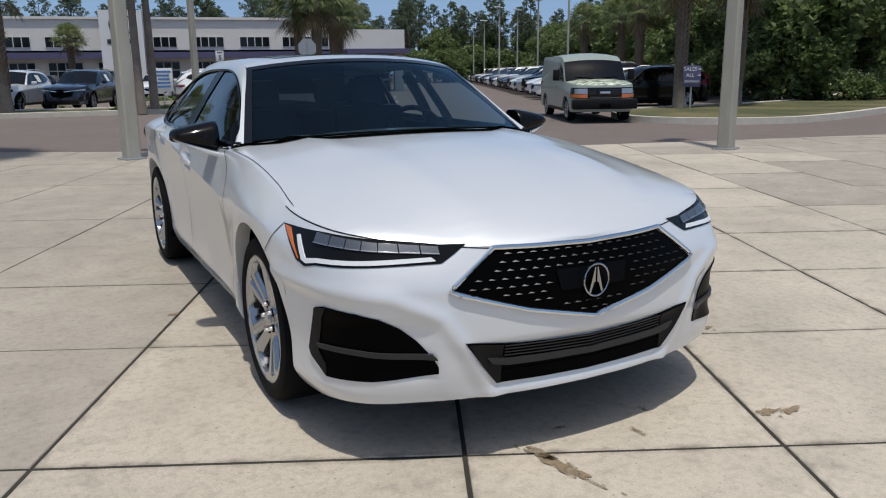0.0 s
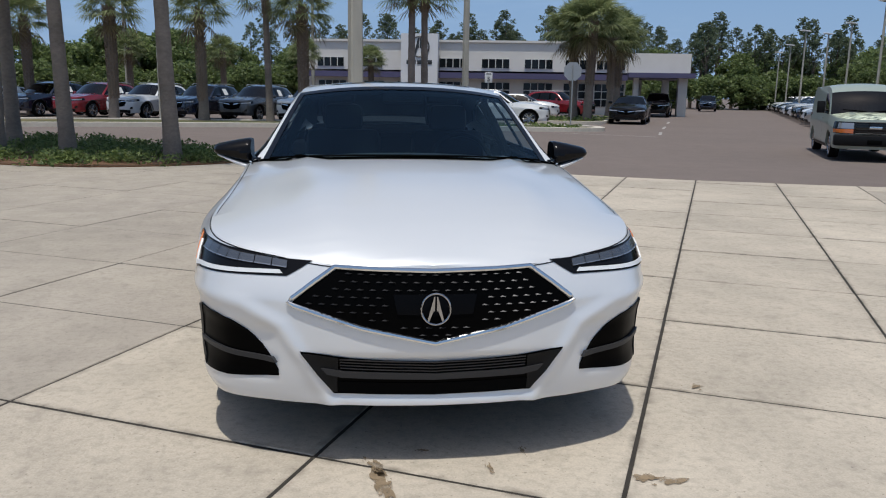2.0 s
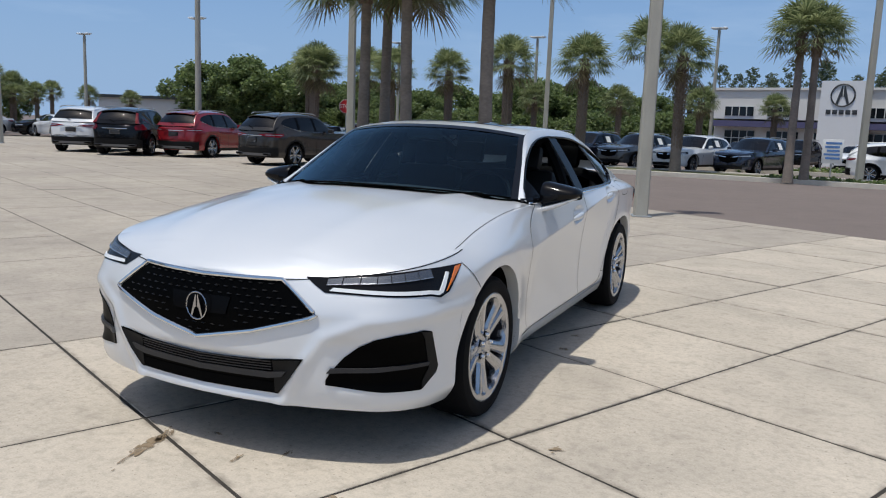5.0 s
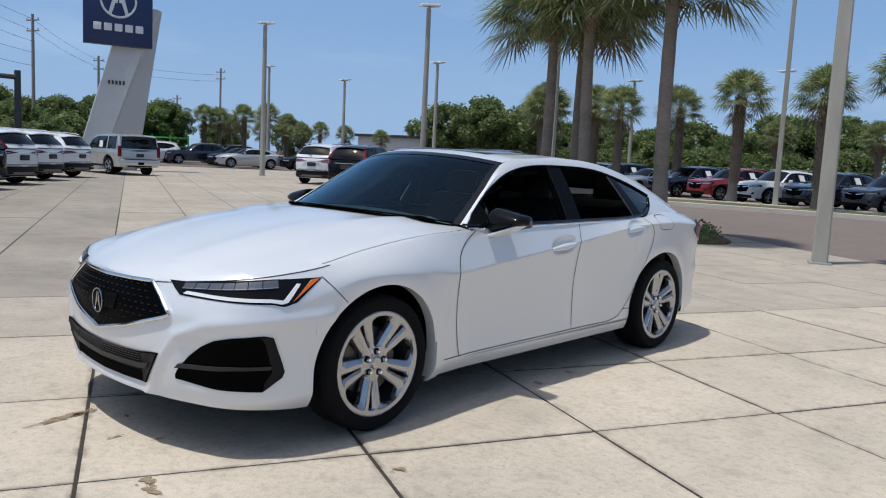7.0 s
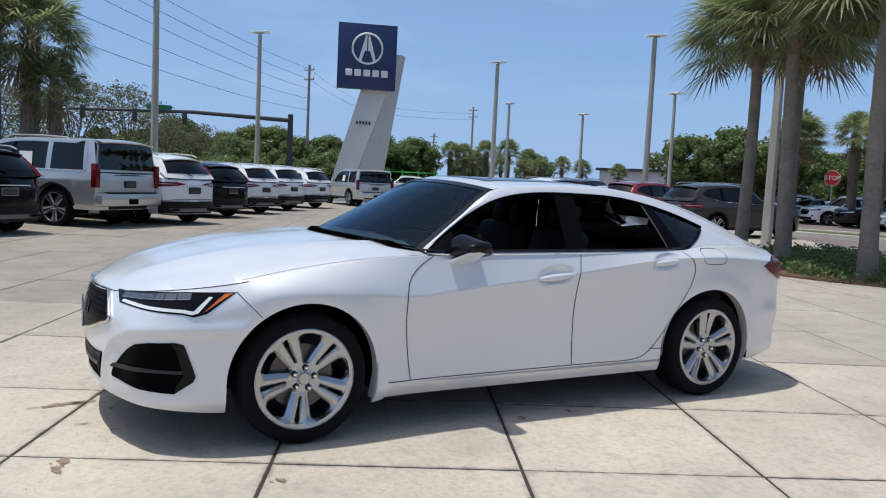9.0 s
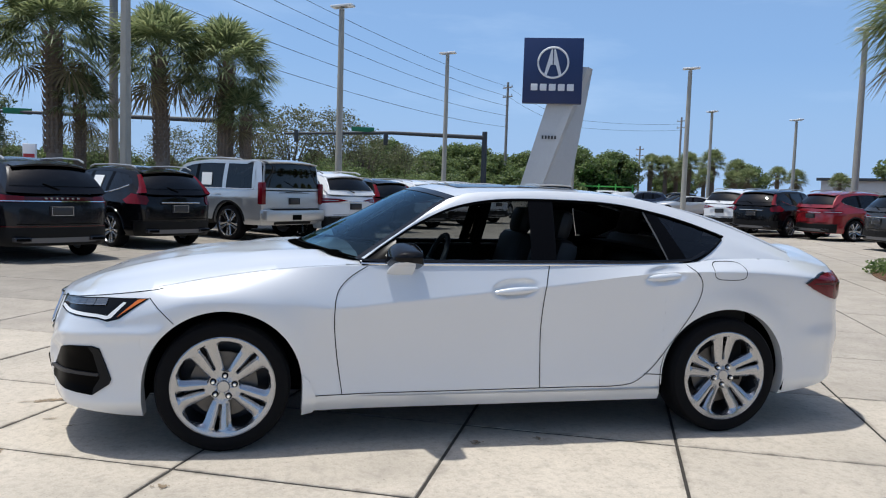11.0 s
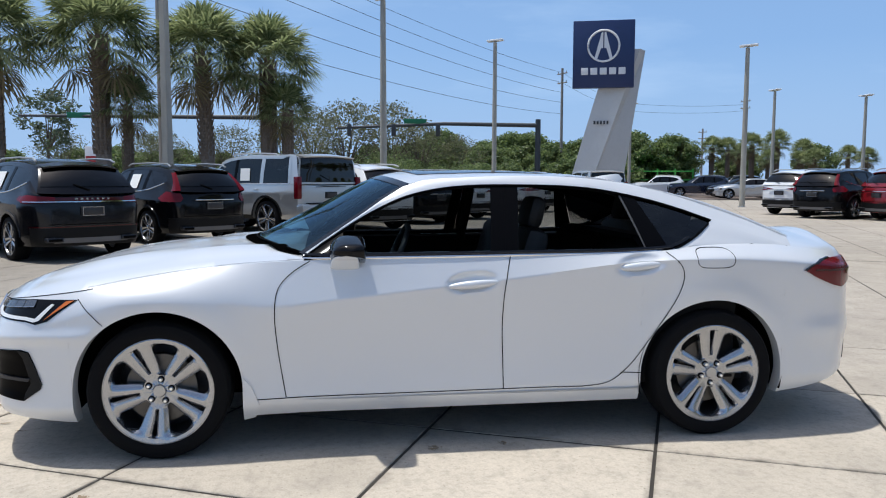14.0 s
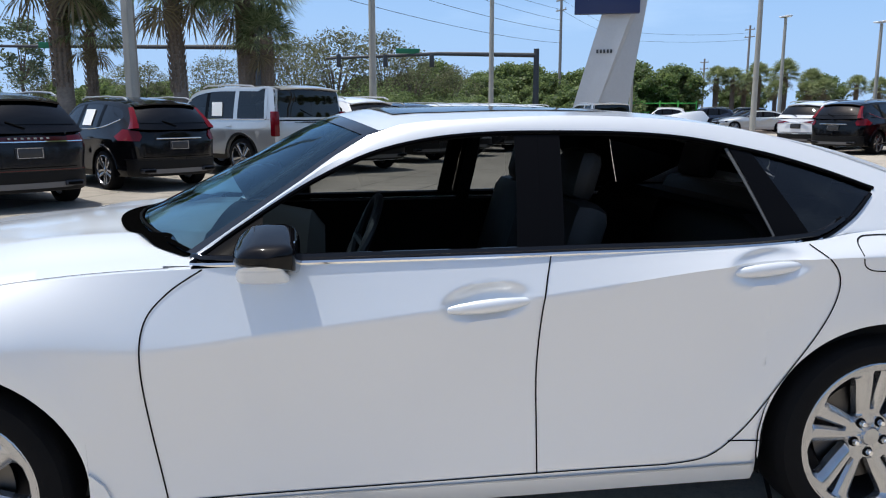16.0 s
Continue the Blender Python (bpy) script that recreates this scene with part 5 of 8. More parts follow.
for sg in (1, -1):
    for pn, b0, t0, b1, t1 in SALOON["panes"]:
        if sg > 0 and pn != "quarter_window":
            continue  # the windows on this side are wound down
        part(pn, pane_mesh(hs, sg, b0, t0, b1, t1, -0.008, 14, 6), GLASS_DARK if pn == "quarter_window" else GLASS_SIDE, hero)
    for b0, t0, b1, t1 in ((0.705, 0.705, 0.90, 0.90), (1.652, 1.695, 1.731, 1.7695), (1.7315, 1.770, 1.80, 1.845), (2.505, 2.425, 2.63, 2.50)):
        part("window_pillar", pane_mesh(hs, sg, b0, t0, b1, t1, -0.002, 4, 8), PILLAR_BLACK, hero, "gloss black window pillar")
    # dark frame and bright strip round the windows
    loop = [(y, curve_at(SALOON["top"], y)) for y in [0.70 + 2.23 * k / 80 for k in range(81)]]
    low = [(y, curve_at(SALOON["bottom"], y)) for y in [2.93 - 2.23 * k / 90 for k in range(1, 91)]]
    for nm, pts, rad, mat in (("window_frame", loop, 0.007, PILLAR_BLACK), ("window_sill_strip", [p for p in low if p[0] < 2.66], 0.007, CHROME), ("window_frame", [p for p in low if p[0] > 2.54], 0.007, PILLAR_BLACK)):
        bm = bmesh.new()
        q = [hs.upper(y, z, 0.002) for y, z in pts]
        tube(bm, [p if sg > 0 else mirror(p) for p in q], rad, 6)
        part(nm, bm, mat, hero)
    bm = bmesh.new()
    q = [hs.upper(y, z + 0.014, 0.0) for y, z in low[6:]]
    tube(bm, [p if sg > 0 else mirror(p) for p in q], 0.012, 6)
    part("window_seal", bm, GLOSS_BLACK, hero)
    # grey strips along the window channels; their lighter colour stands for sunlit edges
    for yb, yt in ((1.668, 1.708), (2.500, 2.420)) if sg > 0 else ():
        bm = bmesh.new()
        q = []
        for k in range(9):
            f = k / 8
            y = yb + (yt - yb) * f
            zb, zt = curve_at(SALOON["bottom"], yb) + 0.02, curve_at(SALOON["top"], yt) - 0.012
            q.append(hs.upper(y, zb + (zt - zb) * f, -0.012))
        tube(bm, [p if sg > 0 else mirror(p) for p in q], 0.006, 6)
        part("window_channel", bm, LIT_STRIP, hero)
    # shut lines
    for q in ([(0.735, 0.972), (0.64, 0.91), (0.575, 0.83), (0.56, 0.70), (0.575, 0.52), (0.61, 0.29)],
              [(1.755, 0.985), (1.725, 0.85), (1.712, 0.65), (1.718, 0.45), (1.722, 0.29)],
              [(2.60, 1.0), (2.675, 0.92), (2.68, 0.83), (2.62, 0.70), (2.50, 0.52), (2.40, 0.39), (2.29, 0.31), (2.15, 0.29)],
              [(0.45, 0.285), (0.9, 0.288), (1.4, 0.29), (1.9, 0.292), (2.15, 0.29)],
              [(2.36, 0.36), (2.47, 0.355)],
              [(-0.362, 0.805), (-0.30, 0.74), (-0.24, 0.68)]):
        part("shut_line", ribbon(hs, q, 0.0034 if q[0][0] < -0.3 else 0.0046, 0.0022, sg, n=10), MATT_BLACK, hero)
    oval = [(2.862 + 0.105 * math.copysign(abs(math.cos(a)) ** 0.5, math.cos(a)), 0.968 + 0.052 * math.copysign(abs(math.sin(a)) ** 0.6, math.sin(a))) for a in [2 * math.pi * k / 24 for k in range(25)]]
    if sg > 0:
        part("fuel_flap_gap", ribbon(hs, oval, 0.004, 0.0012, sg, n=2), SATIN_BLACK, hero)
    # handles: a cup and a bar
    for yc, zc in ((1.559, 0.850), (2.455, 0.931)):
        bm = bmesh.new()
        rows = []
        for k in range(13):
            f = k / 12
            y = yc - 0.142 + 0.284 * f
            w = math.sin(math.pi * f) ** 0.62
            zc_ = zc - 0.004 + 0.024 * (f - 0.5)
            skin = (hs.side(y, zc + 0.07).x + hs.side(y, zc - 0.07).x) / 2
            rows.append([Vector((sg * (skin + 0.013 * w + (0.004 + 0.011 * w) * math.cos(a)), y, zc_ + (0.003 + 0.0185 * w) * math.sin(a))) for a in [2 * math.pi * j / 12 for j in range(12)]])
        grid(bm, rows, close=True)
        for r in (rows[0], rows[-1]):
            bm.faces.new([bm.verts.new(p) for p in r])
        part("door_handle", bm, PAINT_WHITE, hero)
    # door mirror: a wedge that tapers outwards, on a flat foot
    for nm, mat in (("mirror_cap", MIRROR_BLACK), ("mirror_base", PAINT_WHITE)):
        bm = bmesh.new()
        rows = []
        for i in range(17):
            f = i / 16
            x = 0.868 + 0.220 * f
            zt = 1.102 - 0.042 * f ** 1.25
            zb = 0.955 + 0.062 * f ** 1.2
            y0, y1 = 0.828 + 0.034 * f ** 3, 1.012 - 0.012 * f ** 2
            end = math.sqrt(max(0.0, 1 - (max(0.0, f - 0.84) / 0.16) ** 2)) * 0.97 + 0.03
            end *= min(1.0, 0.92 + f * 1.2)
            if nm == "mirror_base":
                x = 0.872 + 0.196 * f
                zt, zb = zb + 0.004, zb - 0.012 - 0.020 * max(0.0, 1 - f / 0.75) ** 0.8
                y0, y1 = y0 + 0.004, y1 - 0.030 - 0.01 * f
            cy, cz, hy, hz = (y0 + y1) / 2, (zt + zb) / 2, (y1 - y0) / 2 * end, (zt - zb) / 2 * end
            row = []
            for k in range(32):
                a = 2 * math.pi * k / 32
                ey, ez = math.cos(a), math.sin(a)
                py = 0.42 if ey > 0 else 0.78
                dy, dz = math.copysign(abs(ey) ** py, ey), math.copysign(abs(ez) ** (0.55 if ez < 0 else 0.72), ez)
                drop = -0.024 * max(0.0, dy - 0.72) / 0.28 if nm == "mirror_cap" and dz < -0.3 else 0.0
                lift = -0.018 * max(0.0, -dy) ** 2 if dz > 0.3 and nm == "mirror_cap" else 0.0
                row.append(Vector((sg * x, cy + hy * dy, cz + hz * dz + drop + lift)))
            rows.append(row)
        grid(bm, rows, close=True)
        bm.faces.new([bm.verts.new(p) for p in rows[0]])
        bm.faces.new([bm.verts.new(p) for p in rows[-1]])
        part(nm, bm, mat, hero, "gloss black mirror cap" if nm == "mirror_cap" else "")
    bm = bmesh.new()
    box(bm, sg * 0.955, 0.999, 1.033, 0.100, 0.006, 0.070, bevel=0.0025)
    part("mirror_glass", bm, CHROME, hero)
    # headlamp
    lamp = [front(0.455, 0.764), front(0.50, 0.734), front(0.543, 0.709), front(0.72, 0.704), flank(-0.607, 0.695), flank(-0.557, 0.684), flank(-0.50, 0.700), flank(-0.363, 0.802), flank(-0.50, 0.800), flank(-0.60, 0.799), front(0.74, 0.784), front(0.60, 0.767)]
    head = part("headlamp", patch_on(hs, lamp, 0.003, sg), LAMP_BACK, hero, "black-backed headlamp with lit daylight strip")
    strip = [front(0.560, 0.7175), front(0.72, 0.7115), flank(-0.61, 0.7045), flank(-0.567, 0.696), flank(-0.540, 0.704), flank(-0.474, 0.778), flank(-0.489, 0.781), flank(-0.560, 0.712), flank(-0.61, 0.7185), front(0.72, 0.7245), front(0.575, 0.7290)]
    part("daylight_strip", patch_on(hs, strip, 0.007, sg, depth=0.006), DRL, head, "lit white daylight strip")
    amber = [flank(-0.517, 0.706), flank(-0.378, 0.799), flank(-0.418, 0.795), flank(-0.478, 0.742)]
    part("amber_reflector", patch_on(hs, amber, 0.007, sg, depth=0.006), AMBER, head, "amber side reflector")
    u0, u1 = hs.u_of_x(0.545), hs.u_of_y(-0.575)
    for k in range(7):
        a, b = u0 + (u1 - u0) * (k + 0.03) / 7, u0 + (u1 - u0) * (k + 0.97) / 7
        lo, hi = 0.737 + 0.0040 * k, 0.761 + 0.0052 * k
        part("lamp_lens", patch_on(hs, [(a, lo), (b, lo + 0.0038), (b + 0.02, hi + 0.005), (a + 0.02, hi)], 0.008, sg, step=0.012, depth=0.008, du=0.1), LAMP_LENS, head, "clear square lamp lens")
        part("lens_bar", patch_on(hs, [(a, lo + 0.001), (b, lo + 0.005), (b, lo + 0.008), (a, lo + 0.004)], 0.011, sg, depth=0.006, du=0.1), ALLOY, head)
    # grille half, intake half, side vent
    gr = [(0.0, 0.492), front(0.26, 0.545), front(0.512, 0.622), front(0.43, 0.690), front(0.355, 0.744), front(0.18, 0.741), (0.0, 0.738)]
    part("grille_panel", patch_on(hs, gr, 0.005, sg, step=0.012, du=0.07), GRILLE_BLACK, hero, "gloss black grille panel with bright studs")
    intake = [(0.0, 0.280), front(0.365, 0.284), front(0.42, 0.36), front(0.478, 0.447), front(0.30, 0.424), (0.0, 0.408)]
    part("lower_intake", patch_on(hs, intake, 0.005, sg, step=0.012, du=0.07), GRILLE_BLACK, hero, "black lower air intake")
    part("intake_void", patch_on(hs, [(0.0, 0.286), front(0.345, 0.290), front(0.37, 0.332), (0.0, 0.328)], 0.008, sg, step=0.012, depth=0.006, du=0.07), MATT_BLACK, hero)
    part("intake_blade", patch_on(hs, [(0.0, 0.344), front(0.33, 0.350), front(0.385, 0.362), front(0.405, 0.386), front(0.33, 0.374), (0.0, 0.366)], 0.018, sg, step=0.012, depth=0.02, du=0.07), SATIN_GREY, hero)
    part("intake_wedge", patch_on(hs, [front(0.352, 0.290), front(0.366, 0.290), front(0.420, 0.362), front(0.468, 0.440), front(0.345, 0.424), front(0.350, 0.36)], 0.010, sg, step=0.012, depth=0.01, du=0.07), SATIN_BLACK, hero)
    for k in range(4):
        z = 0.373 + 0.0115 * k
        part("intake_slat", patch_on(hs, [(0.0, z), front(0.34, z + 0.010), front(0.34, z + 0.014), (0.0, z + 0.004)], 0.011, sg, step=0.012, depth=0.01, du=0.07), DARK_ALLOY, hero)
    vent = [front(0.562, 0.344), front(0.562, 0.365), front(0.58, 0.400), front(0.628, 0.458), front(0.68, 0.502), front(0.74, 0.535), front(0.80, 0.550), flank(-0.64, 0.558), flank(-0.60, 0.548), flank(-0.572, 0.470), flank(-0.545, 0.392), flank(-0.556, 0.365), flank(-0.640, 0.306), front(0.76, 0.318)]
    v = part("side_vent", patch_on(hs, vent, 0.005, sg, step=0.012, du=0.07), GRILLE_BLACK, hero, "black side vent with mesh insert")
    part("vent_blade", patch_on(hs, [front(0.565, 0.395), front(0.80, 0.405), flank(-0.61, 0.405), flank(-0.60, 0.420), front(0.80, 0.422), front(0.58, 0.414)], 0.016, sg, step=0.02, depth=0.016, du=0.07), SATIN_GREY, v)
    part("vent_edge", patch_on(hs, [flank(-0.655, 0.556), flank(-0.60, 0.546), flank(-0.572, 0.470), flank(-0.545, 0.392), flank(-0.556, 0.365), flank(-0.638, 0.308), flank(-0.632, 0.345), flank(-0.600, 0.395), flank(-0.632, 0.520)], 0.009, sg, step=0.02, depth=0.009, du=0.07), SATIN_BLACK, v)
    # tail lamp
    tl = [flank(3.395, 0.892), flank(3.44, 0.918), flank(3.515, 0.943), flank(3.60, 0.953), tail(0.68, 0.950), tail(0.45, 0.935), tail(0.34, 0.925), tail(0.36, 0.89), tail(0.60, 0.84), flank(3.67, 0.787), flank(3.60, 0.803), flank(3.54, 0.824), flank(3.46, 0.856)]
    t = part("tail_lamp", patch_on(hs, tl, 0.010, sg, step=0.012, du=0.06), LAMP_RED, hero, "red tail lamp")
    rim = [flank(3.385, 0.892), flank(3.435, 0.922), flank(3.515, 0.949), flank(3.60, 0.959), flank(3.60, 0.953), flank(3.515, 0.942), flank(3.44, 0.917), flank(3.397, 0.892)]
    part("lamp_surround", patch_on(hs, rim, 0.012, sg, depth=0.012), GLOSS_BLACK, t)
    part("lamp_band", patch_on(hs, [flank(3.45, 0.886), flank(3.62, 0.880), tail(0.66, 0.878), tail(0.66, 0.890), flank(3.62, 0.894), flank(3.46, 0.896)], 0.0125, sg, step=0.01, depth=0.006, du=0.06), LAMP_DEEP, t)
    # front mud flap and sill blade
    part("mud_flap", patch_on(hs, [flank(0.402, 0.17), flank(0.46, 0.185), flank(0.48, 0.26), flank(0.44, 0.36), flank(0.402, 0.40)], 0.012, sg), PAINT_WHITE, hero)
    bm = bmesh.new()
    grid(bm, [[Vector((sg * (0.895 - 0.03 * k), y, 0.275 - 0.032 * k)) for k in range(3)] for y in [0.46 + 2.0 * j / 12 for j in range(13)]])
    part("sill_blade", bm, PAINT_WHITE, hero)
    # hood gap
    gap = []
    for k in range(17):
        u = hs.u_of_y(-0.33 + 0.97 * k / 16)
        gap.append(u)
    bm = bmesh.new()
    grid(bm, [[hs.sheet(u, sg * 0.985, 0.0015), hs.sheet(u, sg * 0.9815, 0.0015)] for u in gap])
    part("bonnet_gap", bm, MATT_BLACK, hero)

# gap round the front of the bonnet
for sg in (1, -1):
    bm = bmesh.new()
    rows = []
    for k in range(41):
        u = hs.u_of_y(-0.30) * k / 40
        zt = spline(hs.keys, u)[2]
        rows.append([(lambda p: p if sg > 0 else mirror(p))(hs.wall(u, zt - d, 0.0016)) for d in (0.003, 0.0065)])
    grid(bm, rows)
    part("bonnet_gap", bm, MATT_BLACK, hero)

# chrome surround of the grille
frame_pts = [(0.0, 0.487), (0.26, 0.541), (0.50, 0.612), (0.523, 0.625), (0.51, 0.637), (0.44, 0.694), (0.365, 0.750), (0.18, 0.747)]
fine_pts = []
for (xa, za), (xb, zb) in zip(frame_pts, frame_pts[1:]):
    n_seg = max(1, int(math.hypot(xb - xa, zb - za) / 0.03))
    fine_pts += [(xa + (xb - xa) * k / n_seg, za + (zb - za) * k / n_seg) for k in range(n_seg)]
fine_pts.append(frame_pts[-1])
right = [hs.wall(hs.u_of_x(x) if x else 0.0, z, 0.010) for x, z in fine_pts]
ring = right + [hs.wall(0.0, 0.743, 0.008)] + [mirror(p) for p in right[:0:-1]]
bm = bmesh.new()
tube(bm, ring, 0.0070, 8, closed=True, flat=1.3)
part("grille_surround", bm, BRIGHT_TRIM, hero, "chrome grille surround")
# sensor plate and emblem
for nm, pts, out, mat in (("sensor_plate", [(0.0, 0.588), front(0.135, 0.592), front(0.150, 0.662), (0.0, 0.662)], 0.010, SENSOR_BLACK),):
    for sg in (1, -1):
        part(nm, patch_on(hs, pts, out, sg, depth=0.02), mat, hero)
bm = bmesh.new()
ec = hs.wall(0.0, 0.615, 0.022)
tube(bm, [ec + Vector((0.052 * math.cos(2 * math.pi * k / 28), 0, 0.057 * math.sin(2 * math.pi * k / 28))) for k in range(28)], 0.0036, 6, closed=True)
badge = part("emblem", bm, EMBLEM, hero, "chrome ring emblem")
for sg in (1, -1):
    bm = bmesh.new()
    prism(bm, [(sg * 0.003, 0.045), (sg * 0.007, 0.045), (sg * 0.030, -0.044), (sg * 0.023, -0.046), (sg * 0.009, -0.008), (sg * 0.004, -0.008)], Matrix.Translation(ec), 0.006)
    part("emblem_leg", bm, EMBLEM, badge)
# grille studs
stud = bmesh.new()
sv = [stud.verts.new(p) for p in ((-0.018, 0, -0.0022), (-0.004, 0, 0.0036), (0.018, 0, 0.0004), (0.006, 0, -0.0044), (0.010, -0.010, -0.0004))]
for a, b in ((0, 1), (1, 2), (2, 3), (3, 0)):
    stud.faces.new((sv[a], sv[b], sv[4]))
first = None
for r in range(9):
    z = 0.517 + 0.0265 * r
    for c in range(-12, 13):
        x = 0.045 * (c + (0.5 if r % 2 else 0.0))
        zlo = 0.505 + 0.245 * abs(x)
        xhi = 0.50 if z < 0.625 else 0.50 - (z - 0.625) * 1.22
        if z < zlo or abs(x) > xhi - 0.035 or (abs(x) < 0.17 and 0.57 < z < 0.675):
            continue
        p = hs.wall(hs.u_of_x(abs(x)), z, 0.003)
        if first is None:
            ob = part("grille_stud", stud, STUD, hero, smooth=False)
            first = ob.data
        else:
            ob = part_mesh("grille_stud", first, None, hero, smooth=False)
        ob.matrix_basis = pose(math.copysign(p.x, x) if x else 0, p.y, p.z, 0, 0, 26 * x)

# antenna fin, boot lip, exhausts
bm = bmesh.new()
rows = []
for k in range(9):
    f = k / 8
    y, h, w = 2.47 + 0.19 * f, 0.068 * (f ** 0.8) * (1 - max(0, f - 0.86) * 3.5), 0.028 * (1 - 0.5 * abs(f - 0.45))
    z = hs.canopy(5.0 + (y - 2.4) / 0.4, 0).z - 0.006
    rows.append([Vector((-w, y, z)), Vector((-w * 0.35, y + 0.02 * f, z + h * 0.8)), Vector((0, y + 0.03 * f, z + h)), Vector((w * 0.35, y + 0.02 * f, z + h * 0.8)), Vector((w, y, z))])
grid(bm, rows)
bm.faces.new([bm.verts.new(p) for p in rows[-1]])
part("antenna_fin", bm, PAINT_WHITE, hero)
for sg in (1, -1):
    bm = bmesh.new()
    tube(bm, [(sg * 0.56, 3.60, 0.40), (sg * 0.56, 3.86, 0.40)], 0.040, 14)
    part("exhaust_tip", bm, CHROME, hero)
    part("rear_diffuser", patch_on(hs, [(hs.n, 0.345), tail(0.66, 0.345), tail(0.60, 0.44), (hs.n, 0.42)], 0.004, sg), SATIN_BLACK, hero)
add_wheels(hero, SALOON, True)

# cabin
bm = bmesh.new()
box(bm, 0, 1.9, 0.30, 1.62, 2.7, 0.04)
part("cabin_floor", bm, TRIM_DARK, hero)
for sg in (1, -1):
    bm = bmesh.new()
    grid(bm, [[Vector((sg * (hs.side(y, z).x - 0.075), y, z)) for z in (0.3, 0.5, 0.7, 0.85, 0.93, 0.972)] + [Vector((sg * (hs.side(y, 0.95).x - 0.03), y, 0.978))] for y in [0.62 + 2.4 * k / 16 for k in range(17)]])
    part("door_card", bm, TRIM_DARK, hero)
bm = bmesh.new()
grid(bm, [[Vector((x, y, z - 0.05 * (x / 0.8) ** 2)) for x in [-0.80 + 1.6 * k / 12 for k in range(13)]] for y, z in ((0.42, 1.015), (0.62, 1.02), (0.85, 1.015), (1.02, 0.98), (1.08, 0.90), (1.06, 0.6), (0.98, 0.3))])
part("dashboard", bm, TRIM_DARK, hero)
bm = bmesh.new()
box(bm, 0, 1.45, 0.52, 0.26, 1.1, 0.46, bevel=0.05)
part("centre_console", bm, TRIM_DARK, hero)
bm = bmesh.new()
wheel_m = Matrix.Translation((0.37, 1.20, 0.95)) @ pose(0, 0, 0, 66, 0, 0)
tube(bm, [wheel_m @ Vector((0.185 * math.cos(2 * math.pi * k / 28), 0.18 * math.sin(2 * math.pi * k / 28), 0)) for k in range(28)], 0.016, 8, closed=True)
for a in (0, 180, 270):
    tube(bm, [wheel_m @ Vector((0.18 * math.cos(radians(a)), 0.18 * math.sin(radians(a)), 0)), wheel_m @ Vector((0, 0, -0.02))], 0.014, 6)
part("steering_wheel", bm, LEATHER, hero)


def seat(name, x, y, width):
    bm = bmesh.new()
    box(bm, x, y, 0.50, width, 0.52, 0.18, bevel=0.06)
    box(bm, 0, 0, 0.30, width, 0.15, 0.62, pose(x, y + 0.27, 0.52, -16, 0, 0), bevel=0.06)
    ob = part(name, bm, LEATHER, hero)
    heads = (0,) if width < 0.8 else (-0.42, 0.42)
    for h in heads:
        bm = bmesh.new()
        box(bm, h, 0.0, 0.69, 0.27, 0.10, 0.19, pose(x, y + 0.28, 0.52, -14, 0, 0), bevel=0.045)
        part("headrest", bm, LEATHER, ob)


seat("front_seat", 0.37, 1.55, 0.52)
seat("front_seat", -0.37, 1.55, 0.52)
seat("rear_seat", 0.0, 2.42, 1.30)
bm = bmesh.new()
box(bm, 0, 3.02, 1.035, 1.34, 0.76, 0.03)
part("parcel_shelf", bm, TRIM_DARK, hero)
bm = bmesh.new()
box(bm, 0, 1.10, 1.335, 0.25, 0.03, 0.07, bevel=0.02)
part("interior_mirror", bm, GLOSS_BLACK, hero)
for sg in (1, -1):
    bm = bmesh.new()
    tube(bm, [(sg * 0.78, 1.76, 0.93), (sg * 0.68, 1.79, 1.15), (sg * 0.585, 1.80, 1.31)], 0.035, 6)
    part("inner_pillar", bm, TRIM_DARK, hero)

# ---- planting beds, kerbs and lawns ----


def ring_kerb(name, outline, width, z0, z1, label, mat=None):
    """A kerb round a closed outline."""
    bm = bmesh.new()
    n = len(outline)
    pts = [Vector((x, y, 0)) for x, y in outline]
    rows = [[], [], [], []]
    for i, p in enumerate(pts):
        d = (pts[(i + 1) % n] - pts[i - 1]).normalized()
        w = Vector((-d.y, d.x, 0)) * width
        for r, (k, z) in enumerate(((0, z0), (0.06, z1), (1, z1), (1, z0))):
            rows[r].append(p + w * k + Vector((0, 0, z)))
    v = [[bm.verts.new(p) for p in r] for r in rows]
    for r in range(3):
        for i in range(n):
            bm.faces.new((v[r][i], v[r][(i + 1) % n], v[r + 1][(i + 1) % n], v[r + 1][i]))
    return tagged(part(name, bm, mat or KERB), label, "kerb", "", "structure")


def smooth_loop(pts, n=6):
    out = []
    m = len(pts)
    for i in range(m):
        p = [Vector(pts[(i + k) % m]) for k in (-1, 0, 1, 2)]
        for j in range(n):
            t = j / n
            out.append(tuple(0.5 * ((2 * p[1]) + (p[2] - p[0]) * t + (2 * p[0] - 5 * p[1] + 4 * p[2] - p[3]) * t * t + (3 * p[1] - p[0] - 3 * p[2] + p[3]) * t ** 3)))
    return out


def inside(pt, loop):
    x, y = pt
    c = False
    for i in range(len(loop)):
        (x0, y0), (x1, y1) = loop[i - 1], loop[i]
        if (y0 > y) != (y1 > y) and x < (x1 - x0) * (y - y0) / (y1 - y0) + x0:
            c = not c
    return c


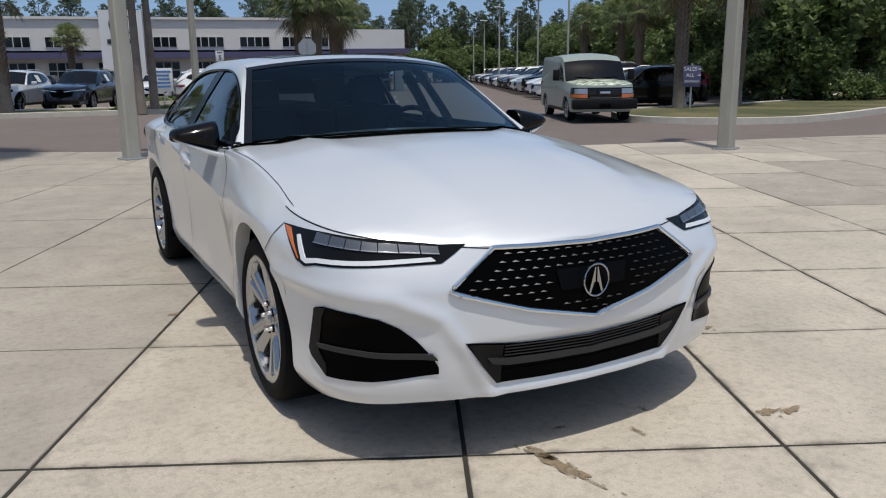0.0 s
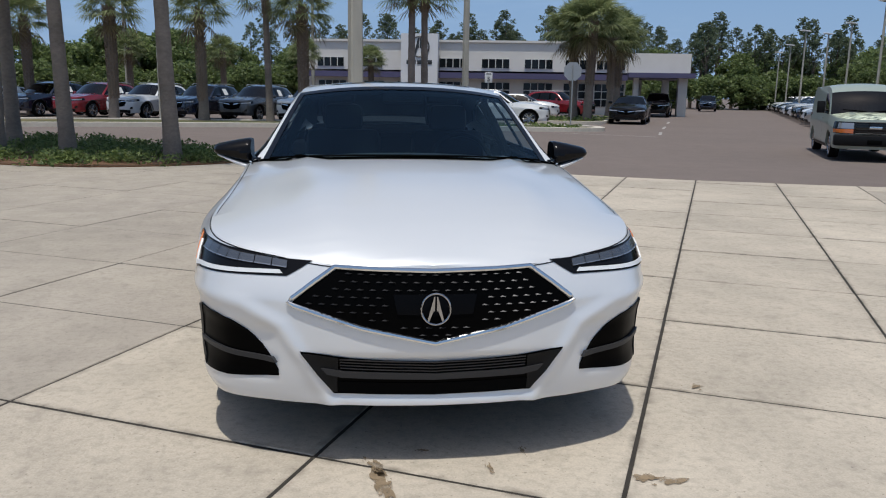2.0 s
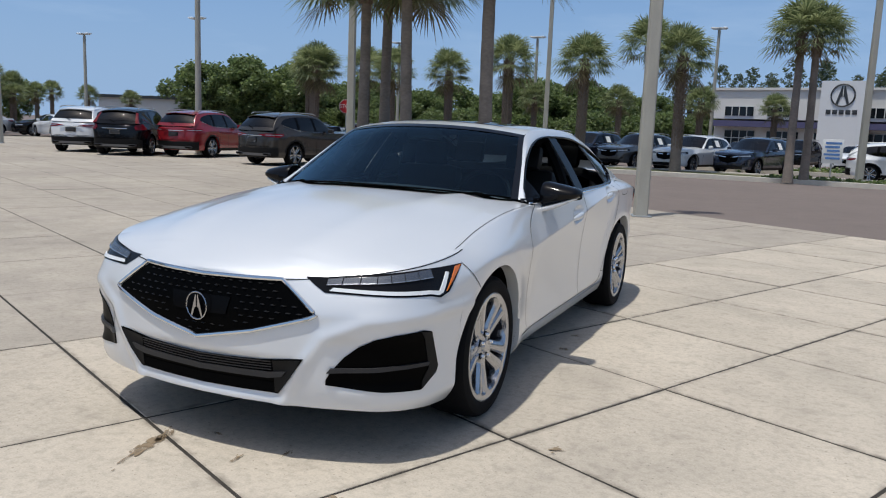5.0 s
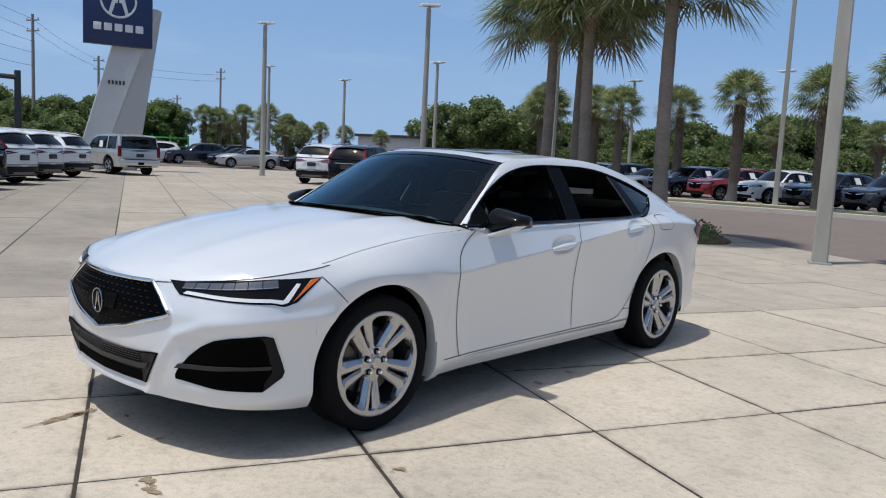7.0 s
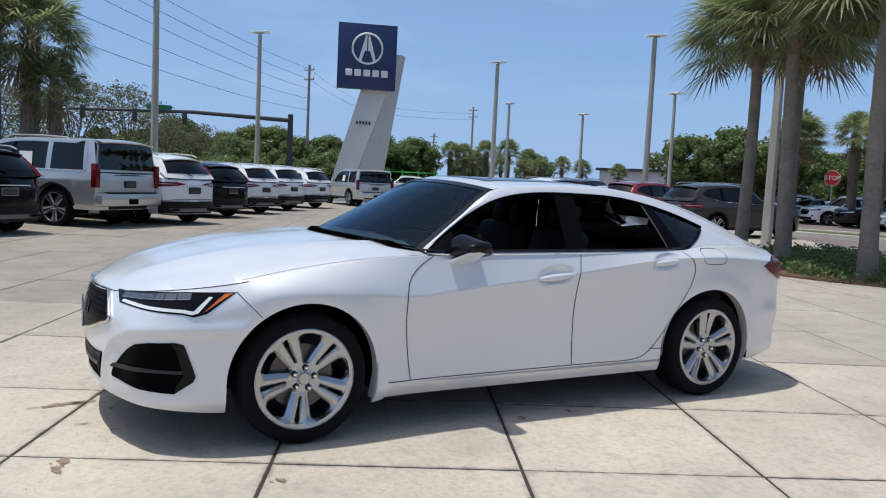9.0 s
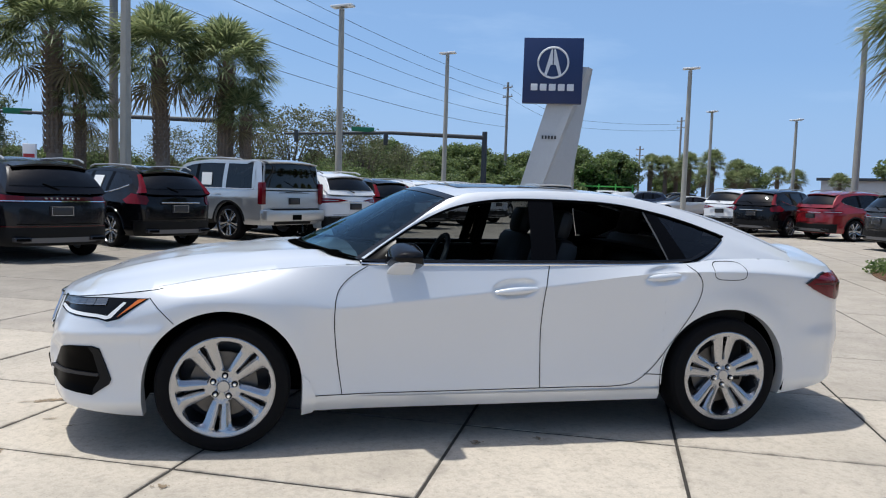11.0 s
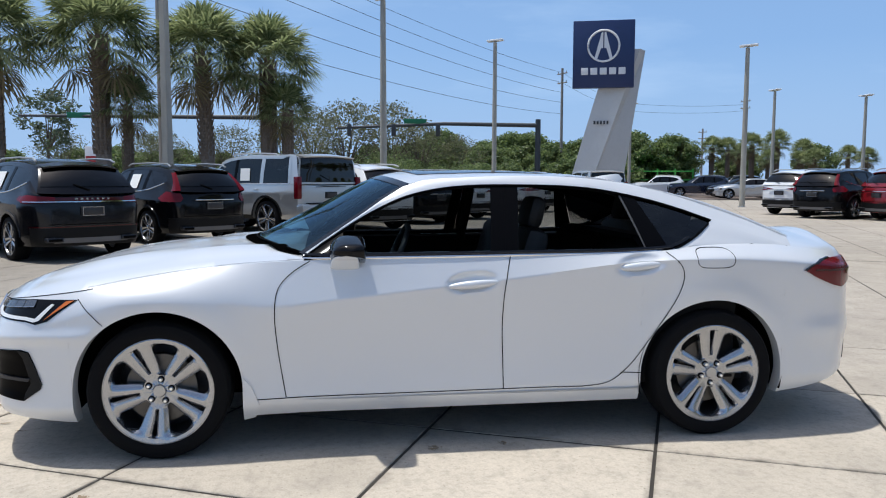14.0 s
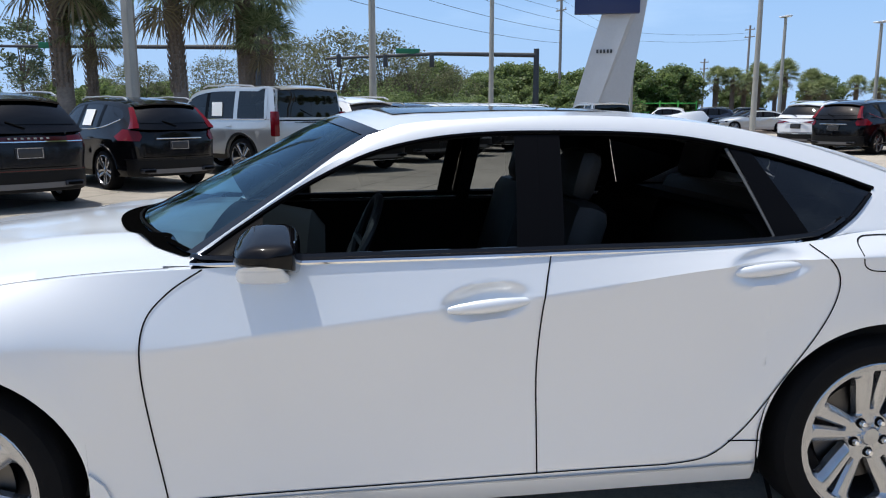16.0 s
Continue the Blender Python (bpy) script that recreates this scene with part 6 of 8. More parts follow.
BED = smooth_loop([(-2.5, 12.0), (-3.2, 13.4), (-4.5, 14.8), (-6.5, 16.4), (-8.5, 17.4), (-9.6, 16.4), (-9.2, 13.9), (-8.1, 12.0), (-6.4, 10.9), (-4.7, 10.6), (-3.3, 11.1)])
ISLAND = smooth_loop([(12.9, 13.9), (12.9, 12.2), (14.2, 10.9), (16.5, 10.7), (22.5, 12.5), (30.0, 15.0), (38.0, 19.0), (40.0, 25.0), (28.0, 19.2), (22.0, 17.2), (17.0, 16.8), (14.4, 15.9)])
STRIP = smooth_loop([(9.4, 27.8), (8.4, 29.6), (2.0, 30.4), (-6.0, 30.6), (-13.0, 29.6), (-17.0, 26.6), (-16.0, 24.8), (-10.0, 26.4), (-4.0, 27.6), (2.0, 27.6), (8.0, 26.9)])
STRIP_B = smooth_loop([(10.6, 34.4), (12.2, 35.7), (13.4, 38.8), (16.5, 44.2), (16.2, 45.8), (14.4, 44.4), (11.5, 41.0), (8.0, 41.5), (-2.0, 40.5), (-2.0, 36.5), (5.0, 37.2), (8.8, 35.6)])
for nm, loop, mat, z, lab in (("planting_bed", BED, MULCH, 0.03, "mulched planting bed under the palms"), ("lawn_island", ISLAND, GRASS, 0.10, "dry lawn on a kerbed island"),
                              ("lawn_strip", STRIP, GRASS, 0.09, "grass verge between road and car park"), ("lawn_patch", STRIP_B, GRASS, 0.09, "grass island in front of the showroom")):
    sheet_object(nm, loop, z, mat, lab, "lawn" if "lawn" in nm else "planting bed")
ring_kerb("bed_edging", BED, -0.07, -0.02, 0.022, "low earth edging of the planting bed", MULCH)
ring_kerb("island_kerb", ISLAND, -0.22, -0.05, 0.13, "pale concrete kerb round a lawn island")
ring_kerb("verge_kerb", STRIP, -0.40, -0.05, 0.13, "pale concrete kerb along the verge")
ring_kerb("patch_kerb", STRIP_B, -0.22, -0.05, 0.13, "pale concrete kerb round the showroom lawn")


def scatter_leaves(verts, faces, centre, radius, count, size, rng, flat=1.0):
    """Adds small leaf quads in a ball about centre."""
    for _ in range(count):
        d = Vector((rng.gauss(0, 1), rng.gauss(0, 1), rng.gauss(0, 1))).normalized() * radius * rng.random() ** 0.4
        d.z *= flat
        c = Vector(centre) + d
        a = Vector((rng.gauss(0, 1), rng.gauss(0, 1), rng.gauss(0, 0.6))).normalized()
        b = a.cross(Vector((rng.gauss(0, 1), rng.gauss(0, 1), rng.gauss(0, 1)))).normalized()
        s = size * (0.6 + 0.8 * rng.random())
        k = len(verts)
        verts += [c - a * s, c + b * s * 0.5, c + a * s, c - b * s * 0.5]
        faces.append((k, k + 1, k + 2, k + 3))


def leaves_object(name, verts, faces, mat, parent=None, label=""):
    me = bpy.data.meshes.new(name)
    me.from_pydata([tuple(v) for v in verts], [], faces)
    return part_mesh(name, me, mat, parent, label, smooth=False)


rng = random.Random(5)
verts, faces = [], []
for _ in range(360):
    x, y = rng.uniform(-8.5, -2.3), rng.uniform(10.3, 18.0)
    if inside((x, y), BED):
        scatter_leaves(verts, faces, (x, y, 0.07 + 0.09 * rng.random()), 0.30, 80, 0.038, rng, 0.5)
tagged(leaves_object("ground_cover", verts, faces, COVER_LEAF), "low green ground cover plants in the mulched bed", "ground cover", "", "stuff")
verts, faces = [], []
for _ in range(90):
    x, y = rng.uniform(1.0, 9.4), rng.uniform(24.8, 30.5)
    if inside((x, y), STRIP):
        scatter_leaves(verts, faces, (x, y, 0.12), 0.32, 26, 0.08, rng, 0.3)
for _ in range(140):
    x, y = rng.uniform(-2, 15), rng.uniform(36, 41.5)
    if inside((x, y), STRIP_B):
        scatter_leaves(verts, faces, (x, y, 0.12), 0.6, 26, 0.10, rng, 0.3)
tagged(leaves_object("verge_plants", verts, faces, COVER_LEAF), "rough low green plants along the verge", "ground cover", "", "stuff")

# ---- palms and trees ----


def palm_proto(name, height, crown, seed, fronds=34, rough=0.5, low=-25, dry=4, blades=26, thick=1.0):
    """A cabbage palm: ringed trunk, a collar of old leaf bases, fan fronds and a few dry ones."""
    r = random.Random(seed)
    tree = empty(name, Matrix(), "cabbage palm with a grey trunk and drooping fan fronds", "palm tree", "palms")
    lean = Vector((r.uniform(-0.03, 0.03), r.uniform(-0.03, 0.03), 1))
    bm = bmesh.new()
    pts, rad = [], []
    n = 16
    for i in range(n + 1):
        f = i / n
        pts.append(lean * height * f + Vector((0.04 * math.sin(3 * f + seed), 0.04 * math.cos(2 * f + seed), 0)))
        rad.append(thick * (0.145 - 0.028 * f + 0.045 * math.exp(-f * 9)) + 0.006 * (i % 2))
    tube(bm, pts, rad, 12)
    part("trunk", bm, TRUNK, tree)
    top = pts[-1]
    # old leaf bases, criss-crossed
    bm = bmesh.new()
    lo = 1 - rough
    k = 0
    zz = lo * height
    while zz < height + 0.05:
        for j in range(6):
            a = 2 * math.pi * (j + 0.5 * (k % 2)) / 6
            out = Vector((math.cos(a), math.sin(a), 0))
            c = lean * zz + out * 0.13 * thick
            side = Vector((-math.sin(a), math.cos(a), 0))
            grow = 0.6 + 0.7 * (zz / height - lo) / max(rough, 0.01)
            tip = c + out * 0.085 * grow + Vector((0, 0, 0.19))
            q = [bm.verts.new(p) for p in (c - side * 0.075, c + side * 0.075, tip + side * 0.03, tip - side * 0.03, c + out * 0.05)]
            bm.faces.new((q[0], q[4], q[3]))
            bm.faces.new((q[4], q[1], q[2]))
            bm.faces.new((q[4], q[2], q[3]))
        zz += 0.10
        k += 1
    part("boot_collar", bm, TRUNK_UP, tree, smooth=False)
    for nm, mat, count, e0, e1 in (("crown", PALM_LEAF, fronds, low, 84), ("dry_frond", PALM_DRY, dry, low - 32, low - 12)):
        verts, faces = [], []
        for i in range(count):
            f = (i + 0.5) / count
            az = i * 2.39996 + r.uniform(-0.2, 0.2)
            el = radians(e0 + (e1 - e0) * f ** 0.85 + r.uniform(-8, 8))
            d = Vector((math.cos(az) * math.cos(el), math.sin(az) * math.cos(el), math.sin(el)))
            side = Vector((-math.sin(az), math.cos(az), 0))
            stem = crown * (0.46 + 0.12 * r.random())
            hub = top + Vector((0, 0, 0.05)) + d * stem + Vector((0, 0, -0.10 * stem))
            k = len(verts)
            w = side * 0.012
            b = top + d * 0.08
            verts += [b - w, b + w, hub + w, hub - w]
            faces.append((k, k + 1, k + 2, k + 3))
            up = side.cross(d)
            for j in range(blades):
                a = radians(-122 + 244 * j / (blades - 1))
                ln = crown * (0.52 - 0.15 * abs(a) / 2.1) * r.uniform(0.85, 1.1)
                fold = 0.22 * abs(math.sin(a))
                dd = (d * math.cos(a) + side * math.sin(a) + up * (fold + (0.06 if j % 2 else -0.06))).normalized()
                ww = dd.cross(up).normalized() * ln * (0.86 / blades)
                mid = hub + dd * ln * 0.55 + Vector((0, 0, -0.03 * ln))
                tip = hub + dd * ln * 0.93 + Vector((0, 0, -0.26 * ln * r.uniform(0.5, 1.3)))
                k = len(verts)
                verts += [hub, mid - ww, mid + ww, tip]
                faces.append((k, k + 1, k + 3, k + 2))
        leaves_object(nm, verts, faces, mat, tree)
    return tree


def tree_proto(name, height, spread, seed, mat, label, clumps=46, leaves=150, size=0.16, trunk_h=0.3, cone=0.0, limbs=False):
    """A broadleaf tree or a pine: trunk, limbs, and a crown of leaf clumps with gaps."""
    r = random.Random(seed)
    tree = empty(name, Matrix(), label, "tree", "woods")
    bm = bmesh.new()
    fork = Vector((r.uniform(-0.2, 0.2), r.uniform(-0.2, 0.2), height * trunk_h))
    tube(bm, [(0, 0, -0.1), fork * 0.5, fork], [0.022 * height, 0.017 * height, 0.014 * height], 8)
    verts, faces = [], []
    spots = []
    for i in range(clumps):
        f = (i + 0.5) / clumps
        az = i * 2.39996 + r.uniform(-0.5, 0.5)
        z = height * (trunk_h + (1 - trunk_h) * (f ** (0.8 if cone else 0.7)))
        k = math.sin(math.pi * (0.12 + 0.80 * f)) if not cone else (1 - 0.75 * f)
        rad = spread * k * r.uniform(0.35, 1.0)
        spots.append((Vector((rad * math.cos(az), rad * math.sin(az), z)), spread * (0.20 + 0.14 * r.random())))
    for i, (c, q) in enumerate(spots):
        scatter_leaves(verts, faces, c, q, leaves, size, r, 0.75)
        if limbs and i % 2 == 0:
            lb = bmesh.new()
            tube(lb, [fork, fork.lerp(c, 0.5) + Vector((0, 0, 0.06 * height)), c], [0.008 * height, 0.005 * height, 0.002 * height], 5)
            part("limb", lb, BARK, tree)
        elif not limbs and i % 6 == 0:
            tube(bm, [fork, fork.lerp(c, 0.5) + Vector((0, 0, 0.06 * height)), c], [0.008 * height, 0.005 * height, 0.002 * height], 5)
    if cone:
        tube(bm, [fork, (0, 0, height * 0.97)], [0.014 * height, 0.004 * height], 6)
    part("trunk", bm, BARK, tree)
    leaves_object("crown", verts, faces, mat, tree)
    return tree


def place(proto, spots, first=True, tilt=0):
    """Sets the proto at the first spot and copies of it at the rest: (x, y, turn, size)."""
    for i, (x, y, turn, size) in enumerate(spots):
        m = pose(x, y, 0.0, 0, 0, turn) @ Matrix.Scale(size, 4)
        if i == 0 and first:
            proto.matrix_basis = m
        else:
            ob = copy_thing(proto, Matrix())
            ob.matrix_basis = m


palm_near = palm_proto("palm_tree", 5.2, 2.2, 3, 84, 0.13, -17, 1, 40)
place(palm_near, [(-3.79, 11.87, 0, 1.0), (-5.85, 12.15, 80, 0.93), (-7.33, 12.66, 200, 0.92), (-7.85, 14.85, 310, 1.0)])
palm_mid = palm_proto("palm_tree", 4.8, 1.92, 7, 80, 0.62, -24, 6, 28, 1.45)
place(palm_mid, [(-19.2, -8.6, 10, 1.1), (-20.1, -6.0, 130, 1.13), (-20.7, -3.0, 70, 1.06), (-20.9, -1.15, 290, 1.03), (11.9, 37.3, 50, 1.06), (-25.0, 37.0, 150, 1.0), (15.9, 44.6, 160, 1.05), (11.4, 38.4, 260, 1.0), (14.9, 43.0, 20, 0.98)])
palm_far = palm_proto("palm_tree", 4.4, 1.55, 11, 60, 0.8, -22, 4, 26, 1.3)
place(palm_far, [(-20.25, -5.3, 45, 0.8), (-20.4, -0.5, 200, 0.78), (-10.6, 31.6, 0, 1.05), (-6.7, 30.4, 220, 1.02), (-16.3, 37.5, 120, 1.05), (-19.3, 36.2, 300, 1.05), (-22, 38, 15, 1.1),
                 (-27.8, 40.6, 75, 1.15), (-26, 38.4, 140, 1.1), (-13, 43, 200, 0.8), (-8, 44, 100, 0.8), (-3.4, 44.5, 260, 0.8), (0.6, 45.5, 40, 0.75), (-44, 37, 80, 0.64), (-46.2, 34.6, 180, 0.64), (-49.5, 33, 280, 0.64), (-51, 36.5, 30, 0.64), (-42, 39, 110, 0.6), (-58.6, 33.2, 20, 0.9), (-57.9, 34.3, 90, 0.88), (-53.5, 34, 160, 0.9), (-51, 34.6, 230, 0.92), (-55, 39.3, 300, 0.84), (-60, 47, 45, 0.8), (-61.5, 32, 210, 0.84), (-60, 36.5, 10, 0.8)])
place(palm_far, [(-2.45, 29.5, 100, 1.05), (17.1, 16.3, 40, 0.95), (19.1, 16.0, 140, 1.0), (20.0, 16.6, 240, 0.95), (26.5, 29.0, 300, 1.0), (29.5, 34.0, 20, 1.0), (33.0, 42.0, 80, 1.05)], first=False)

palm_slim = palm_proto("palm_tree", 5.1, 1.6, 17, 48, 0.12, -14, 2)
place(palm_slim, [(1.85, 26.9, 30, 1.0), (2.3, 27.4, 200, 0.98), (-3.9, 30.3, 70, 1.0)])
oak = tree_proto("oak_tree", 6.5, 3.2, 21, OAK_LEAF, "dense dark green broadleaf tree", 60, 170, 0.17, 0.2)
oak_spots = []
r4 = random.Random(44)
for k in range(26):  # woods behind the lots, across the road
    oak_spots.append((-54 + 42 * k / 25 + r4.uniform(-1.5, 1.5), 60 - 5 * math.sin(math.pi * k / 25) + r4.uniform(-3, 3), r4.uniform(0, 360), r4.uniform(0.62, 0.85)))
for k in range(16):  # dense growth behind the lawn island and along the lane
    oak_spots.append((27 + 1.9 * k + r4.uniform(-1, 1), 19 + 3.9 * k + r4.uniform(-1.5, 1.5), r4.uniform(0, 360), r4.uniform(0.8, 1.05)))
for k in range(9):
    oak_spots.append((36 + 2.2 * k + r4.uniform(-1, 1), 17 + 2.8 * k, r4.uniform(0, 360), r4.uniform(0.9, 1.15)))
for k in range(12):  # beyond the main road
    oak_spots.append((-72 + r4.uniform(-6, 6), -40 + 5.6 * k + r4.uniform(-2, 2), r4.uniform(0, 360), r4.uniform(0.42, 0.6)))
oak_spots += [(-37.0, 45.5, 40, 0.92), (-40.5, 44.5, 160, 0.84), (-33.6, 47.0, 250, 0.86)]  # taller trees behind the far lot
place(oak, oak_spots)
thin = tree_proto("bare_oak", 8.0, 4.2, 31, SPRING_LEAF, "broad tree with thin spring leaves and bare limbs", 60, 64, 0.12, 0.22, limbs=True)
place(thin, [(-61, 2.2, 0, 0.92), (-62, -3, 90, 0.80), (-60, 8, 200, 0.72), (-58, -12, 20, 0.58), (-60, -20, 140, 0.60), (-66, -8, 50, 0.70), (-64, 6, 250, 0.95), (-66, -15, 310, 0.62), (-61, 11.5, 120, 0.60), (-68, -1, 170, 0.92)])
scrub_pine = tree_proto("scrub_pine", 7.4, 2.5, 37, PINE_LEAF, "thin pine with bare twisted limbs and sparse tufts", 20, 110, 0.13, 0.42, limbs=True)
place(scrub_pine, [(-53.5, -18.6, 0, 0.98)])
pine = tree_proto("pine_tree", 13.0, 1.75, 51, PINE_LEAF, "tall dark pine with a ragged crown", 36, 40, 0.17, 0.40, 0.0, limbs=False)
pine_spots = []
for k in range(50):
    pine_spots.append((-16 + 2.15 * k + r4.uniform(-1.5, 1.5), 112 - 0.5 * k + r4.uniform(-6, 6), r4.uniform(0, 360), r4.uniform(0.68, 0.95)))
for k in range(62):
    pine_spots.append((10 + 1.3 * k + r4.uniform(-1.5, 1.5), 108 - 0.30 * k + r4.uniform(-6, 6), r4.uniform(0, 360), r4.uniform(0.62, 0.88)))
place(pine, pine_spots)
belt_spots = [(-20 + 5.2 * k + r4.uniform(-2, 2), 102 - 0.5 * k + r4.uniform(-3, 3), r4.uniform(0, 360), r4.uniform(0.8, 1.1)) for k in range(26)]
place(oak, belt_spots, first=False)


bush = tree_proto("understorey_bush", 3.0, 2.4, 71, OAK_LEAF, "dense low green growth at the edge of the woods", 44, 130, 0.15, 0.05)
bush_spots = [(-58 + 1.75 * k + r4.uniform(-0.8, 0.8), 55.5 - 4 * math.sin(math.pi * k / 26) + r4.uniform(-1, 1), r4.uniform(0, 360), r4.uniform(0.8, 1.1)) for k in range(27)]
bush_spots += [(-18 + 4.4 * k, 97 - 0.3 * k + r4.uniform(-2, 2), r4.uniform(0, 360), r4.uniform(1.1, 1.5)) for k in range(30)]
bush_spots += [(25.5 + 1.85 * k + r4.uniform(-0.5, 0.5), 18.5 + 3.7 * k, r4.uniform(0, 360), r4.uniform(0.8, 1.2)) for k in range(22)]
bush_spots += [(31 + 2.6 * k, 15.5 + 1.2 * k, r4.uniform(0, 360), r4.uniform(0.9, 1.2)) for k in range(8)]
bush_spots += [(-60 + r4.uniform(-2, 2), -42 + 2.9 * k, r4.uniform(0, 360), r4.uniform(0.7, 1.05)) for k in range(26)]
place(bush, bush_spots)


def shrub(x, y, w, h, seed, label, count=60):
    r = random.Random(seed)
    bush = empty("shrub", pose(x, y, 0.08), label, "shrub", "shrubs")
    verts, faces = [], []
    for _ in range(count):
        a, f = r.uniform(0, 6.283), r.random() ** 0.5
        scatter_leaves(verts, faces, (w * f * math.cos(a), w * f * math.sin(a), h * (0.15 + 0.75 * r.random() * (1 - 0.5 * f * f))), 0.28 * h, 60, 0.075, r, 0.9)
    leaves_object("foliage", verts, faces, OAK_LEAF, bush)
    return bush


for i, (x, y, w, h) in enumerate(((26.3, 17.0, 1.35, 1.15), (28.2, 16.8, 1.35, 1.2), (30.4, 17.2, 1.6, 1.2), (-54, 5.0, 3.0, 3.3), (-53, 10.2, 2.7, 2.8))):
    shrub(x, y, w, h, 60 + i, "clipped dense green shrub on the lawn", 60 if w < 2 else 130)

# ---- lamp posts, signs and cables ----


def lamp_post(x, y, h, turn=0, heads=1, mat=None, r=0.125, square=False):
    post = empty("lamp_post", pose(x, y, 0, 0, 0, turn), "tall grey car park lamp post with flat lamp head" if heads == 1 else "tall grey lamp post with two flat lamp heads", "lamp post", "lamp posts")
    bm = bmesh.new()
    if square:
        rows = []
        for k in range(7):
            f = k / 6
            w, c = r * (1.0 - 0.30 * f), 0.025
            rows.append([Vector((x_, y_, -0.05 + h * f)) for x_, y_ in ((w, -w + c), (w, w - c), (w - c, w), (-w + c, w), (-w, w - c), (-w, -w + c), (-w + c, -w), (w - c, -w))])
        grid(bm, rows, close=True)
        bm.faces.new([bm.verts.new(p) for p in rows[-1]])
    else:
        tube(bm, [(0, 0, -0.05), (0, 0, h * 0.5), (0, 0, h - 0.05)], [r, r * 0.86, r * 0.70], 12)
    part("post", bm, mat or POLE_GREY, post)
    bm = bmesh.new()
    if square:
        box(bm, 0, 0, 0.012, r * 2.9, r * 2.9, 0.025, bevel=0.006)
    else:
        tube(bm, [(0, 0, -0.02), (0, 0, 0.05)], [r * 1.25, r * 1.2], 10)
    part("base_collar", bm, GALV, post)
    for k in range(heads):
        sg = 1 if k == 0 else -1
        bm = bmesh.new()
        tube(bm, [(0, 0, h - 0.08), (0, 0, h), (sg * 0.18, 0, h + 0.02)], 0.035, 6)
        part("arm", bm, GALV, post)
        bm = bmesh.new()
        box(bm, sg * 0.46, 0, h + 0.045, 0.86, 0.42, 0.08, pose(0, 0, 0, 0, -3 * sg, 0), bevel=0.02)
        head = part("lamp_head", bm, LAMP_HEAD, post)
        bm = bmesh.new()
        box(bm, sg * 0.42, 0, h + 0.006, 0.5, 0.28, 0.01, pose(0, 0, 0, 0, -3 * sg, 0))
        part("diffuser", bm, GALV, head)
    return post


for x, y, h, turn, heads, r in ((-0.30, 10.55, 9.0, 0, 1, 0.155), (8.65, 6.45, 9.0, 0, 1, 0.155), (-10.45, 17.35, 9.0, 0, 1, 0.16), (4.2, 29.2, 9.0, 0, 1, 0.16), (-8.5, 31.0, 9.2, 0, 1, 0.15),
                                (-31.4, 21.0, 7.8, 60, 1, 0.14), (-20.5, 21.9, 7.8, 60, 1, 0.14), (-24.9, 2.8, 8.0, 60, 1, 0.14), (-36.0, 9.4, 8.5, 60, 1, 0.14), (-16.56, -3.4, 9.0, 60, 1, 0.155),
                                (-46.4, 31.5, 7.5, 0, 2, 0.13), (-43.3, 36.2, 6.9, 0, 2, 0.13), (-50.7, 22.7, 6.8, 60, 1, 0.13), (-14.0, 46.0, 7.5, 0, 2, 0.12), (-23.0, 44.0, 7.0, 0, 2, 0.12), (-3.0, 47.0, 8.0, 0, 2, 0.12), (-30.5, 33.0, 7.2, 0, 2, 0.13)):
    lamp_post(x, y, h, turn or (20 if h > 8.9 else 0), heads, None, r * (0.76 if h > 8.9 else 1), h > 8.9)
for x, y in ((30.2, 39.5), (36.5, 52.2), (40.5, 61.5), (37.2, 59.4), (45.4, 76.0), (51.3, 88.8)):  # along the lane
    lamp_post(x - 0.5, y, 6.9, 200, 1, None, 0.085)


def utility_pole(x, y, h, arms=2):
    pole = empty("utility_pole", pose(x, y, 0, 0, 0, 20), "weathered wooden utility pole with cross arms", "utility pole", "utility poles")
    bm = bmesh.new()
    tube(bm, [(0, 0, -0.1), (0, 0, h)], [0.17, 0.12], 10)
    part("pole", bm, WOOD_POLE, pole)
    for k in range(arms):
        bm = bmesh.new()
        box(bm, 0, 0, h - 0.5 - 0.9 * k, 1.5, 0.10, 0.11, bevel=0.01)
        arm = part("cross_arm", bm, WOOD_POLE, pole)
        for dx in (-0.65, 0.0, 0.65):
            bm = bmesh.new()
            tube(bm, [(dx, 0, h - 0.45 - 0.9 * k), (dx, 0, h - 0.28 - 0.9 * k)], 0.04, 8)
            part("insulator", bm, GALV, arm)
    return pole


place(oak, [(-70 + r4.uniform(-4, 4), -44 + 4.4 * k, r4.uniform(0, 360), r4.uniform(0.52, 0.76)) for k in range(22)], first=False)
place(oak, [(-76 + r4.uniform(-3, 3), 8 + 1.9 * k, r4.uniform(0, 360), r4.uniform(0.62, 0.92)) for k in range(13)] + [(-62, 27.5, 80, 0.8), (-60.5, 30.5, 200, 0.75), (-64, 14.5, 20, 0.62)], first=False)
for x, y, h in ((-24.4, -5.1, 11.5), (-69.5, 23.1, 12.0), (-83.7, 34.8, 10.7), (-90.7, 54.0, 11.9), (-102.5, 54.1, 8.6)):
    utility_pole(x, y, h)
lines = [((-24.4, -5.1, z0), (-69.5, 23.1, z1), 0.6) for z0, z1 in ((10.9, 11.6), (10.2, 10.65), (9.4, 9.7), (8.2, 8.75), (7.0, 7.65))]
lines += [((-69.5, 23.1, z0), (-83.7, 34.8, z1), 0.3) for z0, z1 in ((11.6, 10.3), (10.65, 9.5))] + [((-83.7, 34.8, z0), (-90.7, 54.0, z1), 0.3) for z0, z1 in ((10.2, 11.0), (9.3, 10.2))]
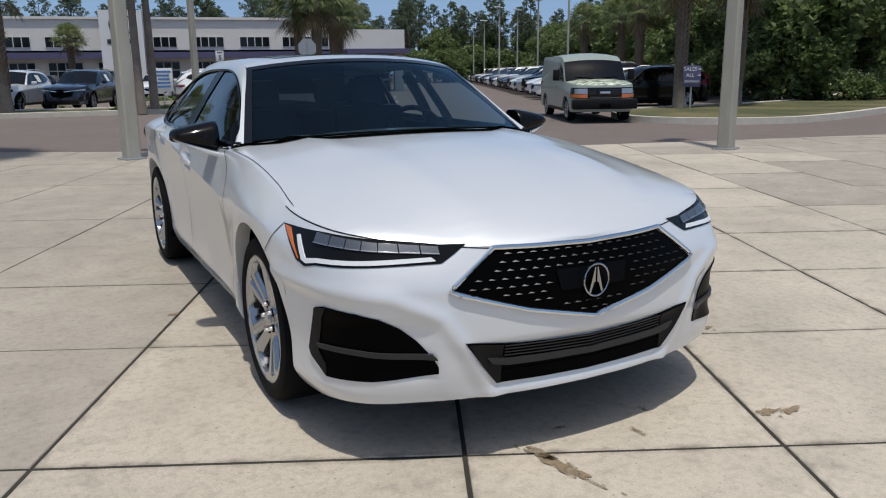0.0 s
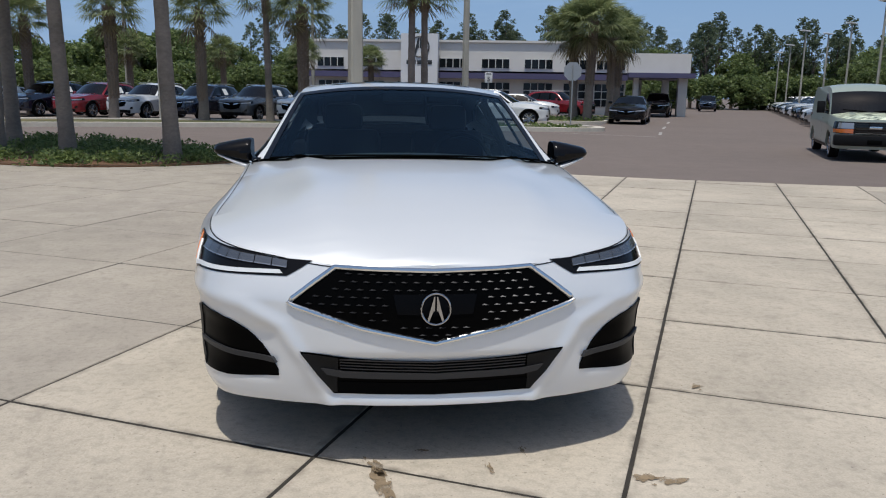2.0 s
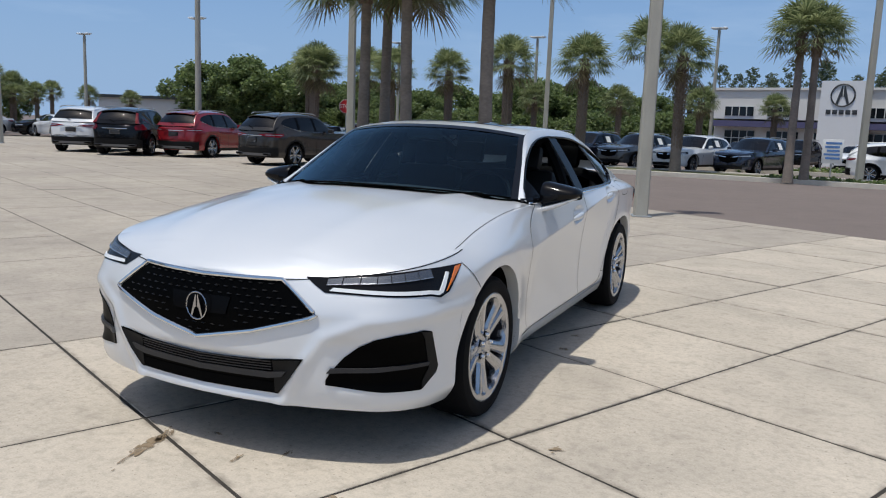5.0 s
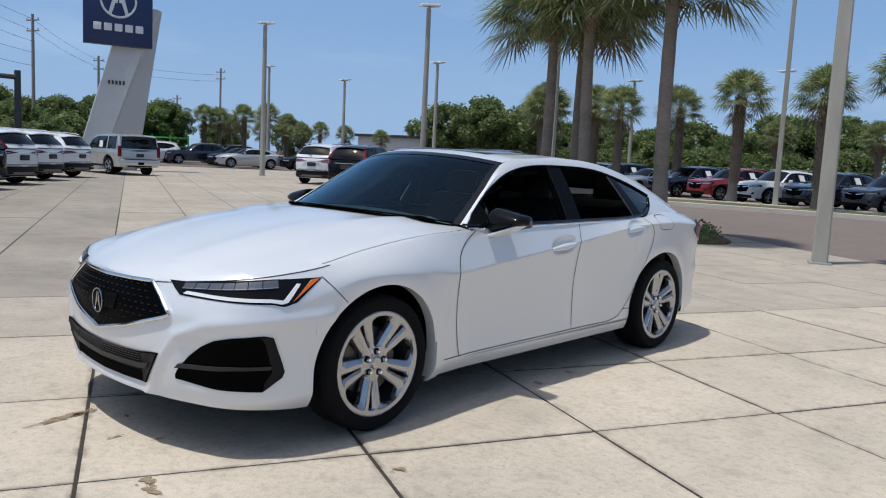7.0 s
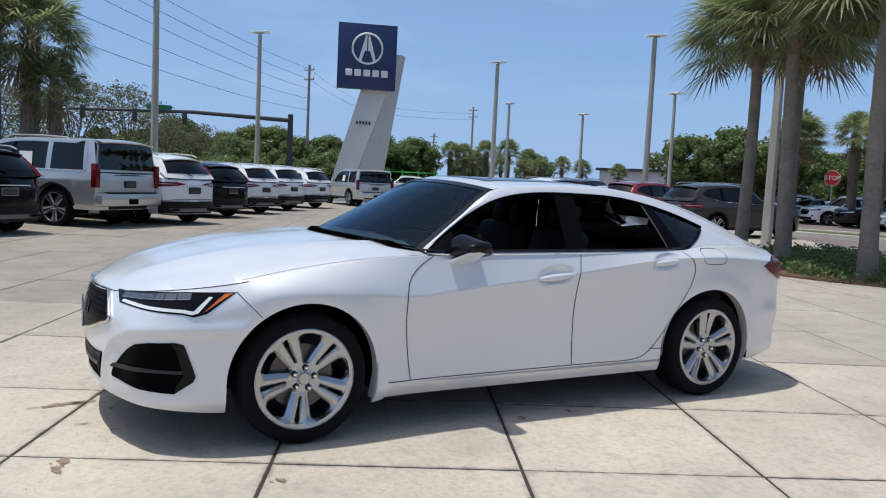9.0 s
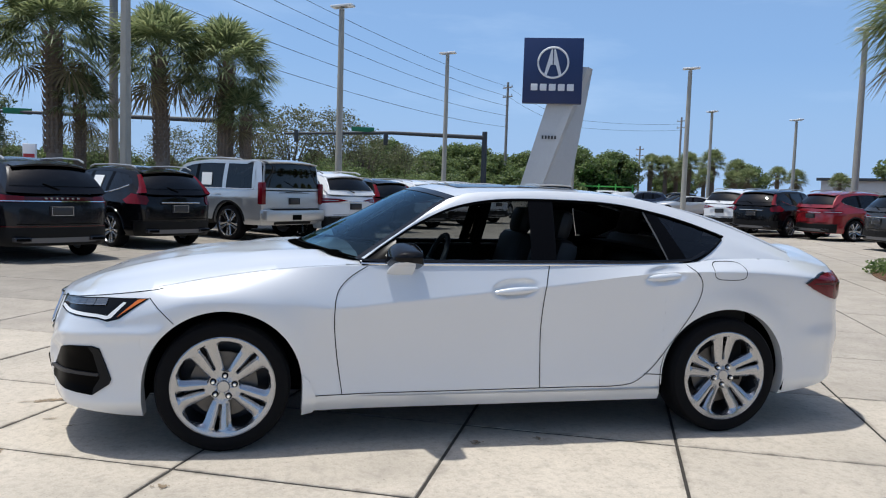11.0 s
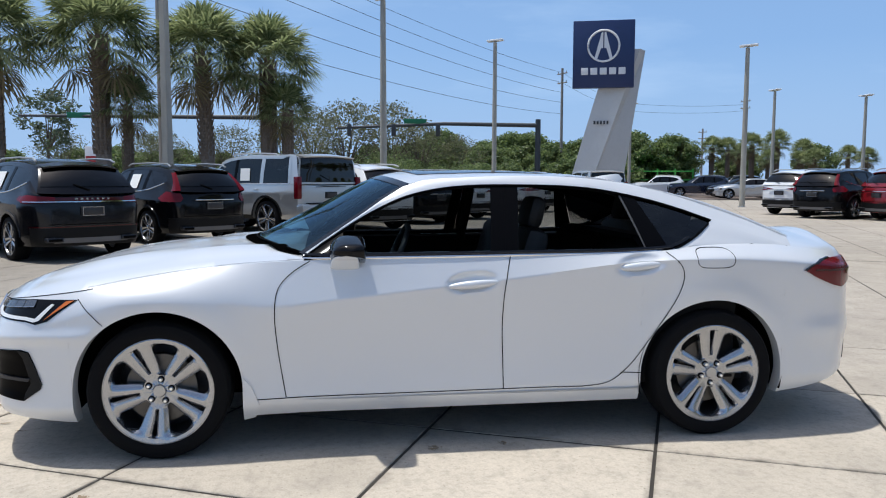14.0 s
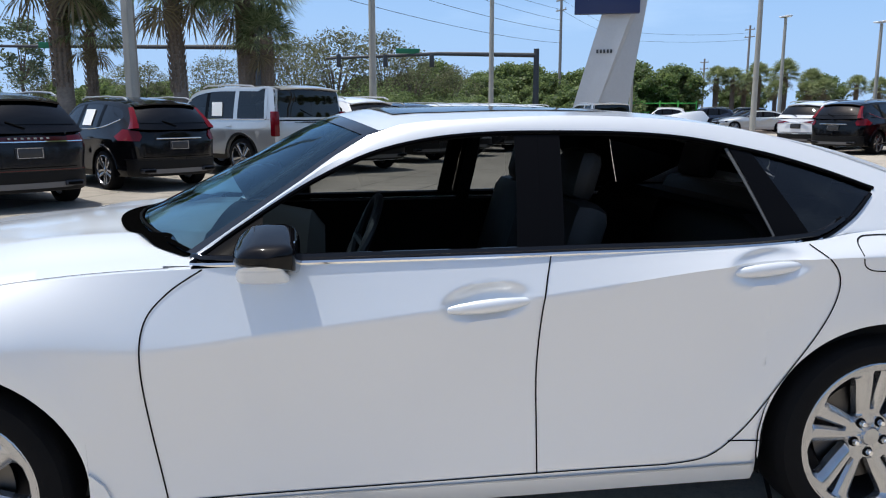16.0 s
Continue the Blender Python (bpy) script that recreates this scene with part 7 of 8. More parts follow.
lines += [((-24.4, -5.1, z), (-3, -34, z), 0.6) for z in (10.9, 10.2, 9.4, 8.2)]
for a, b, sag in lines:
    bm = bmesh.new()
    a, b = Vector(a), Vector(b)
    tube(bm, [a.lerp(b, k / 14) - Vector((0, 0, sag * 4 * (k / 14) * (1 - k / 14))) for k in range(15)], 0.014, 4)
    tagged(part("overhead_cable", bm, WIRE), "thin black overhead cable between the utility poles", "cable", "overhead cables")

# traffic signal mast over the main road
mast = empty("signal_mast", pose(-52.9, 16.3, 0), "dark steel traffic signal mast with a long arm", "traffic signal")
bm = bmesh.new()
tube(bm, [(0, 0, -0.1), (0, 0, 5.8)], [0.24, 0.20], 12)
part("mast_pole", bm, STEEL_DARK, mast)
bm = bmesh.new()
tube(bm, [(0, 0, 5.35), (-1.0, -7, 5.45), (-2.0, -15, 5.1)], [0.17, 0.14, 0.09], 10)
part("mast_arm", bm, STEEL_DARK, mast)
for k, f in enumerate((0.5, 0.72, 0.94)):
    p = Vector((-2.0 * f, -15 * f, 5.0))
    bm = bmesh.new()
    box(bm, p.x + 0.12, p.y, p.z - 0.05, 0.24, 0.32, 0.9, bevel=0.03)
    part("signal_head", bm, STEEL_DARK, mast)
bm = bmesh.new()
box(bm, -1.15, -9.2, 5.62, 0.05, 1.7, 0.36, bevel=0.01)
part("street_name_sign", bm, SIGN_GREEN, mast, "green street name sign")
mast_b = empty("signal_mast", pose(-44.0, -2.6, 0), "dark steel traffic signal mast at the corner", "traffic signal")
bm = bmesh.new()
tube(bm, [(0, 0, -0.1), (0, 0, 6.6)], [0.24, 0.20], 12)
part("mast_pole", bm, STEEL_DARK, mast_b)
bm = bmesh.new()
tube(bm, [(0, 0, 5.0), (-4, -16, 5.2)], [0.15, 0.08], 10)
part("mast_arm", bm, STEEL_DARK, mast_b)
bm = bmesh.new()
box(bm, -2.9, -12.0, 5.2, 0.05, 1.6, 0.36, bevel=0.01)
part("street_name_sign", bm, SIGN_GREEN, mast_b)

# pylon sign
pylon = empty("pylon_sign", pose(-35.6, 15.2, 0, 0, 0, 70.5), "grey leaning pylon carrying a navy square sign", "sign")
bm = bmesh.new()
prism(bm, [(-2.05, -0.1), (0.95, -0.1), (2.15, 8.15), (0.30, 8.15)], Matrix.Translation((0.0, 0.52, 0)), 0.25)
part("plinth", bm, SIGN_PLINTH, pylon, "brushed grey leaning plinth", smooth=False)
bm = bmesh.new()
v = [bm.verts.new(p) for p in ((-0.95, -0.16, -0.1), (0.95, 0.52, -0.1), (2.15, 0.52, 8.15), (1.85, -0.16, 8.15), (-2.05, 0.0, -0.1), (0.30, 0.0, 8.15), (-2.05, 0.52, -0.1), (0.30, 0.52, 8.15))]
bm.faces.new((v[4], v[6], v[7], v[5]))
bm.faces.new((v[0], v[1], v[2], v[3]))
bm.faces.new((v[4], v[0], v[3], v[5]))
bm.faces.new((v[4], v[1], v[0]))
bm.faces.new((v[3], v[2], v[5]))
part("plinth_facet", bm, SIGN_PLINTH, pylon, smooth=False)
bm = bmesh.new()
box(bm, -0.02, -0.42, 7.86, 3.16, 0.42, 3.46, bevel=0.03)
panel = part("sign_panel", bm, SIGN_BLUE, pylon, "navy blue square sign panel")
bm = bmesh.new()
tube(bm, [(-0.02 + 0.80 * math.cos(2 * math.pi * k / 40), -0.65, 8.28 + 0.80 * math.sin(2 * math.pi * k / 40)) for k in range(40)], 0.06, 6, closed=True)
part("sign_ring", bm, SIGN_WHITE, panel)
for sg in (1, -1):
    bm = bmesh.new()
    prism(bm, [(sg * 0.03, 0.70), (sg * 0.11, 0.70), (sg * 0.46, -0.62), (sg * 0.32, -0.68), (sg * 0.14, -0.12), (sg * 0.03, -0.12)], Matrix.Translation((-0.02, -0.67, 8.28)), 0.04)
    part("sign_leg", bm, SIGN_WHITE, panel)
for k in range(5):
    bm = bmesh.new()
    box(bm, -0.98 + 0.48 * k, -0.65, 6.98, 0.36, 0.04, 0.36, bevel=0.03)
    part("sign_bar", bm, SIGN_WHITE, panel)
for k in range(5):
    bm = bmesh.new()
    box(bm, -0.42 + 0.17 * k, -0.19, 4.35, 0.10, 0.03, 0.18)
    part("number_bar", bm, STEEL_DARK, pylon)

# stop sign, speed sign, round sign back, poster board, blue sign


def lettering(name, text, size, mat, parent, m):
    c = bpy.data.curves.new(name, "FONT")
    c.body, c.size, c.align_x, c.align_y, c.extrude = text, size, "CENTER", "CENTER", 0.004
    c.materials.append(mat)
    ob = new(name, c)
    ob.parent = parent
    ob.matrix_basis = m
    return ob


def sign_post(name, x, y, turn, h, label):
    s = empty(name, pose(x, y, 0, 0, 0, turn), label, "road sign")
    bm = bmesh.new()
    tube(bm, [(0, 0.03, -0.05), (0, 0.03, h)], 0.03, 8)
    part("post", bm, GALV, s)
    return s


stop = sign_post("stop_sign", -24.3, 39.5, 20, 3.05, "red octagonal stop sign on a steel post")
bm = bmesh.new()
prism(bm, [(0.46 * math.cos(radians(22.5 + 45 * k)), 0.46 * math.sin(radians(22.5 + 45 * k))) for k in range(8)], Matrix.Translation((0, -0.01, 2.64)), 0.01)
part("rim_plate", bm, SIGN_WHITE, stop, smooth=False)
bm = bmesh.new()
prism(bm, [(0.43 * math.cos(radians(22.5 + 45 * k)), 0.43 * math.sin(radians(22.5 + 45 * k))) for k in range(8)], Matrix.Translation((0, -0.016, 2.64)), 0.005)
plate = part("sign_plate", bm, SIGN_RED, stop, smooth=False)
lettering("stop_letters", "STOP", 0.34, SIGN_WHITE, stop, pose(0, -0.024, 2.64, 90, 0, 0))
back = sign_post("stop_sign", 8.6, 28.6, 180, 2.6, "grey back of an octagonal road sign on a post")
bm = bmesh.new()
prism(bm, [(0.40 * math.cos(radians(22.5 + 45 * k)), 0.40 * math.sin(radians(22.5 + 45 * k))) for k in range(8)], Matrix.Translation((0, -0.01, 2.35)), 0.01)
part("sign_plate", bm, GALV, back, smooth=False)
speed = sign_post("speed_sign", 5.2, 29.3, 0, 2.3, "small white speed limit sign on a post")
bm = bmesh.new()
box(bm, 0, -0.01, 2.05, 0.32, 0.012, 0.42, bevel=0.004)
part("sign_plate", bm, SIGN_WHITE, speed)
lettering("speed_digit", "5", 0.26, STEEL_DARK, speed, pose(0, -0.022, 1.98, 90, 0, 0))
bm = bmesh.new()
box(bm, 0, -0.02, 2.20, 0.22, 0.008, 0.04)
part("text_bar", bm, STEEL_DARK, speed)
poster = sign_post("poster_board", 3.3, 31.5, 0, 1.6, "blue and white poster board on the verge")
bm = bmesh.new()
box(bm, 0, -0.01, 1.15, 0.75, 0.03, 0.95, bevel=0.01)
pb = part("board", bm, SIGN_WHITE, poster)
for k in range(5):
    bm = bmesh.new()
    box(bm, 0.02 * (-1) ** k, -0.03, 1.48 - 0.15 * k, 0.58 - 0.06 * (k % 3), 0.008, 0.08)
    part("text_bar", bm, BLUE_BOARD, pb)
blue = sign_post("entrance_sign", 16.9, 15.6, -30, 1.5, "small blue sign on the lawn island")
bm = bmesh.new()
box(bm, 0, -0.01, 1.1, 0.55, 0.02, 0.65, bevel=0.01)
bb = part("board", bm, WALL_PURPLE, blue)
for k, word in enumerate(("SALES", "ALL", "DELIVERIES")):
    lettering("sign_letters", word, 0.16 if k < 2 else 0.095, SIGN_WHITE, bb, pose(-0.06 if k < 2 else 0, -0.026, 1.32 - 0.19 * k, 90, 0, 0))
for k in range(2):
    bm = bmesh.new()
    box(bm, 0.21, -0.024, 1.32 - 0.19 * k, 0.07, 0.008, 0.022)
    prism(bm, [(0.0, 0.035), (0.05, 0.0), (0.0, -0.035)], Matrix.Translation((0.225, -0.024, 1.32 - 0.19 * k)), 0.008)
    part("arrow", bm, SIGN_WHITE, bb)
shop = empty("shop_sign", pose(-42, -12.6, 0, 0, 0, 80), "white roadside sign with a red panel", "sign")
bm = bmesh.new()
box(bm, 0, 0, 1.5, 0.7, 0.2, 3.2, bevel=0.02)
part("board", bm, SIGN_WHITE, shop)
bm = bmesh.new()
box(bm, 0, -0.11, 2.1, 0.6, 0.02, 0.9)
part("red_panel", bm, SHOP_RED, shop)

# ---- the showroom ----
SH = pose(12.0, 55.0, -0.33, 0, 0, -12.5)
showroom = empty("showroom", SH, "long cream car showroom with a dark blue accent band", "building")


def room_box(name, cx, cy, cz, sx, sy, sz, mat, label="", parent=None, bevel=0.0):
    bm = bmesh.new()
    box(bm, cx, cy, cz, sx, sy, sz, bevel=bevel)
    return part(name, bm, mat, parent or showroom, label, smooth=False)


room_box("wall_upper", -4.4, 6.0, 4.45, 24.2, 12.0, 2.1, WALL_CREAM)
room_box("wall_lower", -4.4, 6.25, 1.6, 24.2, 11.5, 3.2, WALL_CREAM)
room_box("parapet", -4.4, 6.0, 5.55, 24.5, 12.3, 0.16, WALL_CREAM)
room_box("accent_band", -4.4, -0.15, 3.05, 24.2, 0.7, 0.42, WALL_PURPLE, "dark blue accent band")
room_box("canopy_roof", 9.93, 4.0, 4.10, 4.42, 9.0, 1.4, WALL_CREAM)
room_box("canopy_band", 10.05, 3.6, 3.24, 4.70, 9.6, 0.34, WALL_PURPLE)
for x, y, w in ((8.4, 0.3, 0.35), (9.6, 7.6, 0.35), (11.75, 0.2, 0.65), (11.75, 7.6, 0.5)):
    room_box("canopy_column", x, y, 1.55, w, 0.6, 3.1, WALL_CREAM)


def window(cx, cz, w, h, cols, rows):
    f = room_box("window", cx, -0.02 if cz > 3.4 else 0.47, cz, w, 0.06, h, FRAME_LIGHT)
    y = (-0.02 if cz > 3.4 else 0.47) - 0.04
    for i in range(cols):
        for j in range(rows):
            room_box("pane", cx - w / 2 + w * (i + 0.5) / cols, y, cz - h / 2 + h * (j + 0.5) / rows, w / cols - 0.07, 0.03, h / rows - 0.07, WINDOW_DARK, parent=f)


for x in (-14.6, -11.6, -5.2, -2.0, 1.2, 4.2, 6.5):
    window(x, 3.95, 2.1, 0.72, 4, 1)
for x in (-14.6, -11.6, -8.4, -5.2, -2.0, 1.2, 4.2, 6.5):
    window(x, 1.75, 2.2, 1.7, 4, 3)
tower = room_box("sign_tower", -7.6, -0.8, 3.0, 2.75, 0.9, 6.0, SIGN_WHITE, "white sign tower with a ring mark")
bm = bmesh.new()
tube(bm, [(-7.6 + 0.72 * math.cos(2 * math.pi * k / 36), -1.28, 5.05 + 0.72 * math.sin(2 * math.pi * k / 36)) for k in range(36)], 0.05, 6, closed=True)
part("sign_ring", bm, STEEL_DARK, tower)
for sg in (1, -1):
    bm = bmesh.new()
    prism(bm, [(sg * 0.03, 0.62), (sg * 0.10, 0.62), (sg * 0.41, -0.56), (sg * 0.28, -0.61), (sg * 0.12, -0.10), (sg * 0.03, -0.10)], Matrix.Translation((-7.6, -1.29, 5.05)), 0.04)
    part("sign_leg", bm, STEEL_DARK, tower)
for k in range(5):
    bm = bmesh.new()
    box(bm, -8.4 + 0.40 * k, -1.27, 3.95, 0.30, 0.04, 0.30, bevel=0.02)
    part("sign_bar", bm, STEEL_DARK, tower)

far_shop = empty("warehouse", pose(-47, 58, 0, 0, 0, 25), "low pale warehouse far behind the car park", "building")
for nm, a in (("wall", (0, 0, 1.6, 24, 10, 3.2)), ("roof", (0, 0, 3.3, 24.6, 10.6, 0.25))):
    bm = bmesh.new()
    box(bm, *a)
    part(nm, bm, WALL_CREAM if nm == "wall" else STEEL_DARK, far_shop, smooth=False)

# ---- parked cars ----
protos = {}


def parked(spec_name, colour, x, y, heading, label, scale=(1, 1, 1), paper=False):
    """A parked car with its nose towards heading (degrees); x, y is its middle."""
    spec = {"suv": SUV, "estate": ESTATE, "saloon": SALOON, "van": VAN}[spec_name]
    nm = {"suv": "sport_utility_vehicle", "estate": "large_utility_vehicle", "saloon": "sedan_car", "van": "van"}[spec_name]
    if (spec_name, colour) not in protos:
        ob = protos[spec_name, colour] = plain_car(spec, CAR_COLOURS[colour], nm, label, "van" if spec_name == "van" else "car", {"black": "tall", "silver": "tall", "grey": "bar"}.get(colour, "wrap") if spec_name == "suv" else "wrap")
    else:
        ob = copy_thing(protos[spec_name, colour], Matrix())
        for c in [c for c in ob.children if c.name.startswith("window_sticker")]:
            bpy.data.objects.remove(c)
    m = pose(x, y, 0, 0, 0, heading + 90) @ Matrix.Diagonal((*scale, 1))
    ob.matrix_basis = m @ Matrix.Translation((0, -spec["base"] / 2, 0))
    if abs(y) < 60:
        ob["label"] = label
    if paper:
        for sg in (1, -1):
            sh = Shell(spec)
            bm = bmesh.new()
            y0, z0 = spec["panes"][1][1] + 0.16, curve_at(spec["bottom"], spec["panes"][1][1] + 0.3) + 0.06
            grid(bm, [[(lambda p: p if sg > 0 else mirror(p))(sh.upper(y0 + 0.34 * i - 0.03 * j, z0 + 0.29 * j, 0.012)) for j in range(2)] for i in range(2)])
            part("window_sticker", bm, PAPER, ob, "white paper sticker in the window", smooth=False)
    return ob


def lean_copy(ob):
    """Takes the smallest trim off a car that stands far off."""
    small = ("panel_gap", "number_plate", "skid_plate", "reflector_strip", "exhaust", "arch_trim", "boot_gap", "rear_wiper", "badge_bar", "grille_strip", "door_handle", "bumper_vent", "window_line", "sill_trim")
    for c in list(ob.children):
        if c.name.startswith(small):
            bpy.data.objects.remove(c)


H1 = 212.0
fwd = Vector((math.cos(radians(H1)), math.sin(radians(H1))))
left = Vector((-fwd.y, fwd.x))


def by_rear_left(spec, wx, wy, heading, half=0.9, base=2.72):
    """The middle of a car whose rear left tyre stands at wx, wy."""
    f = Vector((math.cos(radians(heading)), math.sin(radians(heading))))
    l = Vector((-f.y, f.x))
    c = Vector((wx, wy)) + f * base / 2 - l * half
    return c.x, c.y


row = [("suv", "grey", -8.92, -4.45, "dark grey sport utility vehicle seen from behind"), ("suv", "black", -11.78, -2.9, "black sport utility vehicle with tall red tail lamps"), ("estate", "silver", -14.3, -0.72, "large silver sport utility vehicle with window sticker"),
       ("suv", "white", -16.6, 2.63, "white sport utility vehicle in the parked row"), ("suv", "black", -19.6, 4.33, "black sport utility vehicle in the parked row"), ("suv", "white", -22.1, 6.0, "white sport utility vehicle in the parked row"),
       ("suv", "white", -24.8, 7.8, "white sport utility vehicle in the parked row"), ("suv", "white", -27.4, 9.8, "white sport utility vehicle in the parked row"), ("estate", "silver", -29.9, 12.2, "silver boxy sport utility vehicle in the parked row")]
sizes = [(1.07, 1.06, 1.02), (1.05, 1.03, 1.0), (1.05, 1.05, 1.04), (1.05, 1.05, 1.05), (1.03, 1.02, 0.98), (1.0, 1.0, 0.99), (1.02, 1.0, 1.0), (1.0, 1.0, 0.99), (0.93, 0.92, 0.93)]
for k, ((sp, col, wx, wy, lab), size) in enumerate(zip(row, sizes)):
    side = -1 if 3 <= k <= 7 else 1  # from the fourth car on the right-hand tyre is the given one
    turn = 182.0 if k == 8 else H1 + (6, 8, 13, 2, 0, 0, 0, 0)[k]
    x, y = by_rear_left(SUV, wx, wy, turn, side * (0.9 if sp == "suv" else 1.0) * size[0], (2.72 if sp == "suv" else 2.95) * size[1])
    parked(sp, col, x, y, turn, lab, size, paper=k < 3 or k == 8)
x, y = by_rear_left(SUV, -6.2, -6.9, H1)
parked("suv", "black", x, y, H1, "black sport utility vehicle at the end of the row")
x, y = by_rear_left(SUV, -14.98, 18.45, 85.0, 0.93, 2.95)
parked("suv", "taupe", x, y, 85.0, "grey-brown sport utility vehicle parked beside a lamp post", (1.04, 1.08, 1.05))
for col, wx, wy, turn in (("red", -20.1, 19.8, 98.0), ("black", -21.8, 18.05, 116.0), ("white", -24.5, 18.45, 116.0)):
    x, y = by_rear_left(SUV, wx, wy, turn, 0.97, 2.95)
    parked("suv", col, x, y, turn, "%s sport utility vehicle parked on the plaza" % col, (1.08, 1.08, 1.06))
# facing the road beyond the verge
kinds = [("suv", "white"), ("suv", "steel"), ("suv", "blue"), ("suv", "white"), ("suv", "red"), ("suv", "blue"), ("saloon", "silver"), ("suv", "grey"), ("suv", "white"), ("saloon", "blue"), ("suv", "silver")]
front_row = [(sp, col, -2.3 - 2.62 * k, 33.4 + 0.72 * k) for k, (sp, col) in enumerate(kinds)] + [("suv", "blue", 0.3, 33.2)]
for sp, col, x, y in front_row:
    parked(sp, col, x, y, 247, "%s parked car facing the road behind the verge" % col, (1, 1, 0.97), paper=True)
parked("suv", "white", 6.2, 31.9, 345, "white sport utility vehicle parked along the grass verge", (1, 1, 0.94))
parked("saloon", "white", 9.8, 44.5, 345, "white car parked in front of the showroom")
parked("suv", "red", 12.8, 46.5, 320, "red sport utility vehicle beside the showroom")
parked("saloon", "grey", 14.3, 37.4, 245, "dark grey sedan at the lane's edge")
parked("suv", "black", 21.4, 51.7, 245, "black sport utility vehicle near the showroom canopy")
parked("suv", "blue", 37.0, 77.5, 245, "dark sport utility vehicle in the lane")
for k in range(4):
    parked("suv" if k % 2 else "saloon", ("blue", "black", "white", "grey")[k], -1.0 + 3.0 * k, 46.5 - 0.5 * k, 255, "car parked in front of the showroom")
van = parked("van", "pale", 12.55, 15.4, 245, "pale green wrapped cargo van with amber lamps", (0.89, 0.91, 0.86))
for k in range(33):
    col = ("white", "silver", "blue", "grey", "white", "white", "black", "silver")[k % 8]
    if k == 0:
        parked("suv", "black", 17.4, 18.6, 155, "black car parked behind the lawn island", (1, 1, 0.88))
    else:
        lean_copy(parked("saloon" if k % 3 else "suv", col, 17.4 + 1.21 * k, 18.6 + 2.42 * k, 155, "%s car parked in the long row along the lane" % col))
for sp, col, x, y, h in (("saloon", "silver", -46.0, 29.6, 250), ("suv", "blue", -52.5, 29.0, 250), ("saloon", "grey", -49.0, 30.6, 250), ("saloon", "white", -41.0, 32.0, 160), ("saloon", "black", -43.5, 33.5, 250), ("suv", "white", -56, 27, 250), ("saloon", "white", -33.5, 33.5, 160), ("suv", "blue", -54.5, 33, 250)):
    lean_copy(parked(sp, col, x, y, h, "%s car parked far across the lot" % col))
carrier = empty("car_carrier", pose(-58, 26.5, 0, 0, 0, 70), "bright green car transporter trailer", "trailer")
for k in range(3):
    bm = bmesh.new()
    box(bm, 0, 0, 0.6 + 0.7 * k, 8.5, 2.0, 0.10)
    part("deck_rail", bm, CARRIER_GREEN, carrier)
for k in range(7):
    bm = bmesh.new()
    box(bm, -4.2 + 1.4 * k, -1.0, 1.2, 0.1, 0.1, 2.0)
    part("upright", bm, CARRIER_GREEN, carrier)

# worn road markings
for nm, x0, y0, x1, y1 in (("stop_line", 7.2, 25.83, 10.4, 23.5), ("lane_dash", 11.1, 25.0, 12.0, 27.2), ("lane_dash", 13.4, 30.5, 14.6, 33.2), ("lane_dash", 16.4, 37.4, 17.8, 40.6)):
    d = Vector((x1 - x0, y1 - y0, 0))
    n_ = Vector((-d.y, d.x, 0)).normalized() * 0.06
    bm = bmesh.new()
    bm.faces.new([bm.verts.new(Vector((x0, y0, 0)) + p) for p in (-n_, d - n_, d + n_, n_)])
    ob = tagged(part(nm, bm, ROAD_WHITE, smooth=False), "worn white paint line on the asphalt road", "road marking", "", "structure")
    ob.location = (0, 0, -0.031)

# van face
van_shell = Shell(VAN)
for c in list(van.children):
    if c.name.startswith(("headlamp", "bumper_vent", "grille_half", "grille_strip", "front_bumper_trim", "boot_strip", "badge_bar", "door_mirror")):
        for q in list(c.children):
            bpy.data.objects.remove(q)
        bpy.data.objects.remove(c)
bm = bmesh.new()
grid(bm, [[van_shell.sheet(u, -0.96 + 1.92 * k / 14, 0.006) for k in range(15)] for u in [0.05 + 4.6 * j / 16 for j in range(17)]])
part("bonnet_wrap", bm, VAN_WRAP, van, "pale green bonnet wrap with dark flecks")
for sg in (1, -1):
    un, uo = van_shell.u_of_x(0.50), van_shell.u_of_y(-0.60)
    um = van_shell.u_of_x(0.86)
    part("amber_lamp", patch_on(van_shell, [(un, 0.72), (uo, 0.74), (uo, 0.83), (un, 0.83)], 0.012, sg), AMBER, van, "amber turn lamp")
    part("square_headlamp", patch_on(van_shell, [(un, 0.845), (um, 0.845), (um, 1.00), (un, 1.00)], 0.012, sg), LAMP_WHITE, van)
    part("lamp_frame", patch_on(van_shell, [(un - 0.06, 0.70), (uo + 0.05, 0.72), (uo + 0.05, 1.03), (un - 0.06, 1.03)], 0.006, sg), GLOSS_BLACK, van)
    bm = bmesh.new()
    box(bm, sg * 1.16, 0.52, 1.40, 0.20, 0.10, 0.34, bevel=0.03)
    mirror_van = part("door_mirror", bm, SATIN_BLACK, van, "black upright door mirror")
    bm = bmesh.new()
    tube(bm, [(sg * 0.93, 0.52, 1.30), (sg * 1.10, 0.52, 1.33)], 0.025, 6)
    part("mirror_bracket", bm, SATIN_BLACK, mirror_van)
    bm = bmesh.new()
    tube(bm, [van_shell.canopy(0.10 + 0.05 * k, sg * (0.10 + 0.10 * k), 0.012) for k in range(7)], 0.010, 5)
    part("wiper", bm, MATT_BLACK, van)
bm = bmesh.new()
box(bm, 0, -0.925, 0.87, 0.98, 0.07, 0.33, bevel=0.02)
van_grille = part("grille", bm, GLOSS_BLACK, van)
bm = bmesh.new()
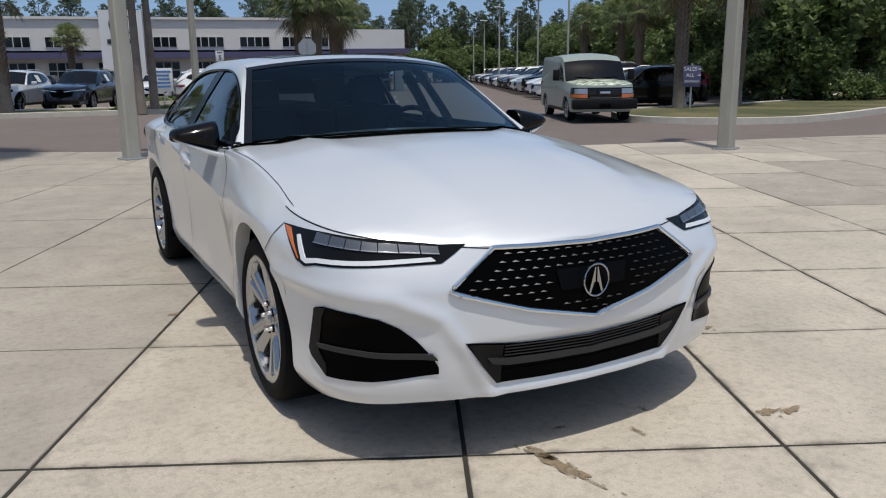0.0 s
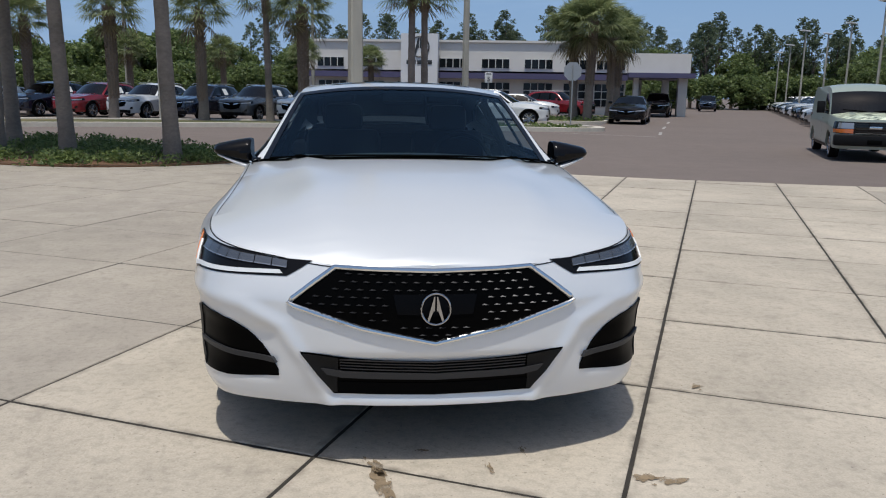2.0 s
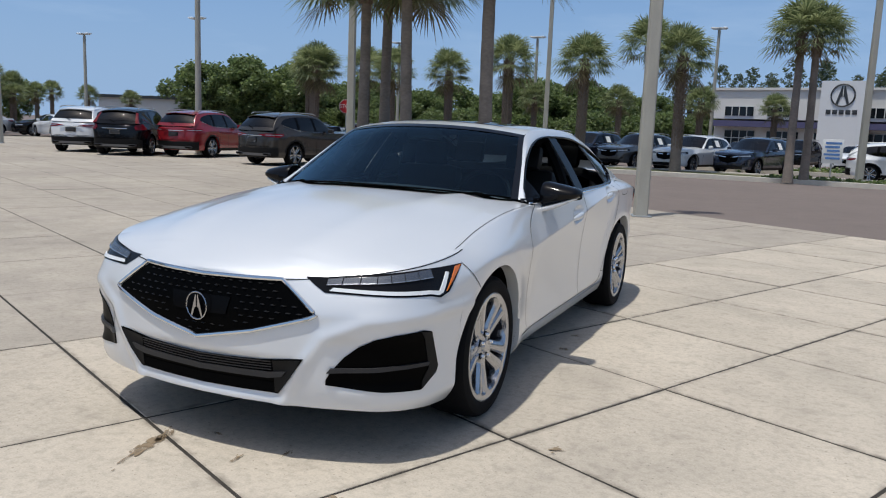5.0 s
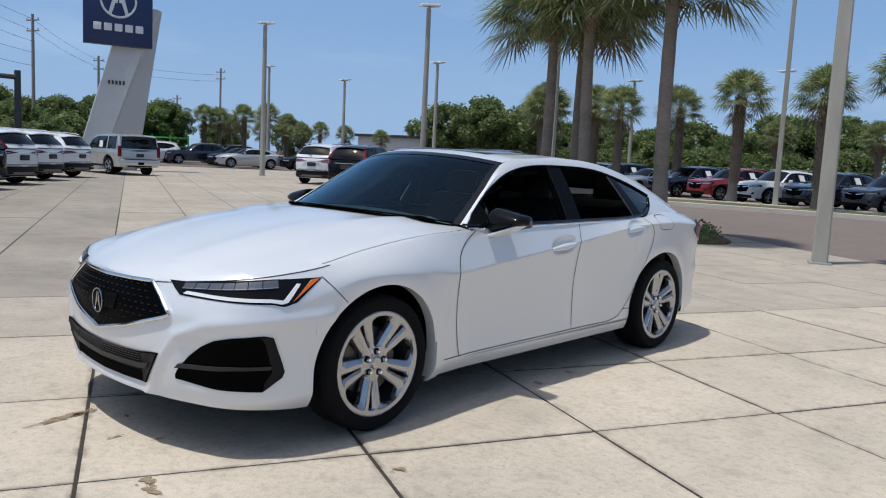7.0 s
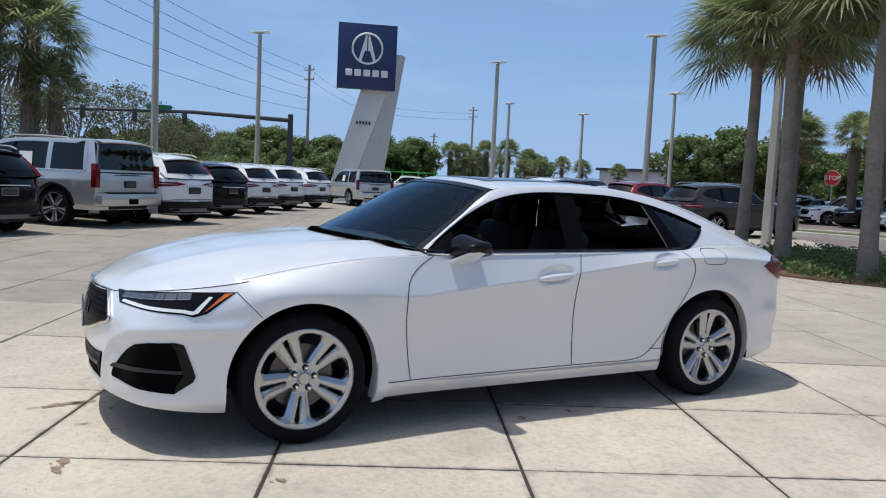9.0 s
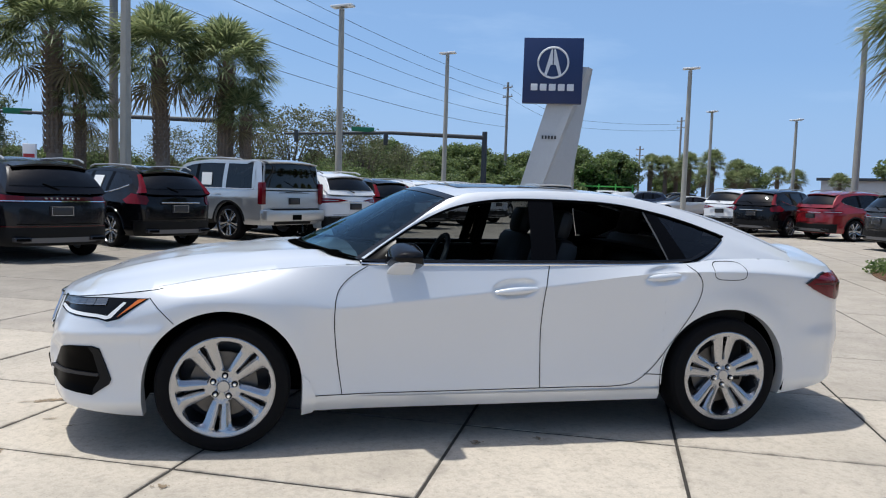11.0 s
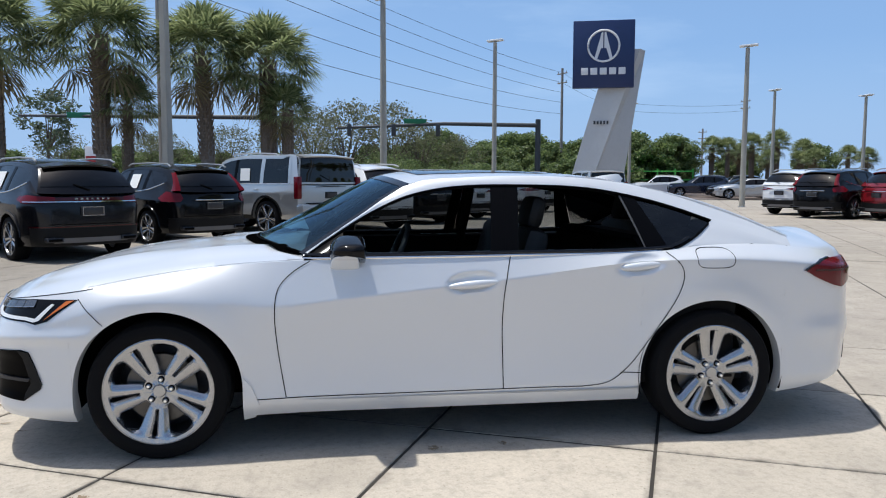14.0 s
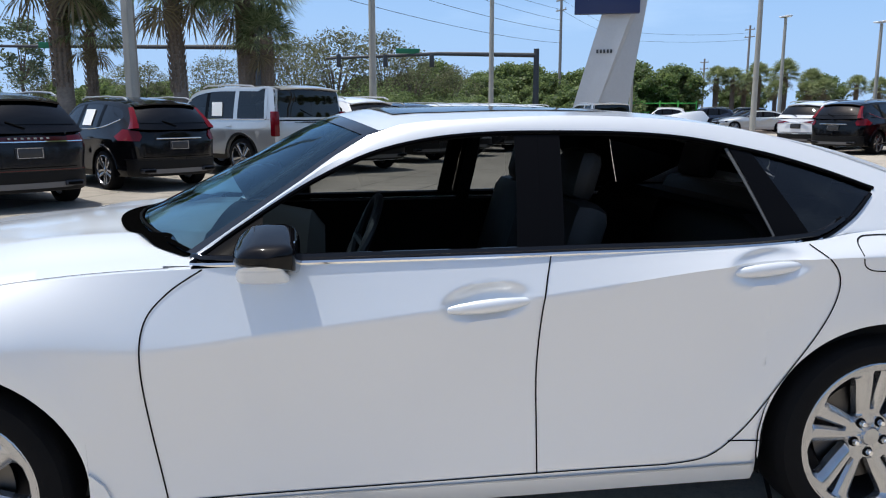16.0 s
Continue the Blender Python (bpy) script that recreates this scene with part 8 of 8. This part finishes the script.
tube(bm, [(-0.47, -0.965, 0.72), (0.47, -0.965, 0.72), (0.47, -0.965, 1.02), (-0.47, -0.965, 1.02)], 0.016, 6, closed=True)
part("grille_frame", bm, SATIN_GREY, van_grille)
for k in range(4):
    bm = bmesh.new()
    box(bm, 0, -0.962, 0.77 + 0.065 * k, 0.90, 0.02, 0.012)
    part("grille_bar", bm, SATIN_GREY, van_grille)
bm = bmesh.new()
box(bm, 0, -0.972, 0.88, 0.30, 0.02, 0.075, bevel=0.01)
part("badge_bar", bm, BRIGHT_TRIM, van_grille)
bm = bmesh.new()
box(bm, 0, -0.92, 0.54, 1.92, 0.20, 0.30, bevel=0.05)
van_bumper = part("front_bumper", bm, SATIN_BLACK, van)
bm = bmesh.new()
box(bm, 0, -1.025, 0.50, 0.34, 0.02, 0.12, bevel=0.008)
part("number_plate_holder", bm, MATT_BLACK, van_bumper)

# ---- slabs and stains ----
near, far = [], ([], [])
cells = []
q_lines = [ROW0 + ROW * k for k in range(-20, 14)]
for i in range(len(COLS) - 1):
    for q0 in q_lines:
        c = slab_verts(COLS[i], COLS[i + 1], q0, q0 + ROW)
        if c[2][1] - c[1][1] < 0.06 and c[3][1] - c[0][1] < 0.06:
            continue
        cells.append((i, q0, c))


def nearness(cell):
    cx, cy = ground_xy((COLS[cell[0]] + COLS[cell[0] + 1]) / 2, cell[1] + ROW / 2)
    return math.hypot(cx - 1.2, cy - 0.8)


cells.sort(key=nearness)
shared = {}
for i, q0, c in cells[:290]:
    p0, p1 = COLS[i], COLS[i + 1]
    whole = c == slab_verts(p0, p1, q0, q0 + ROW, clip=False)
    # old picks the darkest tone, with shade by the parked row in it
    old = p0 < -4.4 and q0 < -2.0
    # worn picks the darker tan tone on the outer columns, left and right
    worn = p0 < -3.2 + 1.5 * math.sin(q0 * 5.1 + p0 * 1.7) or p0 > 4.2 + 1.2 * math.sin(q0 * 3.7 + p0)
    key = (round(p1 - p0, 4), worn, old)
    jitter = 0.0016 * math.sin(q0 * 7.3 + p0 * 3.1)
    if whole and key in shared:
        ob = part_mesh("concrete_slab", shared[key], None, plaza, smooth=False)
    else:
        bm = bmesh.new()
        if whole:
            w = p1 - p0
            corner = ((0.008, 0.008), (w - 0.008, 0.008), (w - 0.008, ROW - 0.008), (0.008, ROW - 0.008))
        else:
            corner = [(p - p0, q - q0) for p, q in c]
        v = [[bm.verts.new((a, b, z)) for a, b in corner] for z in (-0.02,)][0]
        mid = [sum(a for a, b in corner) / 4, sum(b for a, b in corner) / 4]
        u = [bm.verts.new((a, b, -0.004)) for a, b in corner]
        t = [bm.verts.new((a + math.copysign(0.003, mid[0] - a), b + math.copysign(0.003, mid[1] - b), 0.0)) for a, b in corner]
        for lo, hi in ((v, u), (u, t)):
            for k in range(4):
                bm.faces.new((lo[k], lo[(k + 1) % 4], hi[(k + 1) % 4], hi[k]))
        bm.faces.new(t)
        ob = part("concrete_slab", bm, CONCRETE_OLD_SHADED if old else CONCRETE_TAN if worn else CONCRETE, plaza, smooth=False)
        if whole:
            shared[key] = ob.data
    x, y = ground_xy(p0, q0)
    m = Matrix(((E2.x, E1.x, 0, x), (E2.y, E1.y, 0, y), (0, 0, 1, jitter - 0.0016), (0, 0, 0, 1)))
    ob.matrix_basis = m
# tones: 0 pale, 1 darker tan, 2 old grey with shade coloured in
for worn, mat in ((0, CONCRETE), (1, CONCRETE_TAN), (2, CONCRETE_OLD_SHADED)):
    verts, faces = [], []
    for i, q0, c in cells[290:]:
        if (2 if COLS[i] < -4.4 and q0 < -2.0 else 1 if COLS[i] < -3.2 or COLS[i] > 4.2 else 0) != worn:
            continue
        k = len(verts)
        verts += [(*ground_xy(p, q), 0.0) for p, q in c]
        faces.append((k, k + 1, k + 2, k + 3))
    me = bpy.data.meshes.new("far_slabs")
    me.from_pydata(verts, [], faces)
    tagged(part_mesh("far_slabs", me, mat, plaza, smooth=False), ("pale concrete slabs", "darker tan concrete slabs", "old grey concrete slabs, shade by the parked row in their tone")[worn], "", "", "stuff")


def stain(x, y, w, h, turn, seed):
    """A dried run of dirty water: one ragged blot with small splashes round it."""
    r = random.Random(seed)
    bm = bmesh.new()
    for j in range(6):
        s = 1.0 if j == 0 else r.uniform(0.08, 0.3)
        ox, oy = (0, 0) if j == 0 else (r.gauss(0, 0.6) * w, r.gauss(0, 0.8) * h)
        n = 40 if j == 0 else 12
        pts = []
        for k in range(n):
            a = 2 * math.pi * k / n
            f = 0.62 + 0.55 * noise.noise((math.cos(a) * 1.7 + seed, math.sin(a) * 1.7, seed * 0.7 + j)) + 0.22 * noise.noise((math.cos(a) * 5 + seed, math.sin(a) * 5, j))
            pts.append(bm.verts.new((ox + s * w * f * math.cos(a), oy + s * h * f * math.sin(a), 0.0002 * j)))
        bm.faces.new(pts)
    ob = tagged(part("stain", bm, STAIN, smooth=False), "dry brownish water stain on the concrete", "stain", "stains", "structure")
    ob.matrix_world = pose(x, y, 0.0035, 0, 0, turn)


for k, (x, y, w, h, t) in enumerate(((-0.19, -1.10, 0.042, 0.20, 10), (-0.21, -0.96, 0.035, 0.09, 20), (0.855, -1.135, 0.075, 0.042, -10), (0.765, -1.105, 0.05, 0.045, 0), (1.345, -0.24, 0.05, 0.028, 0), (0.93, 1.35, 0.045, 0.03, 0), (0.90, 1.72, 0.04, 0.03, 20), (-1.08, 1.40, 0.045, 0.03, 0), (0.21, -1.00, 0.012, 0.075, 5), (0.36, -0.86, 0.014, 0.04, 0), (-0.03, -0.83, 0.03, 0.02, 0))):
    stain(x, y, w, h, t, k + 1)
